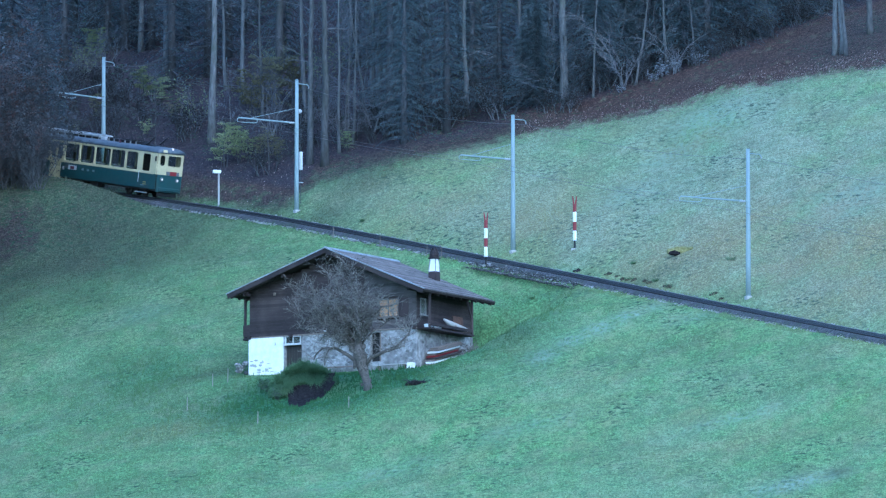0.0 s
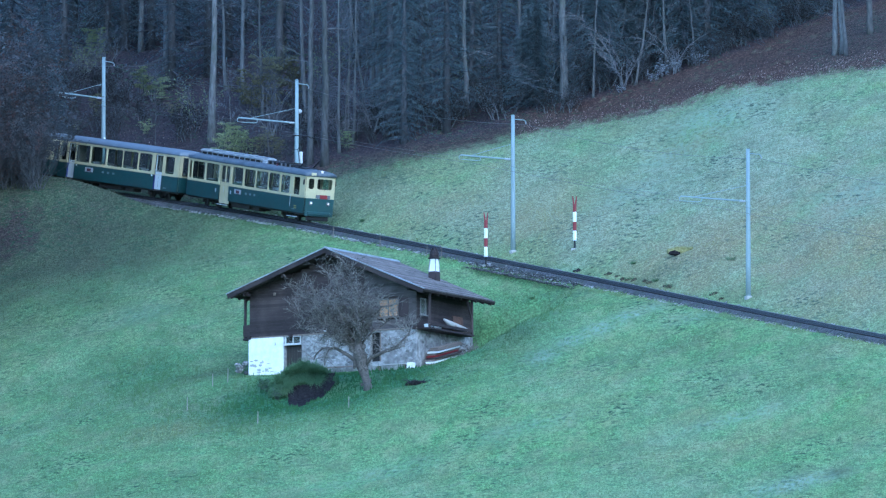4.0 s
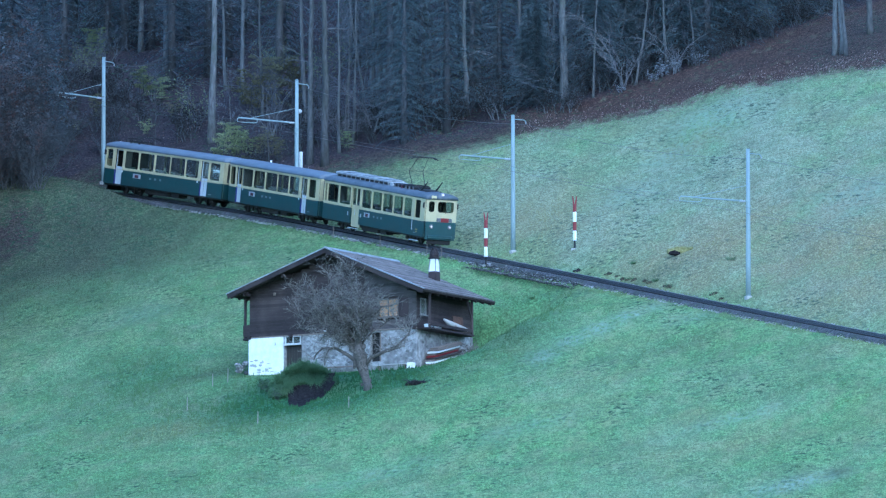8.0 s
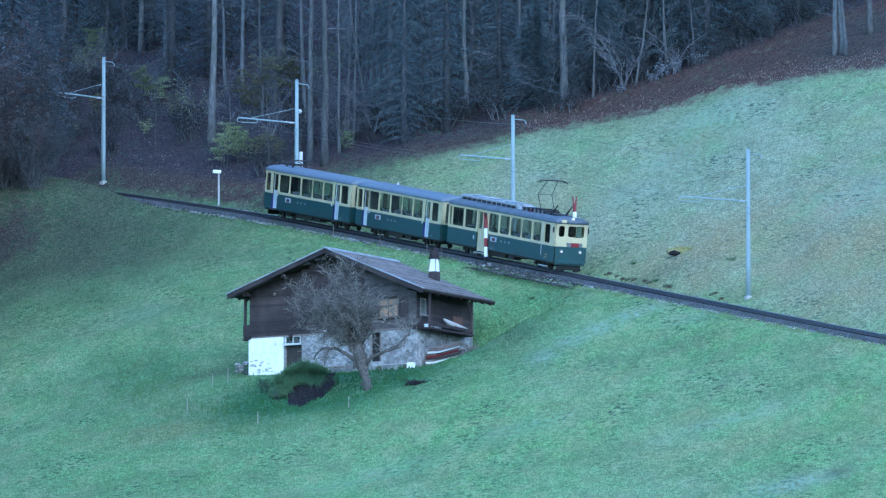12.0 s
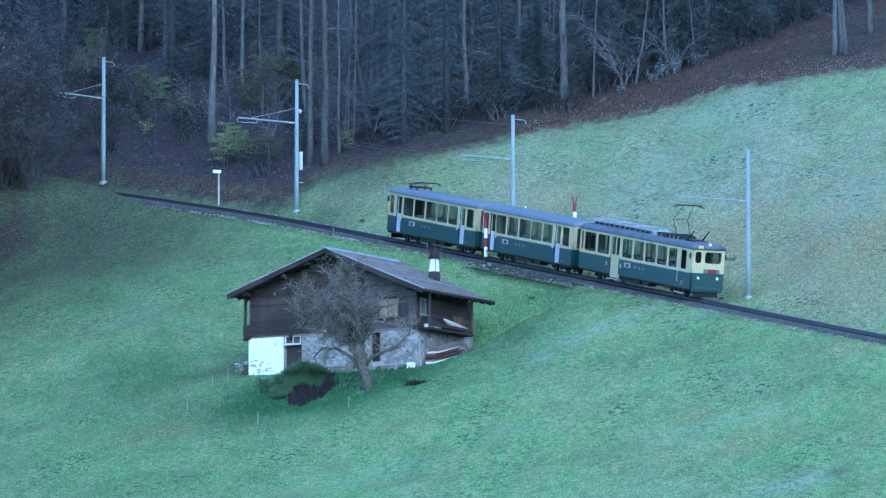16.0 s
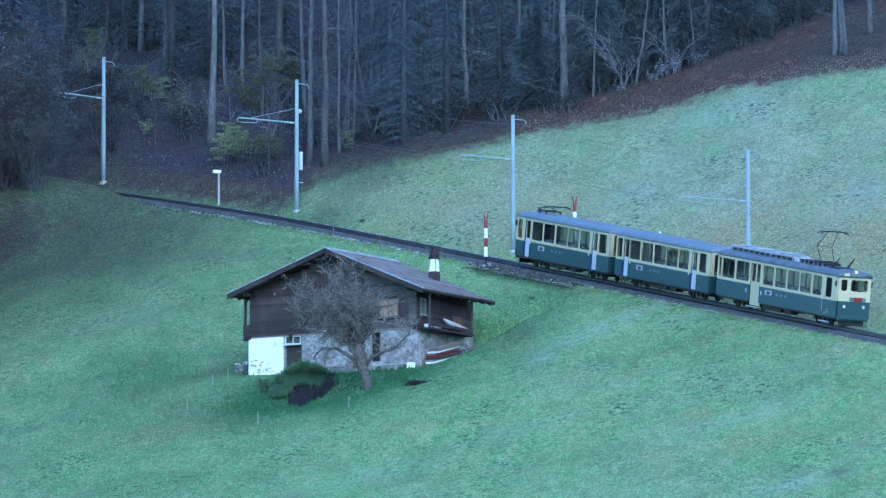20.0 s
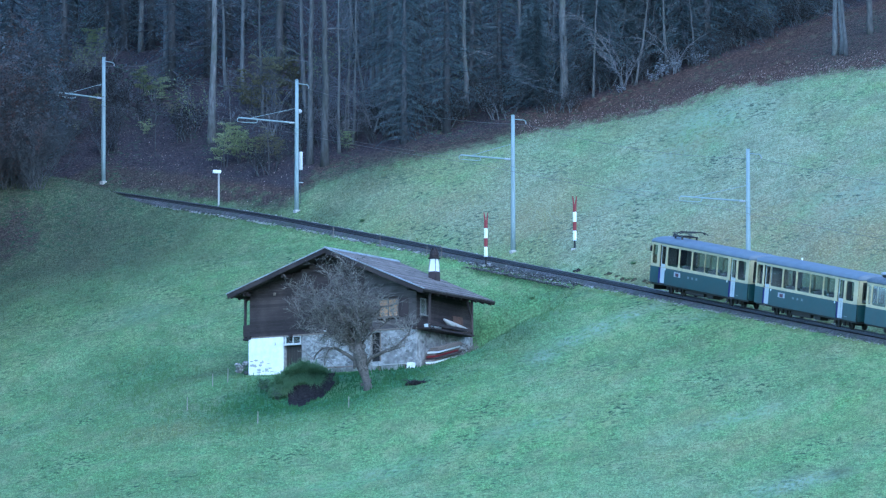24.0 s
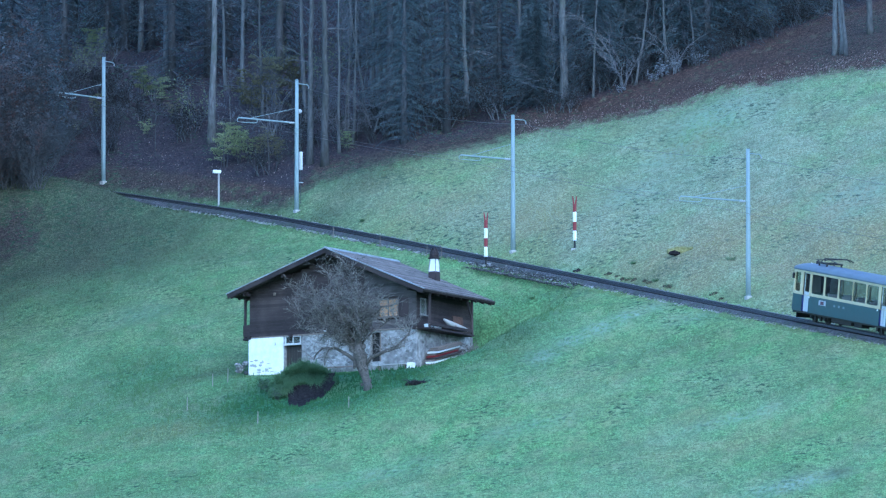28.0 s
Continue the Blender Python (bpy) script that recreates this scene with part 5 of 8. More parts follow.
            part("wiper", Shape().tube([(xf - sgn * 0.03, 0.3, 2.2), (xf - sgn * 0.03, 0.5, 2.75)], 0.012, 4), M_BLACK, coach)
        else:
            part("coupling", Shape().tube([(x, 0, 0.55), (x + sgn * 0.55, 0, 0.55)], 0.09, 8), M_UNDER, coach)
    part("roof", rounded_roof(Shape(), -L - 0.06, 0.12 if motor else 0.06, HALF + 0.07, CANT + 0.04, 0.36), M_MOTORROOF if motor else M_ROOF, coach, "sooty blue-grey arched roof" if motor else "grey-blue arched roof", flat=False)
    part("floor_frame", Shape().box((-L + 0.05, -HALF + 0.08, FLOOR - 0.12), (-0.05, HALF - 0.08, FLOOR + 0.06), 0.02), M_UNDER, coach, "dark floor frame")
    part("ceiling_panel", Shape().box((-L + 0.08, -HALF + 0.06, CANT - 0.06), (-0.08, HALF - 0.06, CANT - 0.02)), M_INSIDE, coach)
    seat = Shape().box((-0.25, -0.45, 0.0), (0.25, 0.45, 0.12), 0.03).box((0.15, -0.45, 0.1), (0.27, 0.45, 0.82), 0.03).box((-0.2, -0.4, -0.4), (0.2, 0.4, 0.0)).mesh("seat", M_SEAT)
    cover = Shape().box((0.1, -0.3, 0.62), (0.3, 0.3, 0.86), 0.02).mesh("headrest_cover", M_GREY)
    for a, b in wins:
        if b - a > 1.0:
            for yy in (-0.55, 0.55):
                part("headrest_cover", cover, None, coach, "white headrest cover", m=pose(b - 0.15, yy, FLOOR + 0.46))
                part("seat", seat, None, coach, "green covered bench seat", m=pose(b - 0.15, yy, FLOOR + 0.46))
                part("seat", seat, None, coach, "green covered bench seat", m=pose(a + 0.15, yy, FLOOR + 0.46, 0, 0, 180))
    if motor or rear_cab:
        xc = -1.95 if motor else -L + 1.15
        part("cab_wall", Shape().box((xc - 0.02, -HALF + 0.07, FLOOR), (xc + 0.02, HALF - 0.07, CANT - 0.08)), M_UNDER, coach, "dark cab wall")
    for a, b in [(-L + 2.1, 0), (-2.4, 0)]:
        part("partition", Shape().box((a - 0.02, -HALF + 0.07, FLOOR), (a + 0.02, -0.35, CANT - 0.08)).box((a - 0.02, 0.35, FLOOR), (a + 0.02, HALF - 0.07, CANT - 0.08)), M_INSIDE, coach)
    for x in (-2.75, -L + 2.75):
        build_bogie(coach, x)
    gear = Shape().box((-L / 2 - 2.4, -0.85, 0.24), (-L / 2 + 0.3, 0.85, 0.52), 0.03).box((-L / 2 + 0.7, -0.85, 0.24), (-L / 2 + 1.7, -0.3, 0.52), 0.03)
    part("underfloor_gear", gear, M_UNDER, coach, "dark underfloor equipment")
    return coach


def build_side_door(coach, a, b, y, motor):
    """A side door set back in its opening."""
    s = -1 if y < 0 else 1
    yi = y - 0.07 * s if not motor else y - 0.03 * s
    lo, hi = min(yi, yi + 0.04), max(yi, yi + 0.04)
    z0 = FLOOR - 0.22 if motor else FLOOR + 0.02
    n = 2 if motor else 1
    w = (b - a) / n
    for k in range(n):
        x0, x1 = a + k * w + 0.01, a + (k + 1) * w - 0.01
        low = Shape().box((x0, lo, z0), (x1, hi, 1.72), 0.01)
        up = Shape().box((x0, lo, 1.72), (x0 + 0.07, hi, HEAD)).box((x1 - 0.07, lo, 1.72), (x1, hi, HEAD)).box((x0, lo, 1.72), (x1, hi, 1.86)).box((x0, lo, HEAD - 0.06), (x1, hi, HEAD))
        d = part("door", low, M_CREAM if motor else M_DOOR, coach, "cream folding door leaf" if motor else "pale grey folding door")
        part("door_window_frame", up, M_CREAM if motor else M_DOOR, d)
        p = part("pane", Shape().box((x0 + 0.07, lo + 0.012, 1.86), (x1 - 0.07, hi - 0.012, HEAD - 0.06)), M_GLASS, d, "dark glass pane")
        p.visible_shadow = False
        part("handle", Shape().tube([(x1 - 0.06, yi + 0.05 * s, 1.2), (x1 - 0.06, yi + 0.05 * s, 1.6)], 0.015, 5), M_SILVER, d)
    if not motor:
        jl, jh = min(yi, y + 0.05 * s), max(yi, y + 0.05 * s)
        for xj in (a - 0.03, b):
            part("door_jamb", Shape().box((xj, jl, z0), (xj + 0.03, jh, 1.66)), M_JAMB, coach, "deep blue door jamb")
    st0, st1 = min(y, y + 0.2 * s), max(y, y + 0.2 * s)
    part("footstep", Shape().box((a, st0, z0 - 0.1), (b, st1, z0 - 0.06), 0.01), M_SILVER if motor else M_UNDER, coach, "pale metal footstep" if motor else "dark footstep")


def build_pantograph(coach, x, z, raised):
    """Half-scissor pantograph with two side frames, raised to the wire or folded."""
    base = part("pantograph", Shape().box((x - 0.6, -0.55, z), (x + 0.6, -0.47, z + 0.08)).box((x - 0.6, 0.47, z), (x + 0.6, 0.55, z + 0.08)).box((x - 0.55, -0.5, z), (x - 0.47, 0.5, z + 0.08)).box((x + 0.47, -0.5, z), (x + 0.55, 0.5, z + 0.08)), M_BLACK, coach, "black raised pantograph" if raised else "black folded pantograph")
    knee = (x - 0.5, z + 0.98) if raised else (x - 0.95, z + 0.2)
    head = (x + 0.55, z + 1.93) if raised else (x + 0.9, z + 0.36)
    for sy in (-1, 1):
        part("lower_arm", Shape().tube([(x + 0.1, sy * 0.45, z + 0.06), (knee[0], sy * 0.5, knee[1])], 0.026, 6), M_BLACK, base)
        part("upper_arm", Shape().tube([(knee[0], sy * 0.5, knee[1]), (head[0], sy * 0.36, head[1])], 0.02, 6), M_BLACK, base)
    part("cross_tube", Shape().tube([(knee[0], -0.52, knee[1]), (knee[0], 0.52, knee[1])], 0.016, 6), M_BLACK, base)
    for sx in (-1, 1):
        part("contact_strip", Shape().tube([(head[0] + sx * 0.2, -1.0, head[1] - 0.12), (head[0] + sx * 0.2, -0.75, head[1] + 0.03), (head[0] + sx * 0.2, 0.75, head[1] + 0.03), (head[0] + sx * 0.2, 1.0, head[1] - 0.12)], 0.034, 6), M_BLACK, base, "contact strip with down-turned horns")
        for sy in (-1, 1):
            part("insulator", Shape().tube([(x + sx * 0.5, sy * 0.5, z - 0.2), (x + sx * 0.5, sy * 0.5, z - 0.12), (x + sx * 0.5, sy * 0.5, z - 0.06), (x + sx * 0.5, sy * 0.5, z)], [0.05, 0.08, 0.05, 0.07], 8), M_UNDER, base, "dark insulator")


def build_train():
    w5 = [(0.0, 1.5), (1.8, 3.4), (3.7, 5.35), (5.55, 7.15), (7.4, 8.8)]
    rear = build_coach("control_trailer", "dark green and cream trailer coach with grey roof", 14.4,
                       [(-14.2, -13.55)] + [(-11.95 + a, -11.95 + b) for a, b in w5] + [(-1.6, -0.55)], [(-13.15, -12.25), (-2.75, -1.85)], 1.66, rear_cab=True)
    mid = build_coach("trailer_coach", "dark green and cream trailer coach with grey roof", 14.1,
                      [(-13.95, -13.25)] + [(-12.05 + a, -12.05 + b) for a, b in w5] + [(-1.6, -0.6)], [(-13.0, -12.15), (-2.8, -1.9)], 1.66)
    motor = build_coach("motor_coach", "dark green and cream electric motor coach with roof equipment", 16.9,
                        [(-16.75, -16.4), (-16.2, -14.55), (-14.2, -12.5), (-10.4, -9.0), (-8.65, -7.25), (-6.95, -5.4), (-5.15, -3.75), (-3.4, -2.25), (-1.6, -0.8)], [(-12.2, -10.8)], 1.66, motor=True)
    # roof equipment of the motor coach
    hood = Shape().loft([(-0.62, 3.7), (0.62, 3.7), (0.58, 3.8), (0.4, 3.86), (-0.4, 3.86), (-0.58, 3.8)], -16.3, -7.5)
    part("hood_frame", Shape().box((-16.3, -0.55, 3.44), (-7.5, 0.55, 3.66), 0.02), M_BLACK, motor, "dark louvred hood frame")
    for k in range(12):
        part("hood_post", Shape().box((-16.2 + k * 0.78, -0.6, 3.44), (-16.14 + k * 0.78, 0.6, 3.71), 0.01), M_HOOD, motor)
    part("resistor_hood", hood, M_HOOD, motor, "pale resistor hood with louvres")
    part("hood_rail", Shape().tube([(-16.2, -0.66, 3.78), (-12.0, -0.66, 3.8), (-7.6, -0.66, 3.78)], 0.02, 5), M_GREY, motor, "pale rail along the hood")
    for k in range(8):
        part("hood_louvre", Shape().box((-15.9 + 1.05 * k, -0.52, 3.855), (-15.2 + 1.05 * k, 0.52, 3.885), 0.01), M_ROOF if k % 3 == 1 else M_HOOD, motor, "louvred hood panel")
    for k in range(6):
        part("roof_insulator", Shape().tube([(-6.3 + 0.62 * k, -0.68, 3.4), (-6.3 + 0.62 * k, -0.68, 3.5), (-6.3 + 0.62 * k, -0.68, 3.62), (-6.3 + 0.62 * k, -0.68, 3.72)], [0.05, 0.09, 0.05, 0.07], 8), M_PLATE, motor, "grey roof insulator")
    part("roof_cable", Shape().tube([(-6.4, -0.7, 3.74), (-5.0, -0.7, 3.8), (-3.0, -0.66, 3.72), (-1.7, -0.5, 3.6)], 0.025, 5), M_BLACK, motor, "dark roof cable")
    part("hood_end", Shape().box((-7.4, -0.58, 3.46), (-6.9, 0.58, 3.74), 0.03), M_GREY, motor)
    part("roof_gear", Shape().box((-6.6, -0.6, 3.46), (-3.2, 0.6, 3.74), 0.04).box((-2.9, -0.5, 3.46), (-1.6, 0.5, 3.62), 0.04), M_BLACK, motor, "dark roof equipment")
    part("insulator", Shape().tube([(-4.9, -0.75, 3.4), (-4.9, -0.75, 3.5), (-4.9, -0.75, 3.58), (-4.9, -0.75, 3.7)], [0.05, 0.09, 0.05, 0.07], 8), M_CREST, motor, "reddish insulator")
    build_pantograph(motor, -4.0, 3.72, True)
    part("folded_base", Shape().box((-2.6, -0.55, 3.46), (-1.3, 0.55, 3.58), 0.02), M_BLACK, motor, "dark folded collector base")
    for sy in (-1, 1):
        part("folded_arm", Shape().tube([(-2.3, sy * 0.52, 3.5), (-1.9, sy * 0.52, 3.75), (-1.25, sy * 0.52, 4.2)], [0.07, 0.05, 0.035], 6), M_BLACK, motor, "dark folded collector arm")
    part("cab_door_rail", Shape().tube([(-1.85, -HALF - 0.05, 0.98), (-1.85, -HALF - 0.1, 1.02), (-1.85, -HALF - 0.1, 1.72), (-1.85, -HALF - 0.05, 1.76)], 0.02, 6), M_SILVER, motor, "pale handrail beside the cab door")
    part("cab_step", Shape().box((-2.0, -HALF - 0.2, 0.28), (-0.8, -HALF, 0.34), 0.01), M_SILVER, motor, "pale cab step")
    part("roof_lamp", Shape().tube([(-11.2, 0.5, 3.4), (-11.2, 0.5, 3.52), (-11.2, 0.5, 3.64), (-11.2, 0.5, 3.67)], [0.03, 0.06, 0.06, 0.03], 8), M_WHITE, mid, "small white roof lamp")
    build_pantograph(rear, -11.9, 3.66, False)
    part("vent", Shape().tube([(-13.6, 0, 3.45), (-13.6, 0, 3.75)], [0.16, 0.1], 8), M_BLACK, rear)
    return [(motor, 0.0, 16.9), (mid, -18.05, 14.1), (rear, -33.2, 14.4)]


SPEED = 5.2033


def coach_pose(nose, length):
    """The pose of a coach whose front stands nose metres down the line: its two bogies sit on the track."""
    a, b = nose - 2.75, nose - length + 2.75
    pa, pb = Vector(track(a)[0]), Vector(track(b)[0])
    x = (pa - pb).normalized()
    t = track((a + b) / 2)[1]
    y = Vector((math.sin(t), math.cos(t), 0))
    y = (y - x * y.dot(x)).normalized()
    m = Matrix((x, y, x.cross(y))).transposed().to_4x4()
    m.translation = pa + x * 2.75
    return m


def motions():
    for coach, back, length in TRAIN:
        walk(coach, [(t, coach_pose(SPEED * t + back, length)) for t in np.arange(0, 28.5, 1.0)])
    for w in WHEELS:
        x, y, z = w.matrix_basis.translation
        walk(w, [(t, Matrix.Translation((x, y, z)) @ Matrix.Rotation(SPEED * t / 0.33, 4, "Y")) for t in np.arange(0, 28.01, 0.1)])


TRAIN = build_train()


# ---- the chalet: stone below, dark logs above ----
HW, HD = 12.45, 7.0                    # front width, depth
STONE, EAVE_Z, RIDGE = 2.25, 4.55, 7.6  # heights above the terrace
RX = 6.35                              # the ridge's place along the front
PITCH_L, PITCH_R = math.atan2(2.55, 7.3), math.atan2(3.0, 7.3)


def roof_under(x):
    """Height of the roof's underside over the front."""
    return RIDGE - 0.28 - abs(x - RX) * math.tan(PITCH_L if x < RX else PITCH_R)


def boards(parent, x0, x1, z0, z1, y, holes, t=0.12, row=0.21, axis="x", cut=None, mat=None):
    """Squared logs one above the other, cut round the holes and along the roof."""
    z, k = z0, 0
    r = random.Random(int(y * 10 + x0 * 7) + 3)
    while z < z1 - 0.05:
        h = min(row, z1 - z)
        a, b = x0, x1
        if cut:
            zz = z + h
            rise = RIDGE - 0.28 - zz
            a, b = max(a, RX - rise / math.tan(PITCH_L)), min(b, RX + rise / math.tan(PITCH_R))
        spans = [(a, b)]
        for hx0, hx1, hz0, hz1 in holes:
            if z + h > hz0 + 0.02 and z < hz1 - 0.02:
                spans = [q for s in spans for q in ((s[0], min(s[1], hx0)), (max(s[0], hx1), s[1])) if q[1] - q[0] > 0.05]
        for s in spans:
            if s[1] - s[0] < 0.08:
                continue
            o = r.uniform(-0.012, 0.012)
            lo, hi = ((s[0], y + o, z + 0.002), (s[1], y + t + o, z + h - 0.002)) if axis == "x" else ((y + o, s[0], z + 0.006), (y + t + o, s[1], z + h - 0.006))
            pieces = [(lo, hi, mat or M_LOG)]
            if cut and hi[0] > 8.6 > lo[0]:   # the weather side has greyed
                pieces = [(lo, (8.6, hi[1], hi[2]), M_LOG), ((8.6, lo[1], lo[2]), hi, M_GREYLOG)]
            elif cut and lo[0] >= 8.6:
                pieces = [(lo, hi, M_GREYLOG)]
            for la, lb, lm in pieces:
                part("log", Shape().box(la, lb, 0.007), lm, parent)
        z += h
        k += 1


def build_framed_window(house, x0, x1, z0, z1, y, cols, rows, curtain=None, axis="x", sill=True, frame_mat=None):
    wood = frame_mat or (M_WHITE if curtain is None else M_PLANK)

    def at(a, b, c, d, e, f):
        return ((a, b, c), (d, e, f)) if axis == "x" else ((-(e - y) + y, a, c), (-(b - y) + y, d, f))
    fr = Shape()
    f = 0.07
    for a, c, d, e in ((x0, z0, x1, z0 + f), (x0, z1 - f, x1, z1), (x0, z0, x0 + f, z1), (x1 - f, z0, x1, z1)):
        fr.box(*at(a, y - 0.04, c, d, y + 0.05, e), 0.008)
    w = part("window", fr, wood, house, "small wooden window")
    for k in range(1, cols):
        x = x0 + (x1 - x0) * k / cols
        part("glazing_bar", Shape().box(*at(x - 0.025, y - 0.03, z0 + f, x + 0.025, y + 0.03, z1 - f)), wood, w)
    for k in range(1, rows):
        z = z0 + (z1 - z0) * k / rows
        part("glazing_bar", Shape().box(*at(x0 + f, y - 0.026, z - 0.02, x1 - f, y + 0.026, z + 0.02)), wood, w)
    p = part("pane", Shape().box(*at(x0 + f, y, z0 + f, x1 - f, y + 0.01, z1 - f)), M_GLASS, w, "glass pane")
    p.visible_shadow = False
    if curtain is not None:
        part("curtain", Shape().box(*at(x0 + f, y + 0.06, z0 + f, x1 - f, y + 0.08, z1 - f)), curtain, w, "tan curtain behind the glass")
    else:
        part("backing", Shape().box(*at(x0 + f, y + 0.3, z0 + f, x1 - f, y + 0.32, z1 - f)), M_DARK, w)
    if sill:
        part("sill", Shape().box(*at(x0 - 0.08, y - 0.12, z0 - 0.06, x1 + 0.08, y + 0.04, z0), 0.01), wood, w)
    return w


def build_house():
    house = thing("chalet", pose(*HOUSE, 0, 0, -30.7), "old alpine chalet of dark logs on a stone base", "house")
    # stone storey: front in pieces round its doors
    doors = [(2.72, 3.95, 0.0, 1.62), (9.05, 9.75, 0.25, 2.1)]
    wall = Shape()
    x = 2.6
    for a, b, z0, z1 in doors + [(HW, HW, 0, 0)]:
        wall.box((x, 0.0, -1.2), (a, 0.5, STONE), 0.02)
        if b > a:
            wall.box((a, 0.0, z1 + (0.62 if a < 4 else 0)), (b, 0.5, STONE)).box((a, 0.0, -1.2), (b, 0.5, z0))
        x = b
    front = part("stone_wall", wall, M_RUBBLE, house, "weathered grey rendered stone wall")
    side = part("stone_wall", Shape().box((HW - 0.5, 0.5, -1.2), (HW, HD, STONE), 0.02), M_RUBBLE, house, "weathered grey stone side wall")
    part("stone_wall", Shape().box((0.0, 0.5, -1.2), (0.5, HD, STONE), 0.02), M_RUBBLE, house)
    part("stone_wall", Shape().box((0.5, HD - 0.5, -1.2), (HW - 0.5, HD, STONE), 0.02), M_RUBBLE, house)
    lime = part("plaster_wall", Shape().box((0.0, -0.03, -1.0), (2.6, 0.5, STONE - 0.02), 0.03), M_PLASTER, house, "bright whitewashed wall, patchy at the foot")
    r = random.Random(8)
    for k in range(22):
        px, pz, w = r.uniform(0.1, 2.5), 0.85 * r.uniform(0.0, 1.0) ** 1.6, r.uniform(0.04, 0.17)
        if k == 0:
            px, pz = 2.0, 1.75
        part("bare_patch", Shape().lump((px, -0.03, pz), (w * (0.6 if k == 0 else r.uniform(0.7, 1.6)), 0.008, w * (2 if k == 0 else r.uniform(0.3, 0.6))), k, 6, 12, 0.7, 0.12), M_CONCRETE, lime, "bare grey patch")
    # loose stones that stand out of the front wall
    for k in range(120):
        px, pz = r.uniform(4.1, HW - 0.2), r.uniform(0.1, 2.1)
        if any(a - 0.15 < px < b + 0.15 and z0 - 0.1 < pz < z1 + 0.15 for a, b, z0, z1 in doors):
            continue
        w = r.uniform(0.08, 0.2)
        part("stone", Shape().blob((px, 0.0, pz), (w * 1.05, 0.03, w * 0.6), k + 50, 4, 7), M_WALLSTONE, front)
    for k in range(40):
        py, pz = r.uniform(0.3, HD - 0.3), r.uniform(1.0, 2.15)
        w = r.uniform(0.08, 0.2)
        part("stone", Shape().blob((HW, py, pz), (0.03, w, w * 0.6), k + 150, 4, 7), M_WALLSTONE, side)
    # doors of the stone storey
    d = part("door", Shape().box((2.74, 0.2, 0.0), (3.93, 0.26, 1.62), 0.01), M_LOG, house, "dark plank door, shut")
    for k in range(6):
        part("door_board", Shape().box((2.76 + k * 0.195, 0.175, 0.03), (2.94 + k * 0.195, 0.2, 1.6), 0.006), M_UNDER, d)
    build_framed_window(house, 2.72, 3.9, 1.68, 2.22, 0.02, 2, 1, frame_mat=M_OLDWHITE)
    d = part("door", Shape().box((9.05, 0.25, 0.25), (9.75, 0.3, 2.1), 0.01), M_DARK, house, "dark doorway")
    part("door_post", Shape().box((9.75, -0.03, 0.25), (9.86, 0.2, 2.1), 0.01), M_PLANK, house, "grey wooden door post")
    # log storey and gable
    win = (9.62, 11.12, 3.02, 4.2)
    side_win = (0.5, 1.25, 3.15, 4.2)
    upper = part("log_wall", Shape().box((0.3, 0.16, STONE), (win[0], 0.3, EAVE_Z)).box((win[1], 0.16, STONE), (HW - 0.3, 0.3, EAVE_Z)).box((win[0], 0.16, STONE), (win[1], 0.3, win[2])).box((win[0], 0.16, win[3]), (win[1], 0.3, EAVE_Z)), M_LOG, house, "dark weathered log wall")
    boards(upper, 0.05, HW - 0.05, STONE, RIDGE - 0.3, 0.04, [win], cut=True)
    part("gable_backing", Shape().add([(0.4, 0.2, EAVE_Z - 0.1), (HW - 0.4, 0.2, EAVE_Z - 0.1), (RX, 0.2, RIDGE - 0.4), (0.4, 0.3, EAVE_Z - 0.1), (HW - 0.4, 0.3, EAVE_Z - 0.1), (RX, 0.3, RIDGE - 0.4)], [(0, 1, 2), (5, 4, 3), (0, 3, 4, 1), (1, 4, 5, 2), (2, 5, 3, 0)]), M_LOG, house)
    back = part("back_wall", Shape().box((0.2, HD - 0.2, STONE), (HW - 0.2, HD, EAVE_Z)).add([(0.2, HD - 0.2, EAVE_Z), (HW - 0.2, HD - 0.2, EAVE_Z), (RX, HD - 0.2, RIDGE - 0.4), (0.2, HD, EAVE_Z), (HW - 0.2, HD, EAVE_Z), (RX, HD, RIDGE - 0.4)], [(0, 1, 2), (5, 4, 3), (0, 3, 4, 1), (1, 4, 5, 2), (2, 5, 3, 0)]), M_LOG, house)
    rs = part("side_wall", Shape().box((HW - 0.3, 0.2, STONE), (HW - 0.17, HD - 0.2, EAVE_Z)), M_LOG, house, "dark log side wall")
    boards(rs, 0.1, HD - 0.1, STONE, EAVE_Z - 0.05, HW - 0.14, [side_win], axis="y")
    ls = part("side_wall", Shape().box((0.17, 0.2, STONE), (0.3, HD - 0.2, EAVE_Z)), M_LOG, house, "dark log side wall")
    boards(ls, 0.1, HD - 0.1, STONE, EAVE_Z - 0.05, 0.02, [], axis="y")
    # beam ends, wall plate
    for x in (0.1, 3.2, 6.2, 9.2, HW - 0.1):
        part("beam_end", Shape().box((x - 0.11, -0.22, STONE - 0.1), (x + 0.11, 0.2, STONE + 0.12), 0.015), M_LOG, house)
    part("string_course", Shape().box((-0.05, -0.06, STONE - 0.05), (HW + 0.05, 0.03, STONE + 0.03), 0.01), M_PLANK, house)
    w = build_framed_window(house, win[0], win[1], win[2], win[3], 0.02, 2, 1, curtain=M_SHUTTER)
    for z in (3.4, 3.8):
        part("glazing_bar", Shape().box((10.4, -0.01, z - 0.02), (11.05, 0.045, z + 0.02)), M_PLANK, w)
    part("glazing_bar", Shape().box((10.7, -0.012, 3.09), (10.75, 0.047, 4.13)), M_PLANK, w)
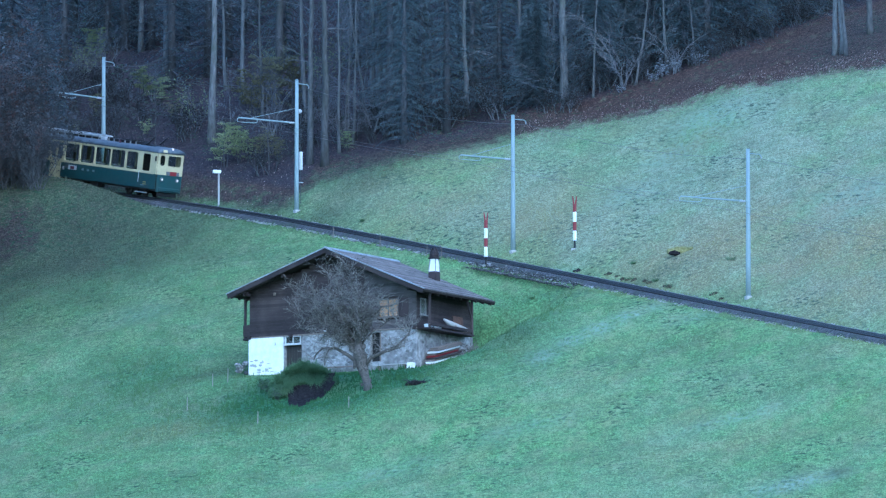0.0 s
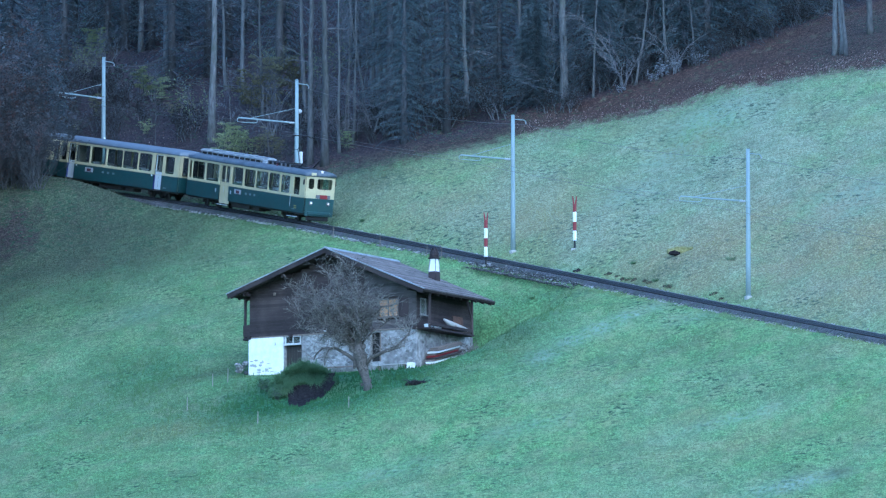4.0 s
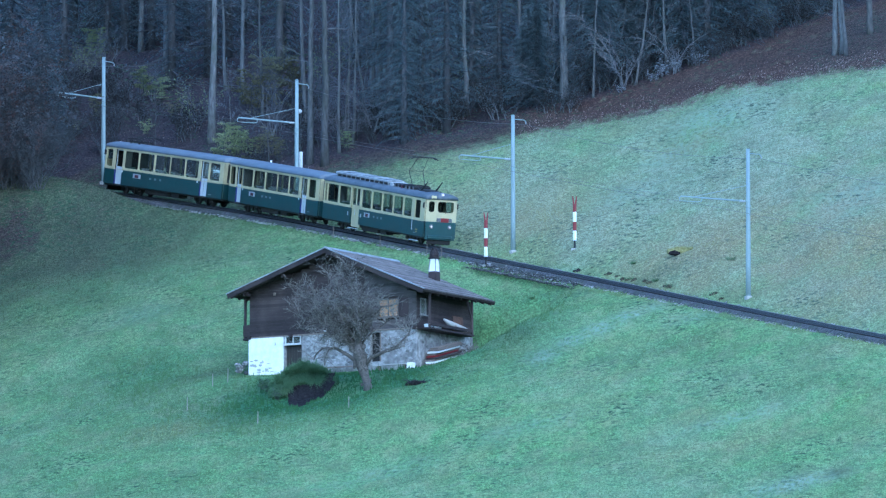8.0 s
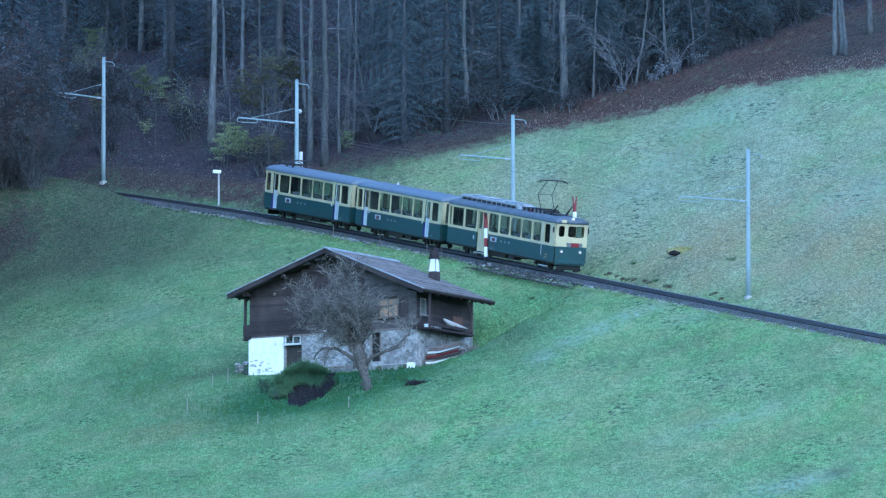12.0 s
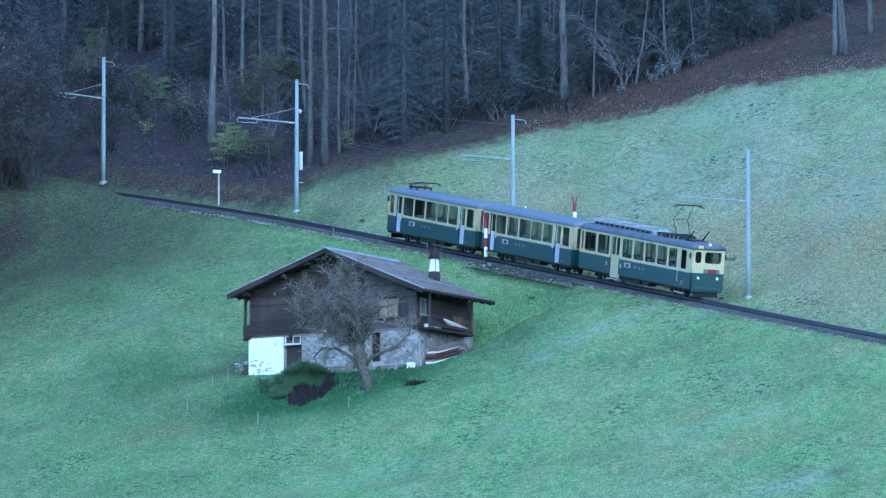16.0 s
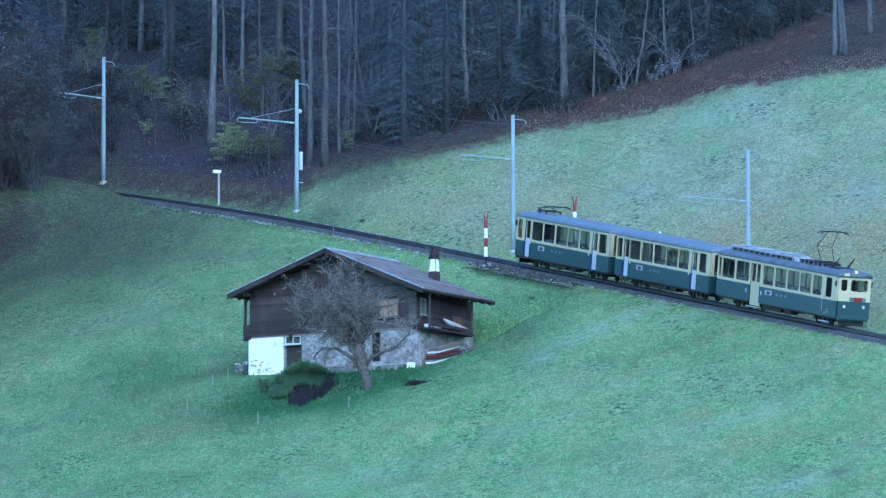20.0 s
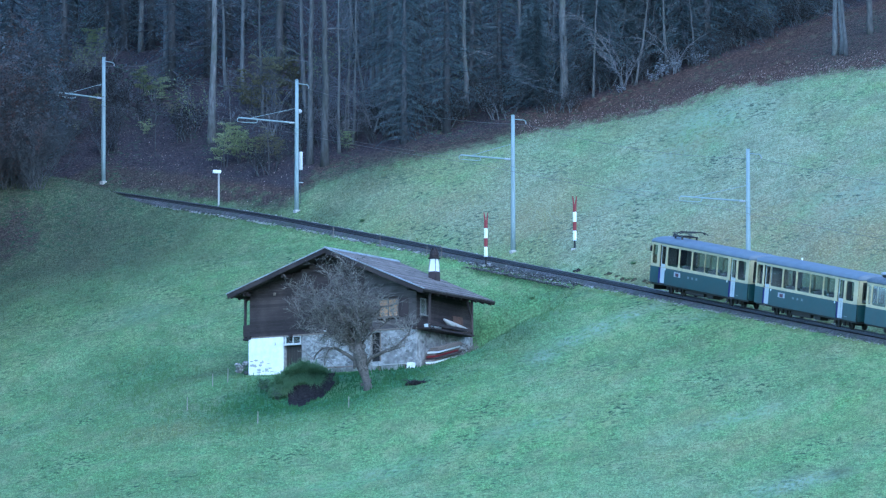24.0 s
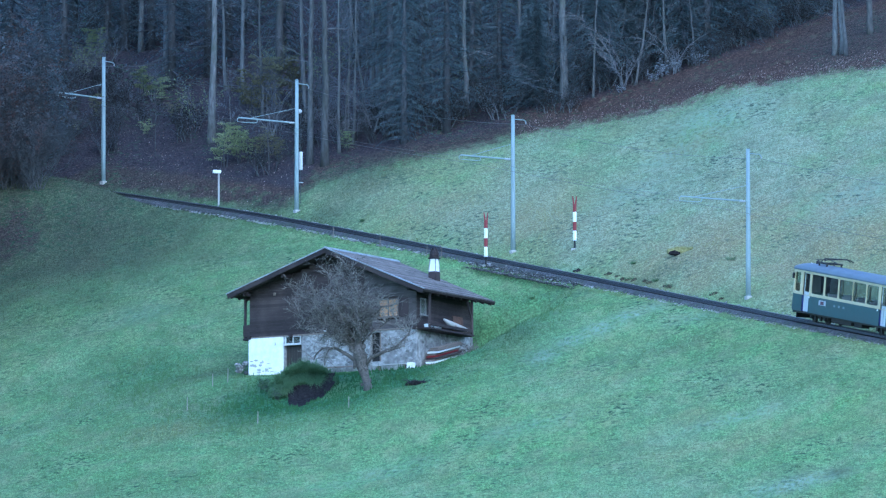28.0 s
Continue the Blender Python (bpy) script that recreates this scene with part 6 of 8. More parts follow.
    part("shutter", Shape().box((11.16, -0.03, 3.0), (11.85, 0.03, 4.22), 0.01).box((11.22, -0.05, 3.1), (11.79, -0.03, 3.2)).box((11.22, -0.05, 4.0), (11.79, -0.03, 4.1)), M_LOG, house, "dark open shutter")
    build_framed_window(house, side_win[0], side_win[1], side_win[2], side_win[3], HW - 0.05, 3, 1, axis="y", frame_mat=M_WEATHERED)
    # small white things on the front
    part("wall_lamp", Shape().box((5.6, -0.12, 2.32), (5.8, 0.0, 2.44), 0.02), M_WHITE, house)
    part("rafter_shoe", Shape().box((1.9, -0.12, 4.85), (2.05, 0.02, 5.05), 0.02), M_PLANK, house)
    # the roof
    y0, y1 = -1.05, HD + 0.75
    for sgn, PITCH in ((-1, PITCH_L), (1, PITCH_R)):
        run = 7.3 / math.cos(PITCH)
        m = Matrix.Translation((RX, 0, RIDGE)) @ Matrix.Rotation(sgn * PITCH, 4, "Y") @ Matrix.Diagonal((sgn, 1, 1, 1))
        slab = part("roof_slope", Shape().box((0.0, y0, -0.2), (run, y1, -0.06), 0.0, m), M_LOG, house, "boarded roof slope")
        n = 30
        for k in range(n):
            a, b = run * k / n, run * (k + 1) / n + 0.07
            tilt = m @ Matrix.Translation((a, 0, 0.0)) @ Matrix.Rotation(0.07, 4, "Y")
            part("shingle_course", Shape().box((0, y0 - 0.04, -0.055), (b - a, y1 + 0.04, -0.018), 0.0, tilt), M_TILE, slab, "course of grey shingles" if k == 0 else "")
        part("barge_board", Shape().box((-0.05, y0 - 0.09, -0.34), (run + 0.02, y0 - 0.045, -0.04), 0.008, m), M_LOG, house, "dark barge board")
        part("verge_strip", Shape().box((-0.05, y0 - 0.13, -0.05), (run + 0.06, y0 + 0.03, 0.02), 0.01, m), M_ZINC, house, "pale metal verge strip")
        part("barge_board", Shape().box((-0.05, y1 + 0.045, -0.3), (run, y1 + 0.09, -0.04), 0.008, m), M_LOG, house)
        for k in range(10):
            y = -0.85 + k * (HD + 1.4) / 9
            part("rafter", Shape().box((4.2, y - 0.06, -0.36), (run - 0.05, y + 0.06, -0.2), 0.01, m), M_LOG, house)
        part("gutter_board", Shape().box((run - 0.03, y0, -0.2), (run + 0.03, y1, -0.02), 0.0, m), M_LOG, house)
    part("ridge_cap", Shape().loft([(-0.22, -0.1), (-0.2, -0.04), (0, 0.06), (0.2, -0.04), (0.22, -0.1), (0, 0.0)], y0 - 0.1, y1 + 0.1, m=Matrix.Translation((RX, 0, RIDGE)) @ Matrix.Rotation(math.pi / 2, 4, "Z")), M_ZINC, house, "pale ridge cap")
    # purlins under the gable
    for x in (0.1, 3.0, RX, 9.2, HW - 0.1):
        z = roof_under(x) - 0.12
        part("purlin", Shape().box((x - 0.1, -0.85, z - 0.14), (x + 0.1, 0.25, z + 0.12), 0.015), M_LOG, house)
    # chimney on the slope
    cx, cy = RX + 3.72, 6.2
    cz = RIDGE - (cx - RX) * math.tan(PITCH_R)
    ch = part("chimney", Shape().box((cx - 0.28, cy - 0.28, cz - 0.5), (cx + 0.28, cy + 0.28, cz + 0.46), 0.02), M_LOG, house, "dark clad chimney base")
    part("shaft", Shape().add([(cx + a * w, cy + b * w, cz + h) for h, w in ((0.4, 0.25), (1.28, 0.19)) for a, b in ((-1, -1), (1, -1), (1, 1), (-1, 1))], [(0, 1, 5, 4), (1, 2, 6, 5), (2, 3, 7, 6), (3, 0, 4, 7), (4, 5, 6, 7), (3, 2, 1, 0)]), M_PLASTER, ch, "whitewashed tapered shaft")
    part("crown", Shape().box((cx - 0.3, cy - 0.3, cz + 1.28), (cx + 0.3, cy + 0.3, cz + 1.36), 0.02), M_LOG, ch)
    for ax, ay in ((-1, -1), (1, -1), (1, 1)):
        part("shaft_edge", Shape().tube([(cx + ax * 0.255, cy + ay * 0.255, cz + 0.4), (cx + ax * 0.195, cy + ay * 0.195, cz + 1.28)], 0.035, 5), M_RUBBLE, ch, "grey weathered edge")
    part("cap_top", Shape().tube([(cx, cy, cz + 1.38), (cx, cy, cz + 1.5), (cx, cy, cz + 1.72), (cx, cy, cz + 1.86)], [0.22, 0.24, 0.2, 0.08], 10), M_LOG, ch, "dark rounded cap")
    for sx in (-1, 1):
        part("cap_slab", Shape().tube([(cx + sx * 0.3, cy, cz + 1.36), (cx + sx * 0.29, cy, cz + 1.6), (cx + sx * 0.2, cy, cz + 1.84), (cx + sx * 0.05, cy, cz + 2.0)], [0.05, 0.06, 0.06, 0.05], 6), M_LOG, ch, "dark bowed cap rib")
    # galleries
    for side, x0, x1, back in ((1, HW, HW + 0.95, 5.6), (-1, -0.5, 0.0, HD - 0.2)):
        dk = part("gallery_floor", Shape().box((x0, 0.1, STONE - 0.12), (x1, back, STONE), 0.01), M_LOG, house, "dark gallery floor")
        xo = x1 - 0.1 if side > 0 else x0 + 0.1
        zt = roof_under(xo)
        ys = (0.2, back - 0.15) if side > 0 else (0.25, 3.3, HD - 0.35)
        for y in ys:
            part("gallery_post", Shape().box((xo - 0.07, y - 0.07, STONE - 0.12), (xo + 0.07, y + 0.07, zt), 0.012), M_LOG, house)
        part("brace", Shape().box((-0.05, -0.05, 0), (0.05, 0.05, 1.3), 0.01, Matrix.Translation((xo, back - 0.2, STONE + 1.0)) @ Matrix.Rotation(0.5, 4, "X")), M_LOG, house)
        for k in range(3 if side < 0 else 1):
            z = STONE + 0.12 + k * 0.26
            part("rail_board", Shape().box((xo - 0.03, 0.1, z), (xo + 0.03, back, z + 0.2), 0.008), M_LOG, house)
        if side < 0:
            part("rail_board", Shape().box((x0 + 0.02, 0.1, STONE + 0.12), (0.02, 0.16, STONE + 0.85), 0.008), M_LOG, house)
    return house


def at_house(x, y, z):
    return pose(*HOUSE, 0, 0, -30.7) @ Matrix.Translation((x, y, z))


def build_yard():
    """Things kept round the house."""
    # goods on the gallery
    pale = thing("tarpaulin_roll", at_house(HW + 0.55, 3.9, STONE + 0.1), "pale rolled tarpaulin lying on the gallery", "tarpaulin")
    part("roll", Shape().tube([(0, -1.4, 0.62), (0.05, -0.7, 0.38), (0, 0.3, 0.24), (0.05, 1.3, 0.18)], [0.07, 0.2, 0.24, 0.13], 9), M_CONCRETE, pale, flat=False)
    part("cord", Shape().tube([(0, -0.3, 0.24), (0.04, -0.22, 0.25)], 0.275, 10), M_PLANK, pale)
    for x, y, s in ((HW + 0.45, 0.7, 0.28), (HW + 0.5, 1.8, 0.26), (HW + 0.3, 1.15, 0.18)):
        b = thing("white_basin", at_house(x, y, STONE), "white basin standing on the gallery floor", "basin", "basins on the gallery")
        part("bowl", Shape().tube([(0, 0, 0.01), (0, 0, 0.05), (0, 0, 0.24), (0, 0, 0.26)], [s * 0.7, s * 0.85, s, s * 0.9], 12), M_WHITE, b, flat=False)
    sheet = thing("rusty_sheet", at_house(HW + 0.16, 5.0, STONE), "rust-brown metal sheet leaning on the gallery wall", "metal sheet")
    part("sheet", Shape().box((-0.015, -0.62, 0.02), (0.015, 0.62, 1.15), 0.004, Matrix.Rotation(-0.1, 4, "Y")), M_RUSTSHEET, sheet)
    # boards leaning in a stack by the side wall
    r = random.Random(5)
    st = thing("board_stack", at_house(HW + 0.7, 0.7, -0.2), "stack of mixed planks beside the stone wall", "planks")
    for k in range(9):
        mt = [M_PLANK, M_WHITE, M_PLANK, M_LOG, M_RED][k % 5 if k < 8 else 0]
        part("plank", Shape().box((-0.35 + r.uniform(-0.1, 0.1), -0.4 + k * 0.12, 0.1 + k * 0.115), (0.35 + r.uniform(-0.1, 0.1), 2.9 + k * 0.05, 0.2 + k * 0.115), 0.008), mt, st, m=pose(0, 0, 0.0, 13, 0, r.uniform(-3, 3)))
    part("bearer", Shape().box((-0.4, 0.0, -0.35), (0.4, 0.15, 0.12)).box((-0.4, 2.2, -0.2), (0.4, 2.35, 0.3)), M_LOG, st)
    # brushwood heap
    bw = thing("brushwood_heap", at_house(HW + 0.9, 5.0, 0.95), "heap of dry brown brushwood by the wall", "brushwood")
    sh = Shape()
    for k in range(80):
        p = Vector((r.uniform(-0.5, 0.5), r.uniform(-1.2, 1.4), r.uniform(-0.1, 0.5)))
        q = p + Vector((r.uniform(-0.5, 0.5), r.uniform(-0.6, 0.6), r.uniform(-0.1, 0.5)))
        sh.tube([p, q], [0.025, 0.01], 4, cap=False)
    part("sticks", sh, M_FRUITTWIG, bw)
    # bench and block in front
    b = thing("bench", at_house(10.7, -0.55, -0.42), "low pale plank bench against the wall", "bench")
    part("seat", Shape().box((-1.0, -0.16, 0.3), (1.55, 0.16, 0.37), 0.01), M_CONCRETE, b)
    for x in (-0.7, 1.2):
        part("leg", Shape().box((x - 0.08, -0.13, -0.2), (x + 0.08, 0.13, 0.3), 0.01), M_PLANK, b)
    k = thing("white_block", at_house(12.5, -0.75, -0.5), "white painted stone block at the house corner", "block")
    part("block", Shape().box((-0.22, -0.2, -0.1), (0.22, 0.2, 0.46), 0.03), M_PLASTER, k)
    k = thing("stone_heap", at_house(-0.45, 0.3, 0.0), "small heap of dark stones at the corner", "stones")
    for i in range(7):
        part("stone", Shape().blob((r.uniform(-0.35, 0.25), r.uniform(-0.4, 0.4), 0.1 + 0.09 * i), (0.24, 0.22, 0.15), i, 4, 7), M_STONE, k)
    bar = thing("ledge_board", at_house(6.7, -0.3, -0.25), "pale board lying along the foot of the wall", "board")
    part("board", Shape().box((-1.6, -0.1, 0.22), (1.3, 0.1, 0.3), 0.01), M_PLANK, bar)
    # fence stakes
    for x, y, h in ((-16.1, -26.16, 0.85), (-11.5, -36.31, 0.8), (-5.86, -36.27, 0.8), (-13.64, -20.88, 0.9), (-14.6, -21.05, 0.8)):
        s = thing("fence_stake", ground_pose(x, y), "thin weathered fence stake in the grass", "stake", "stakes below the house")
        part("stick", Shape().tube([(0, 0, -0.2), (0.02, 0, h)], [0.034, 0.026], 6), M_PALEWOOD, s)
    # scorched patch
    s = thing("ash_patch", ground_pose(-1.55, -34.0, 10), "black ash heap with charred sticks on the grass", "ash heap")
    part("ash", Shape().blob((0, 0, 0.0), (0.8, 0.45, 0.2), 4, 6, 12), M_SOIL, s)
    part("ash", Shape().blob((0.75, 0.25, 0.02), (0.35, 0.25, 0.12), 6, 6, 10), M_SOIL, s)
    sh = Shape()
    for k in range(16):
        p = Vector((r.uniform(-0.7, 0.8), r.uniform(-0.3, 0.3), 0.08))
        sh.tube([p, p + Vector((r.uniform(-0.5, 0.5), r.uniform(-0.3, 0.3), r.uniform(0.02, 0.25)))], 0.02, 4)
    part("charred_sticks", sh, M_BLACK, s)


def build_mound():
    """A low overgrown bank with bare earth showing on its slipped side."""
    m = thing("grass_bank", ground_pose(*BANK), "overgrown grassy bank above a dark earth hollow", "bank")
    nu, nv = 44, 40
    pts, q = [], []
    for j in range(nv + 1):
        v = j / nv
        face, run = min(1.0, v / 0.45), max(0.0, (v - 0.45) / 0.55)
        for i in range(nu + 1):
            u = 2 * i / nu - 1
            jag = 0.5 * noise.noise(Vector((2.3 * u, 5.0 * v, 1.0))) + 0.25 * noise.noise(Vector((7 * u, 11 * v, 4.0)))
            half = (1.5 - 0.25 * face) * (1 - run) ** 0.8 + 0.1 + 0.55 * jag * (1 if abs(u) > 0.5 else 0.3)
            x = 0.6 - 0.85 * run + u * half + 0.12 * jag
            y = 0.05 - 0.9 * face - 3.6 * run + 0.22 * jag + 0.25 * u * u * (1 - run)
            g = float(land(BANK[0] + x, BANK[1] + y)) - float(land(*BANK))
            rise = (1 - face) ** 0.7 * 1.1 * (1 - 0.45 * u * u)
            pts.append((x, y, g + 0.03 + rise + 0.07 * abs(jag)))
    for j in range(nv):
        for i in range(nu):
            a = j * (nu + 1) + i
            q.append((a, a + nu + 1, a + nu + 2, a + 1))
    part("earth", Shape().add(pts, q), M_SOIL, m, "bare dark earth, slipped downhill", flat=False)
    domes = ((0.3, 0.6, 0.95, 1.55, 1.0, 0.8), (-0.95, 0.6, 0.3, 0.85, 0.75, 0.75), (1.3, 0.75, 0.6, 0.85, 0.7, 0.7))
    for k, (a, b, c, p, q, h) in enumerate(domes):
        part("turf", Shape().lump((a, b, c), (p, q, h), 12 + 5 * k, rough=0.12, size=0.8), M_MOSS, m, "thick green turf", flat=False)
    r = np.random.RandomState(7)
    n = 30000
    pick = np.array(domes)[r.choice(3, n, p=(0.5, 0.25, 0.25))]
    a, up = r.uniform(0, 2 * np.pi, n), r.uniform(-0.15, 1, n)
    side = np.sqrt(1 - up * up)
    unit = np.stack([side * np.cos(a), side * np.sin(a), up], 1)
    root = pick[:, :3] + pick[:, 3:] * unit * r.uniform(0.95, 1.08, (n, 1))
    out = unit / pick[:, 3:]
    out = out / np.linalg.norm(out, axis=1, keepdims=True)
    ln = r.uniform(0.12, 0.42, n) * (1 + 0.6 * np.sin(4 * root[:, 0] + 1) * np.sin(5 * root[:, 1]))
    w = r.uniform(0.012, 0.035, n)
    tip = root + ln[:, None] * (0.75 * out + r.normal(0, 0.35, (n, 3)) + np.array([0, 0, 0.25]))
    tip[:, 2] -= ln * 1.05 * side ** 2
    v = np.concatenate([root - np.stack([w, 0 * w, 0 * w], 1), root + np.stack([w, 0 * w, 0 * w], 1), tip])
    i = np.arange(n)
    part("overhanging_grass", quick_mesh("overhanging_grass", v, np.stack([i, n + i, 2 * n + i], 1), M_BANKGRASS), None, m, "long drooping grass")["kind"] = "stuff"
    weed = shrub_meshes(81, 0.75, 0.5, 420, M_BANKGRASS, 0.06)
    for x, y, f in BANK_WEEDS:
        plant("weed_bush", weed, x, y, 70 * x, f, "low leafy green weeds beside the bank", "weeds", "weeds at the bank")


MARK_A = (2.79, -2.14)
MARK_B = (8.56, -2.25)
PALE_TREES = [(-9.21, 45.76, 0.9, -2.2), (2.4, 50.37, 1.1, 0), (26.76, 35.23, 0.75, -2)]
DARK_TREES = [(-16.19, 57.25, 0.95, 0), (-8.14, 44.23, 0.95, -0.8), (8.35, 45.2, 1, 0)]
SLIM_TREES = [(-14.2, 63.35, 1, 1), (3.7, 52.68, 1, -2), (5.27, 51.49, 0.9, -3), (27.22, 35.07, 0.9, 1), (27.46, 34.19, 0.8, 3), (-19.88, 74.49, 1, -1), (-2.53, 55.15, 1, 1), (-9.62, 54.32, 1, 0)]
BRANCHY_TREES = [(29.32, 39.78, 1, 0), (-4.89, 53.79, 0.9, 2), (12.49, 55.24, 0.9, -6), (10.86, 52.1, 0.8, 6), (-21.72, 79.93, 1, 0), (13.29, 43.95, 0.5, -9), (10.37, 44.14, 0.45, 8), (15.45, 44.74, 0.5, -5), (7.07, 46.35, 0.45, 4), (-5.26, 50.93, 0.5, 10), (-6.81, 48.33, 0.45, 6)]
YOUNG_TREES = [(-7.19, 46.56, 1, 0), (-6.23, 48.51, 0.9, 2), (13.16, 48.13, 1, -8), (7.7, 51.05, 1, 0), (-0.55, 50.87, 1, -4), (-12.65, 59.02, 1, 2), (-15.38, 67.21, 1.1, 0), (24.77, 49.3, 0.8, 5), (18.71, 50.99, 1, -5), (17.4, 44.71, 0.6, 9), (0.24, 49.23, 0.6, -9)]
FOREST_BUSHES = [(1, -25.69, 76.84, 0.8), (1, -12.0, 68.51, 0.8), (1, 6.5, 48.14, 0.6), (3, -22.99, 67.09, 0.8), (3, -8.86, 57.07, 0.9), (3, -3.68, 47.37, 0.9), (3, -1.72, 47.4, 0.9), (3, 0.24, 49.23, 0.8)]
YELLOW_BEECH = [(-15.2, 50.6, 1.0), (-14.2, 51.0, 0.95), (-13.5, 50.3, 0.7), (-6.6, 46.5, 0.5), (-21.3, 68.5, 0.85), (-20.1, 67.6, 0.65), (-20.9, 61.2, 0.42), (-25.2, 79.5, 0.8), (-26.0, 65.0, 0.35)]
OLIVE_BEECH = [(-12.4, 50.2, 0.75), (-11.4, 49.0, 0.6), (-13.4, 59.1, 1.25), (-12.0, 59.4, 1.5), (-10.6, 60.0, 1.2), (-24.6, 66.5, 0.7), (-19.0, 63.5, 0.5)]
FOREST_FIRS = [(0, -1.53, 48.5, 1), (0, 2.0, 49.0, 0.9), (0, -3.3, 51.28, 1), (1, -3.68, 47.99, 0.9), (0, -24.2, 81.27, 1), (1, -26.81, 86.49, 1), (1, -22.27, 85.3, 1), (0, -18.48, 80.58, 0.9), (0, 6.57, 56.22, 1), (1, 11.72, 56.71, 1), (0, 15.23, 53.91, 1), (1, 18.39, 54.19, 1), (1, 21.96, 54.6, 1), (0, -6.15, 64.79, 1), (1, 3.83, 62.83, 1), (0, -11.43, 70.6, 1), (0, -2.69, 43.9, 0.85), (1, 0.24, 44.2, 0.8), (0, 3.9, 47.4, 0.75)]
BANK = (-8.94, -27.69)
ROCK = (8.65, -7.1)
TUSSOCKS = [(12.2, -11.04, 1.0), (18.28, -19.34, 1.2), (-5.48, 26.2, 1.0), (13.54, -17.03, 0.9), (5.63, -15.05, 0.9)]
BANK_WEEDS = [(-10.88, -25.96, 1.1), (-11.33, -24.3, 0.8), (-10.35, -28.11, 0.9)]
ARCHING = [(12.5, 43.35, 1.1), (16.01, 43.61, 1.0), (-4.86, 48.46, 1.1), (-6.73, 47.32, 1.0), (7.26, 45.91, 0.8), (10.4, 46.87, 1.3), (-11.99, 54.16, 0.8), (5.73, 49.89, 1.2), (14.73, 47.99, 1.4)]


# ---- trees ----
def bough(sh, r, p, d, length, rad, depth, spread, twigs, gravity=0.0, n=5, extra=0, crook=0.22, least=0.008):
    """A crooked limb that forks on; twigs collects its ends."""
    steps = 4 if depth > 1 else 2 if depth == 0 else 3
    pts, rads = [p.copy()], [rad]
    for k in range(steps):
        d = (d + Vector((r.uniform(-1, 1), r.uniform(-1, 1), r.uniform(-1, 1))) * crook + Vector((0, 0, gravity))).normalized()
        p = p + d * (length / steps)
        pts.append(p.copy())
        rads.append(rad * (1 - 0.6 * (k + 1) / steps))
    (sh if depth > 1 else twigs).tube(pts, rads, n if depth > 1 else 3, cap=False)
    if depth == 0:
        return
    kids = r.randint(3, 4) if depth > 1 else r.randint(2, 4) + (extra + 1 if extra else 0)
    for k in range(kids):
        i = r.randint(max(1, steps - 3), steps) if k else steps
        q = pts[i]
        e = (d + Vector((r.uniform(-1, 1), r.uniform(-1, 1), r.uniform(-0.6, 0.9))) * spread).normalized()
        bough(sh, r, q, e, length * r.uniform(0.55, 0.8), max(rads[i] * r.uniform(0.55, 0.75), least), depth - 1, spread, twigs, gravity, max(n - 1, 4), extra, crook, least)


def bare_tree_meshes(seed, height, girth, bark, crown_from=0.45, lean=0.03):
    """A tall, leafless wood tree: trunk, limbs and fine twigs."""
    r = random.Random(seed)
    trunk, limbs, twigs = Shape(), Shape(), Shape()
    pts, rads, p = [], [], Vector((0, 0, -0.4))
    n = 12
    dx, dy = r.uniform(-lean, lean), r.uniform(-lean, lean)
    for k in range(n + 1):
        pts.append(p.copy())
        f = k / n
        rads.append(girth * (1 - 0.82 * f) * (1.35 if k == 0 else 1))
        p = p + Vector((dx + r.uniform(-0.055, 0.055), dy + r.uniform(-0.055, 0.055), 1)) * (height / n)
    trunk.tube(pts, rads, 9)
    for k in range(n):
        f = k / n
        if f < 0.12:
            continue
        for j in range(2 if f > crown_from else (1 if r.random() < 0.6 else 0)):
            a = r.uniform(0, 2 * math.pi)
            q = pts[k].lerp(pts[k + 1], r.random())
            ln = height * (0.17 if f > crown_from else 0.09) * (1.25 - f) * r.uniform(0.7, 1.3)
            bough(limbs, r, q, Vector((math.cos(a), math.sin(a), r.uniform(-0.1, 0.7))), ln, rads[k] * 0.28, 2, 0.75, twigs, 0.02)
    return [("trunk", trunk.mesh("trunk", bark, False)), ("limb_crown", limbs.mesh("limb_crown", bark, False)), ("twig_crown", twigs.mesh("twig_crown", M_TWIG))]


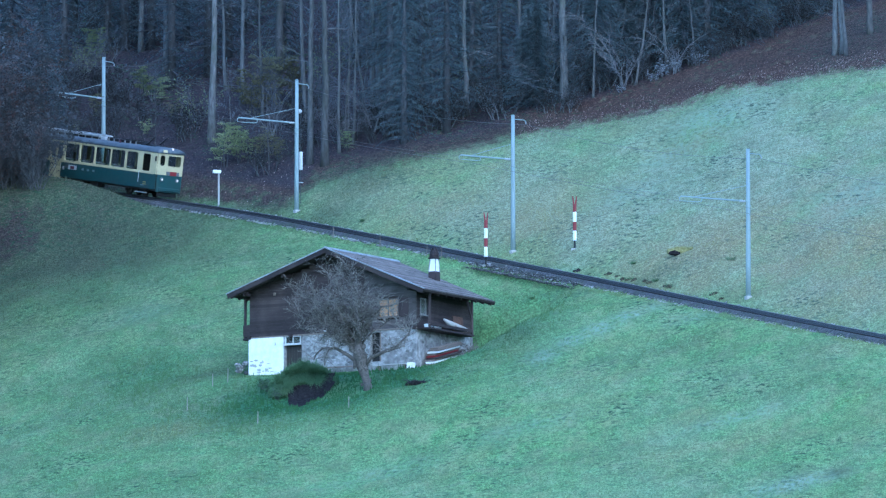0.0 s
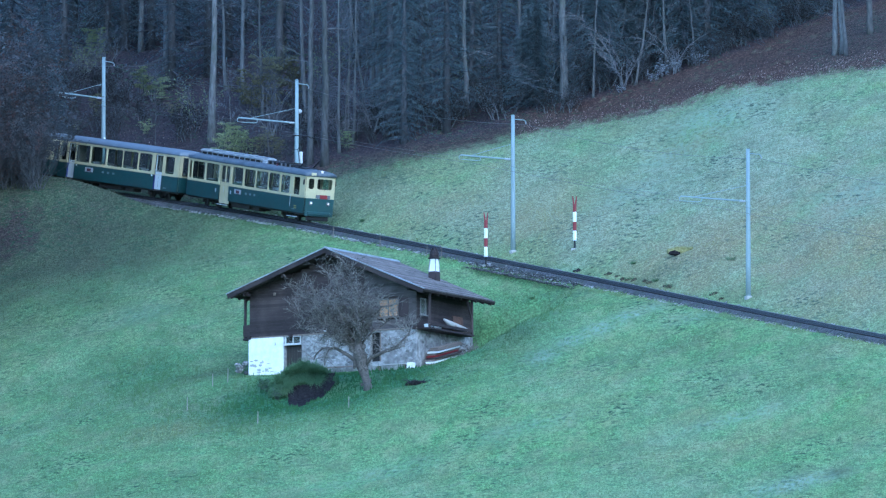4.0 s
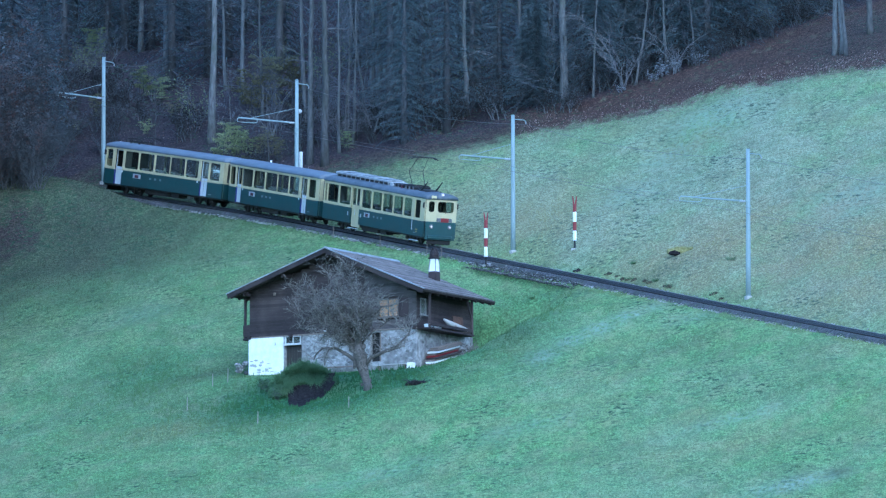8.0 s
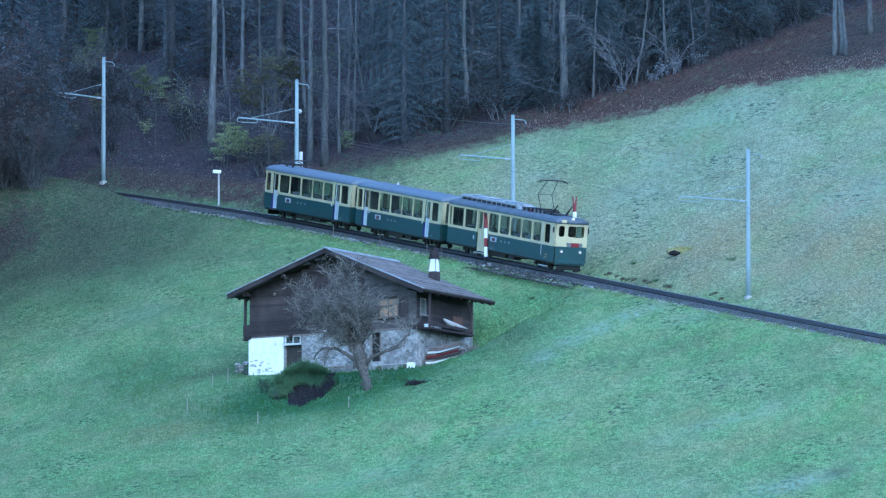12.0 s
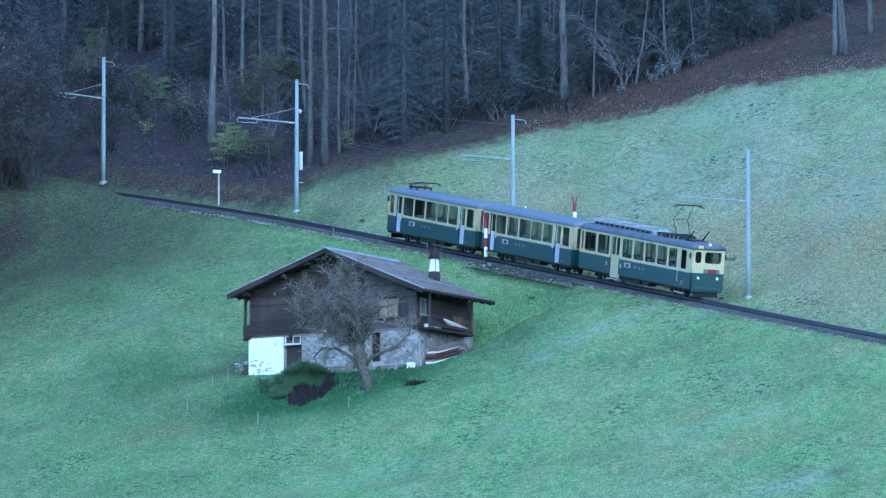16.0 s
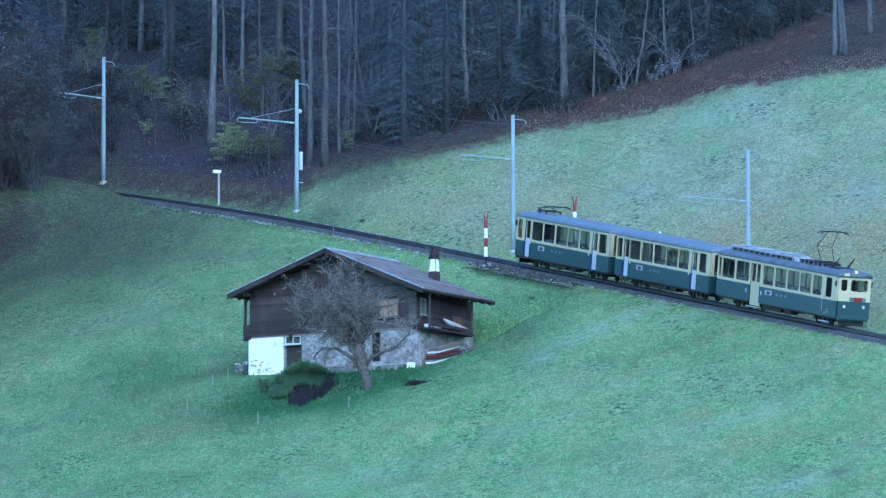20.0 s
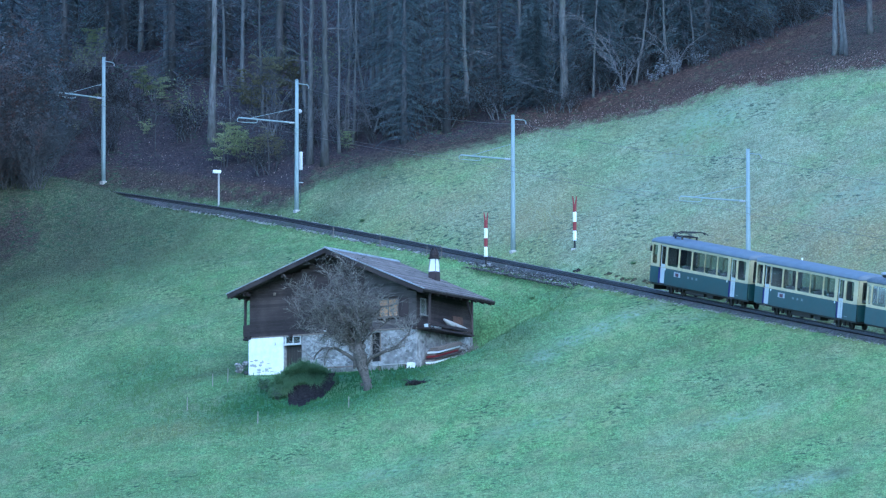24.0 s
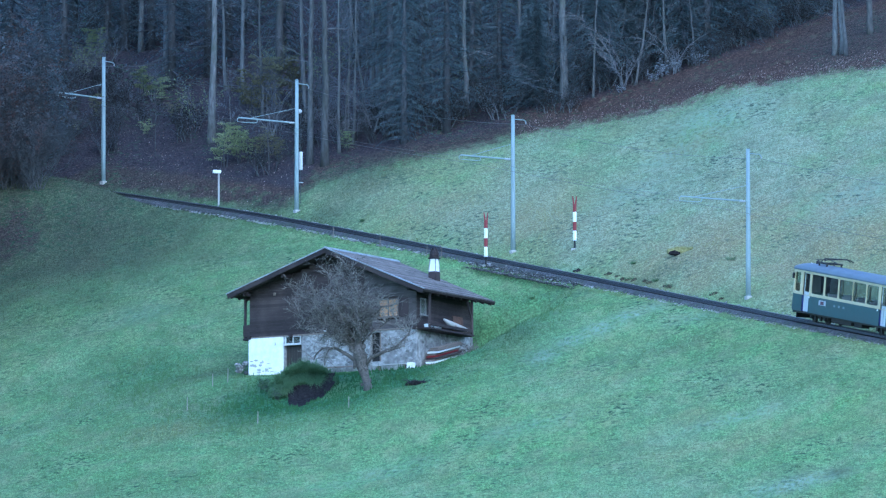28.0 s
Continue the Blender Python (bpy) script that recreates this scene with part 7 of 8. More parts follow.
def spruce_meshes(seed, height, radius, start=0.06, thin=1.0, fine=0.0, broad=1.0):
    """A spruce: tapered trunk, whorls of drooping boughs hung with many small needle sprays; below fine of its height the sprays are smaller and closer."""
    r = random.Random(seed)
    trunk = Shape().tube([(0, 0, -0.4), (0.02, 0, height * 0.3), (0, 0.03, height * 0.65), (0, 0, height)], [height * 0.016, height * 0.012, height * 0.007, 0.02], 8)
    limbs = Shape()
    V, Fc = [], []

    def spray(px, py, pz, qx, qy, qz, c, s, h):
        b = len(V)
        V.extend([(px - c * h, py - s * h, pz), (px + c * h, py + s * h, pz - 0.02), (qx + c * h * 0.6, qy + s * h * 0.6, qz), (qx - c * 0.2 * h, qy, qz - 0.03)])
        Fc.append((b, b + 1, b + 2, b + 3))
    z = height * start
    while z < height * 0.985:
        f = z / height
        rad = radius * (1 - f) ** 0.7 * r.uniform(0.7, 1.2)
        m = r.randint(5, 7)
        a0 = r.uniform(0, 6.28)
        close, fat = f < fine, 1.0 if height > 12 else 1.5
        for k in range(m):
            a = a0 + 2 * math.pi * k / m + r.uniform(-0.3, 0.3)
            ln = rad * r.choice((r.uniform(0.25, 0.6), r.uniform(0.6, 1.0), r.uniform(0.8, 1.35))) + 0.15
            c, s = math.cos(a), math.sin(a)
            droop = r.uniform(0.15, 0.75)

            def at(t):
                return (c * ln * t, s * ln * t, z - droop * ln * t * t + 0.12 * ln * t)
            limbs.tube([at(0), at(0.9)], [0.02 + 0.01 * ln, 0.008], 3, cap=False)
            t = 0.12 if close else 0.18
            while t < 1.02:
                px, py, pz = at(t)
                if close:
                    for j in range(3):
                        w = (0.16 + 0.3 * (1 - t)) * min(1.2, 0.4 + ln * 0.3) * r.uniform(0.4, 1.5)
                        sd, fw, dn = r.uniform(-0.9, 0.9), r.uniform(0.0, 0.6), r.uniform(0.2, 1.1)
                        spray(px, py, pz, px - s * w * sd + c * w * fw, py + c * w * sd + s * w * fw, pz - w * dn, c, s, r.uniform(0.009, 0.017))
                    t += r.uniform(0.05, 0.09) * fat
                else:
                    for sd in (-1, 1):
                        w = (0.17 + 0.2 * (1 - t)) * min(1.1, 0.35 + ln * 0.3) * r.uniform(0.3, 1.5)
                        spray(px, py, pz, px - s * w * sd + c * w * 0.5, py + c * w * sd + s * w * 0.5, pz - w * r.uniform(0.3, 0.9), c, s, (0.02 + 0.03 * w) * broad)
                    t += r.uniform(0.075, 0.125) * thin
        z += (0.34 + 0.25 * (1 - f)) * height / 22
    me = quick_mesh("needles", np.array(V), np.array(Fc), M_NEEDLE)
    return [("trunk", trunk.mesh("trunk", M_SPRUCEBARK, False)), ("bough_crown", limbs.mesh("bough_crown", M_BOUGH)), ("needle_crown", me)]


def shrub_meshes(seed, height, spread, leaves, mat, size=0.1):
    """A many-stemmed bush with small separate leaves."""
    r = random.Random(seed)
    stems, twigs = Shape(), Shape()
    for k in range(7):
        a = r.uniform(0, 6.28)
        bough(stems, r, Vector((r.uniform(-0.2, 0.2) * spread, r.uniform(-0.2, 0.2) * spread, -0.1)), Vector((math.cos(a) * 0.45, math.sin(a) * 0.45, 1)), height * r.uniform(0.5, 0.75), 0.03, 2, 0.7, twigs, 0.03)
    tips = [Vector(v) for v in twigs.v]
    V, Fc = [], []
    for k in range(leaves):
        p = tips[r.randrange(len(tips))] + Vector((r.uniform(-1, 1), r.uniform(-1, 1), r.uniform(-1, 1))) * 0.16
        u = Vector((r.uniform(-1, 1), r.uniform(-1, 1), r.uniform(-0.5, 0.5))).normalized() * size * r.uniform(0.6, 1.3)
        w = u.orthogonal().normalized() * size * 0.55
        b = len(V)
        V.extend([p - u, p + w, p + u, p - w])
        Fc.append((b, b + 1, b + 2, b + 3))
    out = [("stem_clump", stems.mesh("stem_clump", M_BARK)), ("twig_crown", twigs.mesh("twig_crown", M_TWIG))]
    if leaves:
        out.append(("leaf_crown", quick_mesh("leaf_crown", np.array([tuple(v) for v in V]), np.array(Fc), mat)))
    return out


def spray_meshes(seed, height, leaves, mat, size=0.07):
    """A young beech: a few thin stems with flat tiers of leafy side sprays and a bare foot."""
    r = random.Random(seed)
    stems, twigs = Shape(), Shape()
    V, Fc = [], []
    sprays = []
    for k in range(4):
        a = 1.57 * k + r.uniform(-0.6, 0.6)
        out = Vector((math.cos(a), math.sin(a), 0)) * r.uniform(0.05, 0.28)
        pts = [Vector((0.1 * math.cos(a), 0.1 * math.sin(a), -0.1)) + (out * t + Vector((r.uniform(-0.03, 0.03), r.uniform(-0.03, 0.03), t))) * height * r.uniform(0.94, 1.06) for t in (0, 0.3, 0.6, 0.95)]
        stems.tube(pts, [0.035, 0.028, 0.018, 0.008], 5)
        for j in range(9):
            t = r.uniform(0.2, 0.97)
            i = 0 if t < 0.3 else 1 if t < 0.6 else 2
            lo = (0, 0.3, 0.6)[i]
            p = pts[i].lerp(pts[i + 1], (t - lo) / (0.3 if i < 2 else 0.35))
            b = r.uniform(0, 6.28)
            d = Vector((math.cos(b), math.sin(b), r.uniform(0.0, 0.35)))
            q = p + d * height * r.uniform(0.16, 0.46) * (1.15 - 0.7 * t)
            mid = p.lerp(q, 0.5) + Vector((0, 0, 0.06 * height * 0.3))
            twigs.tube([p, mid, q - Vector((0, 0, 0.05))], [0.012, 0.009, 0.005], 3, cap=False)
            sprays.append((p, mid, q, Vector((-d.y, d.x, 0)).normalized()))
    for k in range(leaves):
        p, mid, q, side = sprays[r.randrange(len(sprays))]
        t = r.uniform(0.15, 1.08)
        c = p.lerp(mid, 2 * t) if t < 0.5 else mid.lerp(q, 2 * t - 1)
        c = c + side * r.gauss(0, 0.17) + Vector((r.gauss(0, 0.05), r.gauss(0, 0.05), r.gauss(-0.02, 0.045)))
        u = Vector((r.uniform(-1, 1), r.uniform(-1, 1), r.uniform(-0.6, 0.2))).normalized() * size * r.uniform(0.6, 1.3)
        w = (u.orthogonal().normalized() + Vector((0, 0, r.uniform(-0.4, 0.4)))) * size * 0.55
        b = len(V)
        V.extend([c - u, c + w, c + u, c - w])
        Fc.append((b, b + 1, b + 2, b + 3))
    return [("stem_clump", stems.mesh("stem_clump", M_SPRUCEBARK)), ("twig_crown", twigs.mesh("twig_crown", M_TWIG)), ("leaf_crown", quick_mesh("leaf_crown", np.array([tuple(v) for v in V]), np.array(Fc), mat))]


def arching_meshes(seed, reach):
    """A hazel-like clump of long pale stems that bow over and carry thin side twigs."""
    r = random.Random(seed)
    stems, twigs = Shape(), Shape()
    for k in range(7):
        a, ln = r.uniform(0, 6.28), reach * r.uniform(0.6, 1.1)
        bow, pts = r.uniform(0.25, 0.8), []
        for i in range(9):
            t = i / 8
            out = ln * (0.25 * t + bow * t * t)
            pts.append(Vector((math.cos(a) * out + r.uniform(-0.12, 0.12), math.sin(a) * out + r.uniform(-0.12, 0.12), ln * (t - 0.55 * bow * t ** 3) - 0.1)))
        stems.tube(pts, [0.034 * (1 - 0.75 * i / 8) for i in range(9)], 5, cap=False)
        for i in range(2, 8):
            for j in range(2):
                d = (pts[i + 1] - pts[i]).normalized() + Vector((r.uniform(-1, 1), r.uniform(-1, 1), r.uniform(-0.5, 0.8)))
                bough(twigs, r, pts[i].lerp(pts[i + 1], r.random()), d.normalized(), ln * r.uniform(0.12, 0.26), 0.016, 1, 0.8, twigs, -0.03)
    return [("stem_clump", stems.mesh("stem_clump", M_ARCH)), ("twig_crown", twigs.mesh("twig_crown", M_ARCH))]


def plant(name, meshes, x, y, rz, f, label, category, group="", lean=(0, 0)):
    m = ground_pose(x, y, rz) @ Euler((radians(lean[0]), radians(lean[1]), 0)).to_matrix().to_4x4() @ Matrix.Scale(f, 4)
    t = thing(name, m, label, category, group)
    for n, me in meshes:
        p = part(n, me, None, t)
        if n != "trunk":
            tagged(p, kind="stuff")
    return t


def build_fruit_tree():
    """The old fruit tree before the house: a short forked trunk and a broad, dense, leafless crown."""
    r = random.Random(21)
    trunk, limbs, twigs = Shape(), Shape(), Shape()
    base = [Vector((0.3, 0, -0.3)), Vector((0.22, 0, 0.3)), Vector((0.1, 0, 0.75)), Vector((-0.1, 0, 1.4)), Vector((-0.2, 0, 1.9)), Vector((-0.32, 0, 2.4)), Vector((-0.42, 0, 3.0))]
    trunk.tube(base, [0.34, 0.23, 0.23, 0.34, 0.42, 0.3, 0.16], 11)
    for k in range(34):   # limbs that fan out into a round crown, over to one side
        out = Vector((r.gauss(0, 1), r.gauss(0, 1), r.gauss(0, 1))).normalized() * r.uniform(0.45, 0.95)
        tip = Vector((-1.6 + 2.75 * out.x, 1.9 * out.y, 5.35 + 2.45 * out.z))
        q = Vector((-0.3 + r.uniform(-0.15, 0.1), r.uniform(-0.1, 0.1), r.uniform(2.0, 3.0)))
        bow = Vector((r.uniform(-0.4, 0.4), r.uniform(-0.3, 0.3), r.uniform(-0.1, 0.7)))
        pts = [q.lerp(tip, i / 6) + bow * math.sin(math.pi * i / 6) + Vector((r.uniform(-0.12, 0.12), 0, r.uniform(-0.12, 0.12))) * min(i, 2) for i in range(7)]
        girth = r.choice((0.055, 0.07, 0.07, 0.12))
        limbs.tube(pts, [girth * (1 - 0.75 * i / 6) for i in range(7)], 6)
        for i in range(2, 7):
            for j in range(2):
                d = (pts[i] - pts[i - 1]).normalized() * 0.5 + Vector((r.uniform(-1, 1), r.uniform(-1, 1), r.uniform(-0.7, 0.9)))
                bough(limbs, r, pts[i], d.normalized(), r.uniform(0.5, 0.95), 0.03, 2, 1.0, twigs, 0.0, 5, 0, 0.4, 0.013)
    rb = random.Random(5)
    for k in range(22):   # burrs and old pruning knots
        z = rb.uniform(0.0, 2.5)
        mid, wide = 0.28 - 0.24 * z, 0.27 + 0.12 * min(z, 1.5)
        trunk.lump((mid + rb.uniform(-wide, wide), rb.uniform(-0.28, -0.05), z), (rb.uniform(0.06, 0.13), 0.09, rb.uniform(0.08, 0.24)), 40 + k, 6, 10, 0.5, 0.16)
    arches = [[(-0.1, 0, 1.3), (-0.8, -0.1, 1.9), (-1.6, -0.1, 2.4), (-2.3, -0.1, 2.45), (-2.75, -0.15, 2.05), (-2.9, -0.2, 1.7)],
              [(-1.7, -0.1, 2.42), (-2.0, -0.2, 2.3), (-2.2, -0.2, 1.9), (-2.25, -0.2, 1.4)],
              [(0.0, 0, 1.3), (0.5, -0.2, 1.9), (1.1, -0.2, 2.15), (1.9, -0.1, 2.5), (2.5, 0, 3.1), (2.8, 0, 3.7)],
              [(1.1, -0.2, 2.15), (1.7, -0.3, 2.2), (2.3, -0.3, 2.45)],
              [(-0.35, 0, 2.2), (-0.45, -0.1, 3.3), (-0.72, -0.15, 4.1), (-0.35, -0.2, 4.9), (0.25, -0.2, 5.35), (0.9, -0.15, 5.2)],
              [(-0.6, -0.1, 3.9), (-1.5, -0.2, 4.35), (-2.6, -0.1, 4.5), (-3.5, 0, 4.15)],
              [(-0.4, 0, 2.6), (-1.3, -0.2, 3.1), (-2.4, -0.2, 3.7), (-3.6, -0.1, 3.6)],
              [(-0.3, 0, 2.4), (0.5, -0.1, 3.3), (1.2, -0.15, 3.75), (1.9, -0.1, 3.8), (2.6, -0.1, 3.5)],
              [(-0.3, 0, 2.7), (0.4, -0.1, 4.0), (1.0, -0.1, 4.7), (1.7, -0.1, 4.8)]]
    for k, a in enumerate(arches):
        pts = [Vector(p) + Vector((r.uniform(-0.06, 0.06), 0, r.uniform(-0.06, 0.06))) for p in a]
        limbs.tube(pts, [(0.13 if k % 2 == 0 else 0.06) * (1 - 0.75 * i / (len(pts) - 1)) for i in range(len(pts))], 7)
        for i in range(2, len(pts)):
            for j in range(2 if k < 2 else 5):
                bough(limbs, r, pts[i], Vector((r.uniform(-0.8, 0.8), r.uniform(-0.6, 0.6), r.uniform(-0.2, 1))).normalized(), r.uniform(0.4, 0.9), 0.03, 1, 0.9, twigs, 0.0, 5, 1, 0.4, 0.016)
    for k in range(24):   # shoots round the fork
        p = Vector((r.uniform(-0.5, 0.5), r.uniform(-0.4, 0.2), r.uniform(0.9, 2.4)))
        bough(limbs, r, p, Vector((r.uniform(-0.7, 0.7), r.uniform(-0.7, 0.3), 1)).normalized(), r.uniform(0.3, 0.8), 0.02, 1, 0.7, twigs, 0.0, 5, 0, 0.35)
    t = thing("fruit_tree", ground_pose(-4.95, -32.0, -8) @ Matrix.Scale(1.1, 4), "old leafless fruit tree with a dense twiggy crown", "tree")
    part("trunk", trunk, M_FRUITBARK, t, flat=False)
    tagged(part("limb_crown", limbs, M_FRUITBARK, t, flat=False), kind="stuff")
    tagged(part("twig_crown", twigs, M_FRUITTWIG, t), kind="stuff")


def build_forest():
    bare = [bare_tree_meshes(k, h, g, bk, c) for k, (h, g, bk, c) in enumerate([(23, 0.27, M_BEECH, 0.5), (25, 0.3, M_BARK, 0.6), (19, 0.18, M_BEECH, 0.45), (21, 0.22, M_BARK, 0.4), (15, 0.12, M_BEECH, 0.3)])]
    firs = [spruce_meshes(30 + k, h, w, s, 1.0, f) for k, (h, w, s, f) in enumerate([(20, 3.6, 0.03, 0.6), (24, 4.0, 0.10, 0.5), (15, 3.6, 0.02, 0.75), (9, 3.1, 0.01, 1.0)])]
    firs.append(spruce_meshes(39, 23, 3.9, 0.01, 1.4, 0.0, 1.25))
    bush = {1: shrub_meshes(51, 3.0, 1.2, 420, M_YELLOW, 0.06), 3: shrub_meshes(53, 2.8, 1.3, 0, M_RUST), 4: shrub_meshes(54, 1.5, 2.4, 1000, M_BRAMBLE, 0.05), 5: shrub_meshes(55, 0.9, 1.6, 130, M_FROSTLEAF, 0.075)}
    whip = bare_tree_meshes(71, 8.5, 0.05, M_BARK, 0.05, 0.06)
    def tree(k, x, y, rz, f=1.0, lean=(0, 0)):
        plant("wood_tree", bare[k], x, y, rz, f, ("tall leafless pale-barked tree at the wood's edge", "tall leafless dark-barked tree at the wood's edge", "slim leafless pale-barked tree in the wood", "leafless branching tree in the wood", "thin leafless young tree in the wood")[k], "tree", "trees of the wood", lean)
    def fir(k, x, y, rz, f=1.0):
        plant("spruce", firs[k], x, y, rz, f, "dark green spruce with drooping branches", "tree", "spruces of the wood")
    def shrub(k, x, y, rz, f=1.0):
        plant("bush", bush[k], x, y, rz, f, {1: "thin bush with a few yellowing leaves", 3: "bare twiggy bush in the undergrowth", 4: "low dark bramble bush in the undergrowth", 5: "low bramble with pale leaf undersides showing"}[k], "bush", "bushes at the wood's edge")
    for k, rows in enumerate((PALE_TREES, DARK_TREES, SLIM_TREES, BRANCHY_TREES, YOUNG_TREES)):
        for x, y, f, lean in rows:
            tree(k, x, y, 97 * x, f, (0, lean))
    for k, x, y, f in FOREST_BUSHES:
        shrub(k, x, y, 61 * x, f)
    for x, y, f in ((15.4, 43.7, 1.0), (16.3, 43.6, 0.8), (17.6, 43.5, 0.9), (14.6, 43.3, 0.7), (12.1, 43.0, 0.6)):
        shrub(5, x, y, 53 * x, f)
    for k, x, y, f in FOREST_FIRS:
        fir(k, x, y, 43 * x, f)
    for rows, mat, label in ((YELLOW_BEECH, M_YELLOW, "young beech with yellow-green autumn leaves in flat sprays"), (OLIVE_BEECH, M_OLIVELEAF, "young beech with dull olive-brown leaves in flat sprays")):
        beech = [spray_meshes(120 + k, 3.1, 1500, mat) for k in range(2)]
        for k, (x, y, f) in enumerate(rows):
            plant("young_beech", beech[k % 2], x, y, 137 * k, f, label, "tree", "young beeches at the wood's edge")
    arch = [arching_meshes(90, 5.5), arching_meshes(91, 4.2)]
    for k, (x, y, f) in enumerate(ARCHING):
        plant("hazel_bush", arch[k % 2], x, y, 83 * k, f, "bare bush with long pale arching stems", "bush", "bare bushes at the wood's edge")
    def foot(x):
        return float(np.interp(x, WOOD_X, WOOD_Y) if x > 9 else np.interp(x, EDGE_X, EDGE_Y))

    # dark brambles and low spruces close the wood's foot
    r = random.Random(31)
    for k in range(90):
        x = r.uniform(-33, 36)
        y = foot(x) + (r.uniform(2.6, 10) if -9 < x < 9 else r.uniform(1.0, 8) if x >= 9 else r.uniform(9, 24))
        if x > 13 and r.random() < 0.7:
            continue
        if float(side_of_line(x, y)) > 8 and not (-22 < x < -14 and y < 57):
            shrub(4, x, y, r.uniform(0, 360), r.uniform(0.7, 1.5))
    for k in range(8):
        x = r.uniform(5, 14)
        fir(3, x, max(foot(x) + r.uniform(3, 6), 46.0), r.uniform(0, 360), r.uniform(0.6, 1.1))
    # low dark spruces stand close along the upper side of the litter
    for k in range(13):
        x = 9.5 + 1.45 * k + r.uniform(-0.5, 0.5)
        fir(3 if k % 3 else 0, x, float(np.interp(x, WOOD_X, WOOD_Y)) + r.uniform(2.2, 4.2), r.uniform(0, 360), r.uniform(0.85, 1.2) if k % 3 else r.uniform(0.9, 1.1))
    for k in range(34):
        x = r.uniform(9, 26.5)
        shrub(4, x, float(np.interp(x, WOOD_X, WOOD_Y)) + r.uniform(0.4, 2.6), r.uniform(0, 360), r.uniform(0.6, 1.1))
    # dark spruces close the view up the slope above the line
    for k in range(9):
        x = -32 + 2.1 * k + r.uniform(-0.7, 0.7)
        fir(4, x, float(np.interp(x, EDGE_X, EDGE_Y)) + r.uniform(26, 42), r.uniform(0, 360), r.uniform(0.8, 1.15))
    # the wood behind, deeper and deeper
    r = random.Random(77)
    taken = []
    def free(x, y, gap):
        if any((x - a) ** 2 + (y - b) ** 2 < gap * gap for a, b in taken):
            return False
        taken.append((x, y))
        return True
    made = 0
    while made < 96:
        x, y = r.uniform(-48, 58), r.uniform(36, 120)
        deep = y - foot(x)
        if deep < (2 if x > 9 else 7) or (x < -7 and y < 56) or abs(float(side_of_line(x, y))) < 5 or deep > 75 or not free(x, y, 2.3):
            continue
        made += 1
        if x < -8 and deep < 30 and r.random() < 0.8:
            continue
        if r.random() < (0.2 if deep < 16 else 0.52):
            kind, rz, f = r.choice((0, 1, 4, 4)) if deep < 14 else 4, r.uniform(0, 360), r.uniform(0.8, 1.2)
            if not (-22 < x < -16 and y < 66):
                fir(kind, x, y, rz, f)
        else:
            tree(r.choice((1, 2, 3, 3, 4) if deep > 24 else (3, 4, 4)), x, y, r.uniform(0, 360), r.uniform(0.8, 1.15), (r.uniform(-3, 3), r.uniform(-3, 3)))
    made = 0
    while made < 125:
        x, y = r.uniform(-40, 46), r.uniform(30, 80)
        deep = y - foot(x)
        if deep < (2 if x > 9 else 5) or deep > 30 or float(side_of_line(x, y)) < 6.5 or not free(x, y, 1.1):
            continue
        made += 1
        k = r.choice((1, 3, 3, 3, 3, 4, 4))
        if k == 4:
            plant("sapling", whip, x, y, r.uniform(0, 360), r.uniform(0.7, 1.2), "thin bare sapling in the dark wood", "tree", "saplings of the wood", (r.uniform(-6, 6), r.uniform(-6, 6)))
        else:
            rz, f = r.uniform(0, 360), r.uniform(0.6, 1.1)
            if not (-22 < x < -15 and y < 60 or -16 < x < -9 and y < 49):
                shrub(k, x, y, rz, f)


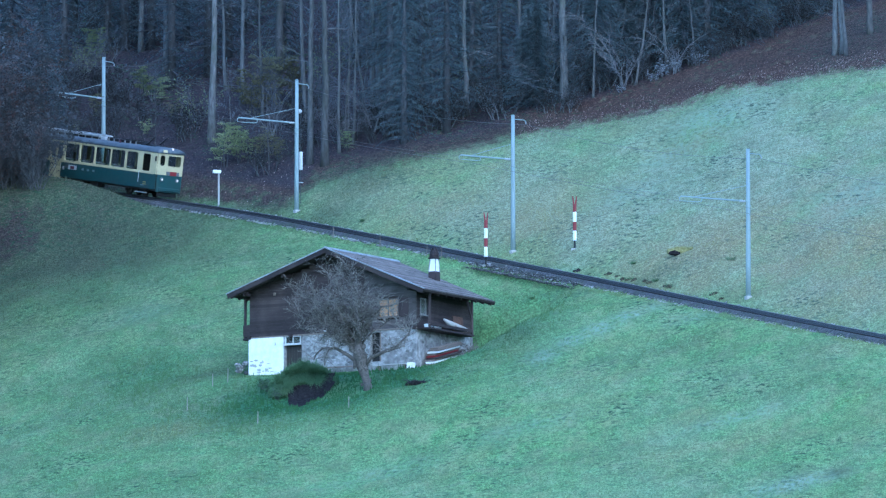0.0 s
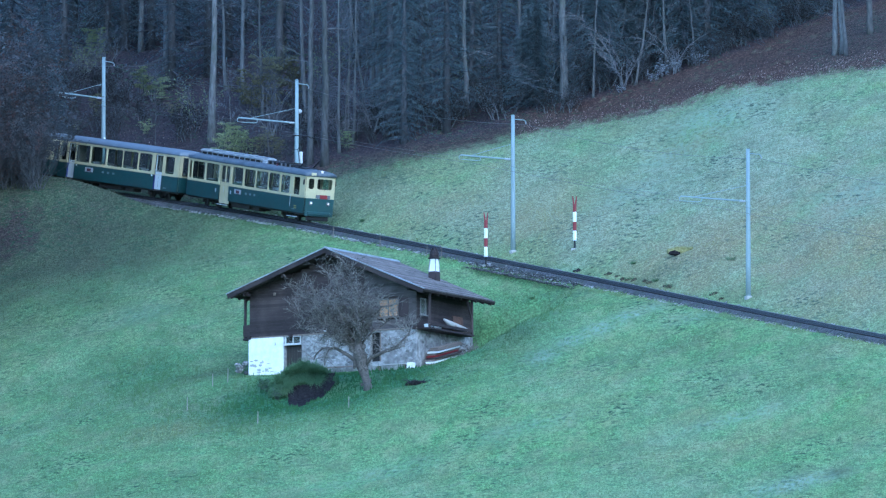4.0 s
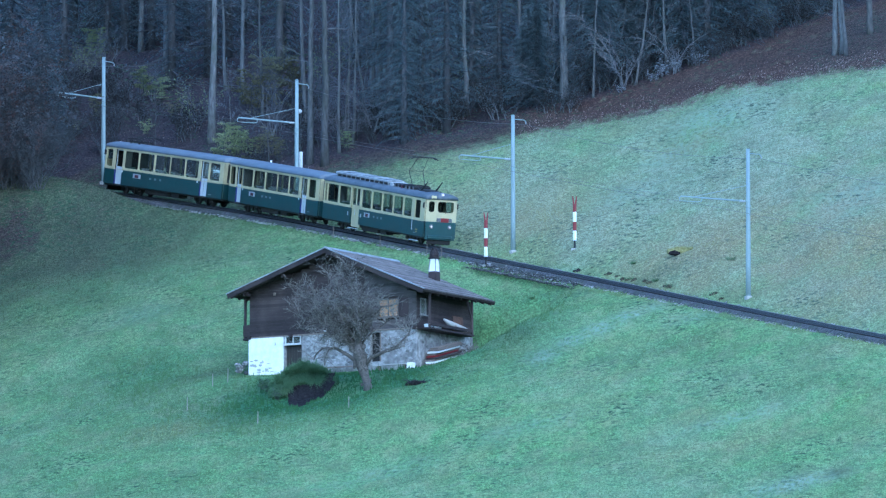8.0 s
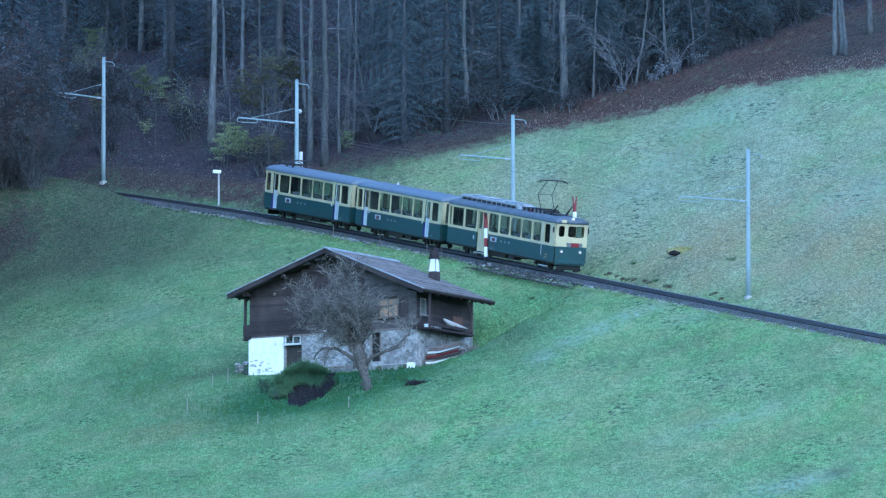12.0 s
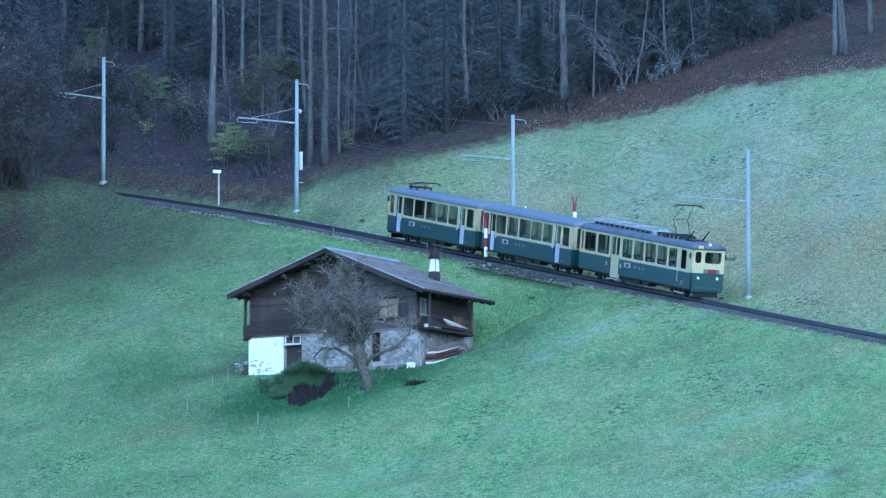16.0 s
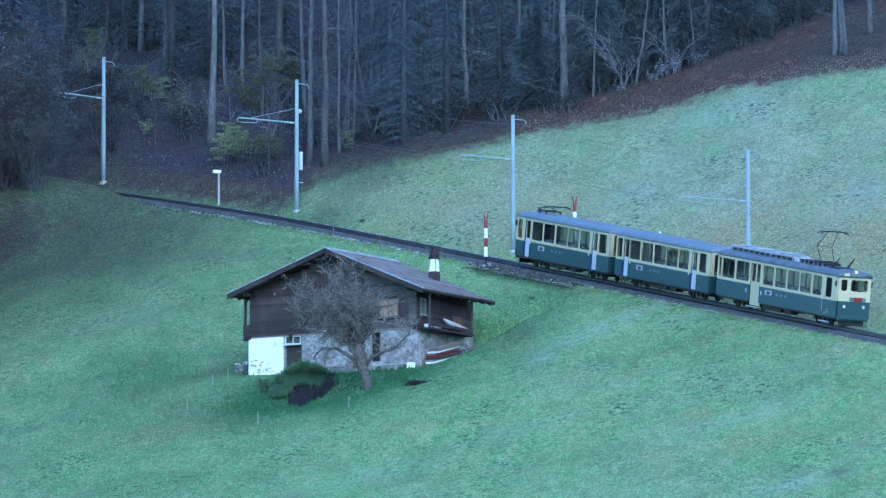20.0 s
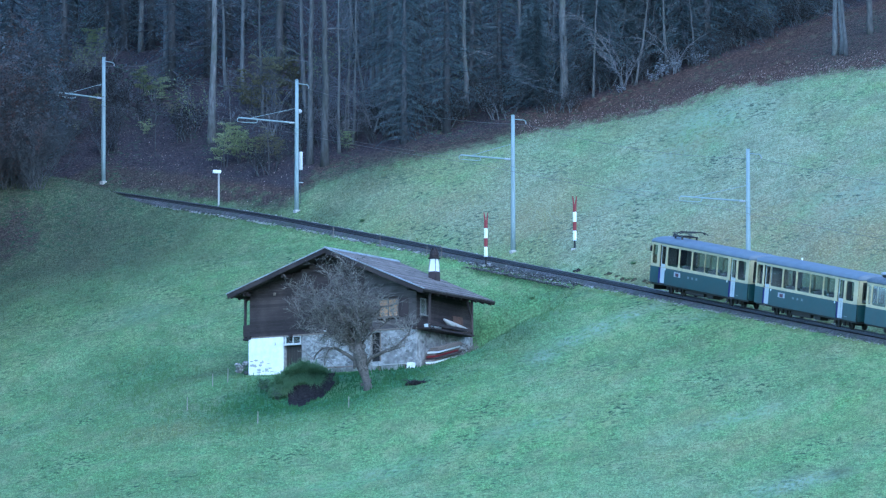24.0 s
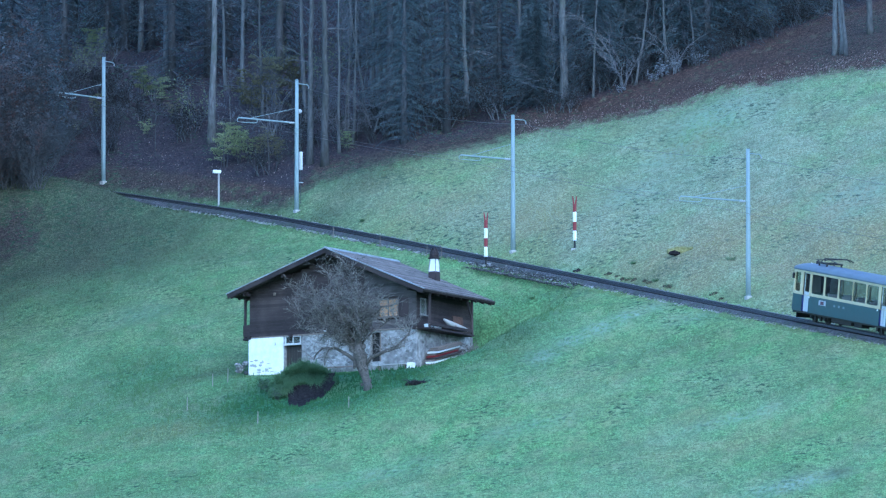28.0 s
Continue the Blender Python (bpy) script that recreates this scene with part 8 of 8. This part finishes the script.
def build_thicket():
    """The dense edge of bushes and young trees on the knoll, before the line."""
    r = random.Random(9)
    bush = [shrub_meshes(60, 3.6, 1.6, 1500, M_RUST, 0.07), shrub_meshes(61, 4.2, 1.6, 500, M_RUST, 0.07), shrub_meshes(62, 3.4, 1.5, 0, M_RUST)]
    fir = spruce_meshes(64, 12, 3.0, 0.01)
    tall = shrub_meshes(63, 11, 2.2, 3500, M_RUST, 0.075)
    young = bare_tree_meshes(66, 13, 0.11, M_BARK, 0.2)
    for k in range(16):
        s, side = r.uniform(-34, -15), r.uniform(-13, -3.2)
        p = beside(s, side)
        edge = -26.6 - 0.12 * (p[1] - 55)
        if p[0] > edge:
            p[0] = edge - r.uniform(0, 6)
        j = r.choice((0, 1, 1, 2, 2))
        plant("bush", bush[j], float(p[0]), float(p[1]), r.uniform(0, 360), r.uniform(0.8, 1.5), ("dense bush with rusty brown leaves", "tall bush with sparse rusty leaves", "tall bare grey bush")[j], "bush", "thicket on the knoll")
    for k in range(9):
        p = beside(r.uniform(-36, -20), r.uniform(-13, -4))
        x = min(float(p[0]), -28.3 - r.uniform(0, 4))
        plant("young_tree", young, x, float(p[1]), r.uniform(0, 360), r.uniform(0.8, 1.2), "thin leafless young tree in a thicket", "tree", "trees of the thicket")
    for x, y, f in ((-31.2, 49.2, 0.75), (-32.2, 50.5, 0.95), (-33.0, 48.0, 0.9), (-32.6, 53.5, 1.0), (-34, 51.0, 1.0), (-31.0, 53.0, 0.55), (-36, 47, 0.9)):
        plant("thicket_tree", tall, x, y, 97 * x, f, "many-stemmed tree with sparse rusty leaves", "tree", "trees of the thicket")
    # the last six, mostly out of view, are added to shade the line
    for x, y, f in ((-28.3, 64.5, 0.95), (-27.3, 61.8, 0.55), (-33.0, 60.5, 1.0), (-36.5, 57.0, 1.1), (-30.6, 66.0, 1.2), (-33.4, 50.0, 1.2), (-35.2, 46.5, 1.3), (-34.6, 54.0, 1.4), (-35.0, 42.5, 1.2), (-36.0, 38.5, 1.3), (-35.6, 34.0, 1.2)):
        plant("spruce", fir, x, y, 40 * f, f, "dark green spruce in the thicket", "tree", "spruces of the thicket")
    # the closed front of the thicket, against the line
    dense = [shrub_meshes(65, 4.6, 1.8, 2900, M_THICKET, 0.058), shrub_meshes(67, 4.0, 1.8, 2700, M_THICKET, 0.058)]
    russet = shrub_meshes(69, 4.2, 1.8, 2600, M_RUSSET, 0.055)
    r = random.Random(14)
    for k in range(26):
        f = k / 25
        x = -27.9 - 5.0 * f + r.uniform(-0.2, 0.2)
        y = 49.2 + 5.2 * f - r.uniform(0.2, 2.4)
        plant("bush", dense[k % 2], x, y, r.uniform(0, 360), r.uniform(0.75, 1.1), "dense grey-brown bush on the knoll", "bush", "thicket on the knoll")
    for k in range(9):
        plant("bush", dense[k % 2], -31.0 - 0.62 * k + r.uniform(-0.3, 0.3), 51.5 + 0.8 * k - r.uniform(0, 2), r.uniform(0, 360), r.uniform(1.5, 2.2), "tall grey-brown bush on the knoll", "bush", "thicket on the knoll")
    for x, y, f in ((-30.2, 49.0, 1.15), (-31.6, 50.4, 1.35), (-28.9, 48.9, 0.85), (-30.9, 48.2, 0.9), (-31.2, 50.6, 1.8), (-32.6, 51.5, 2.1)):
        plant("bush", russet, x, y, 71 * x, f, "bush with reddish brown autumn leaves", "bush", "thicket on the knoll")
    # unseen broad-sprayed spruces beyond the thicket, added to shade the slope and line
    screen_fir = spruce_meshes(68, 25, 4.2, 0.02, 2.0, 0.0, 4.0)
    for k in range(26):
        x, y = -35.2 - r.uniform(0, 5), 2 + 2.3 * k + r.uniform(-1, 1)
        plant("spruce", screen_fir, x, y, r.uniform(0, 360), r.uniform(0.8, 1.1), "tall dark spruce added out of view to shade the meadow", "tree", "spruces of the thicket")


# ---- everything in its place ----
build_wires()
build_trackside()
build_house()
build_yard()
build_mound()
build_fruit_tree()
build_thicket()
build_forest()
build_leaves()
build_grass()
build_verge()
build_track()
motions()
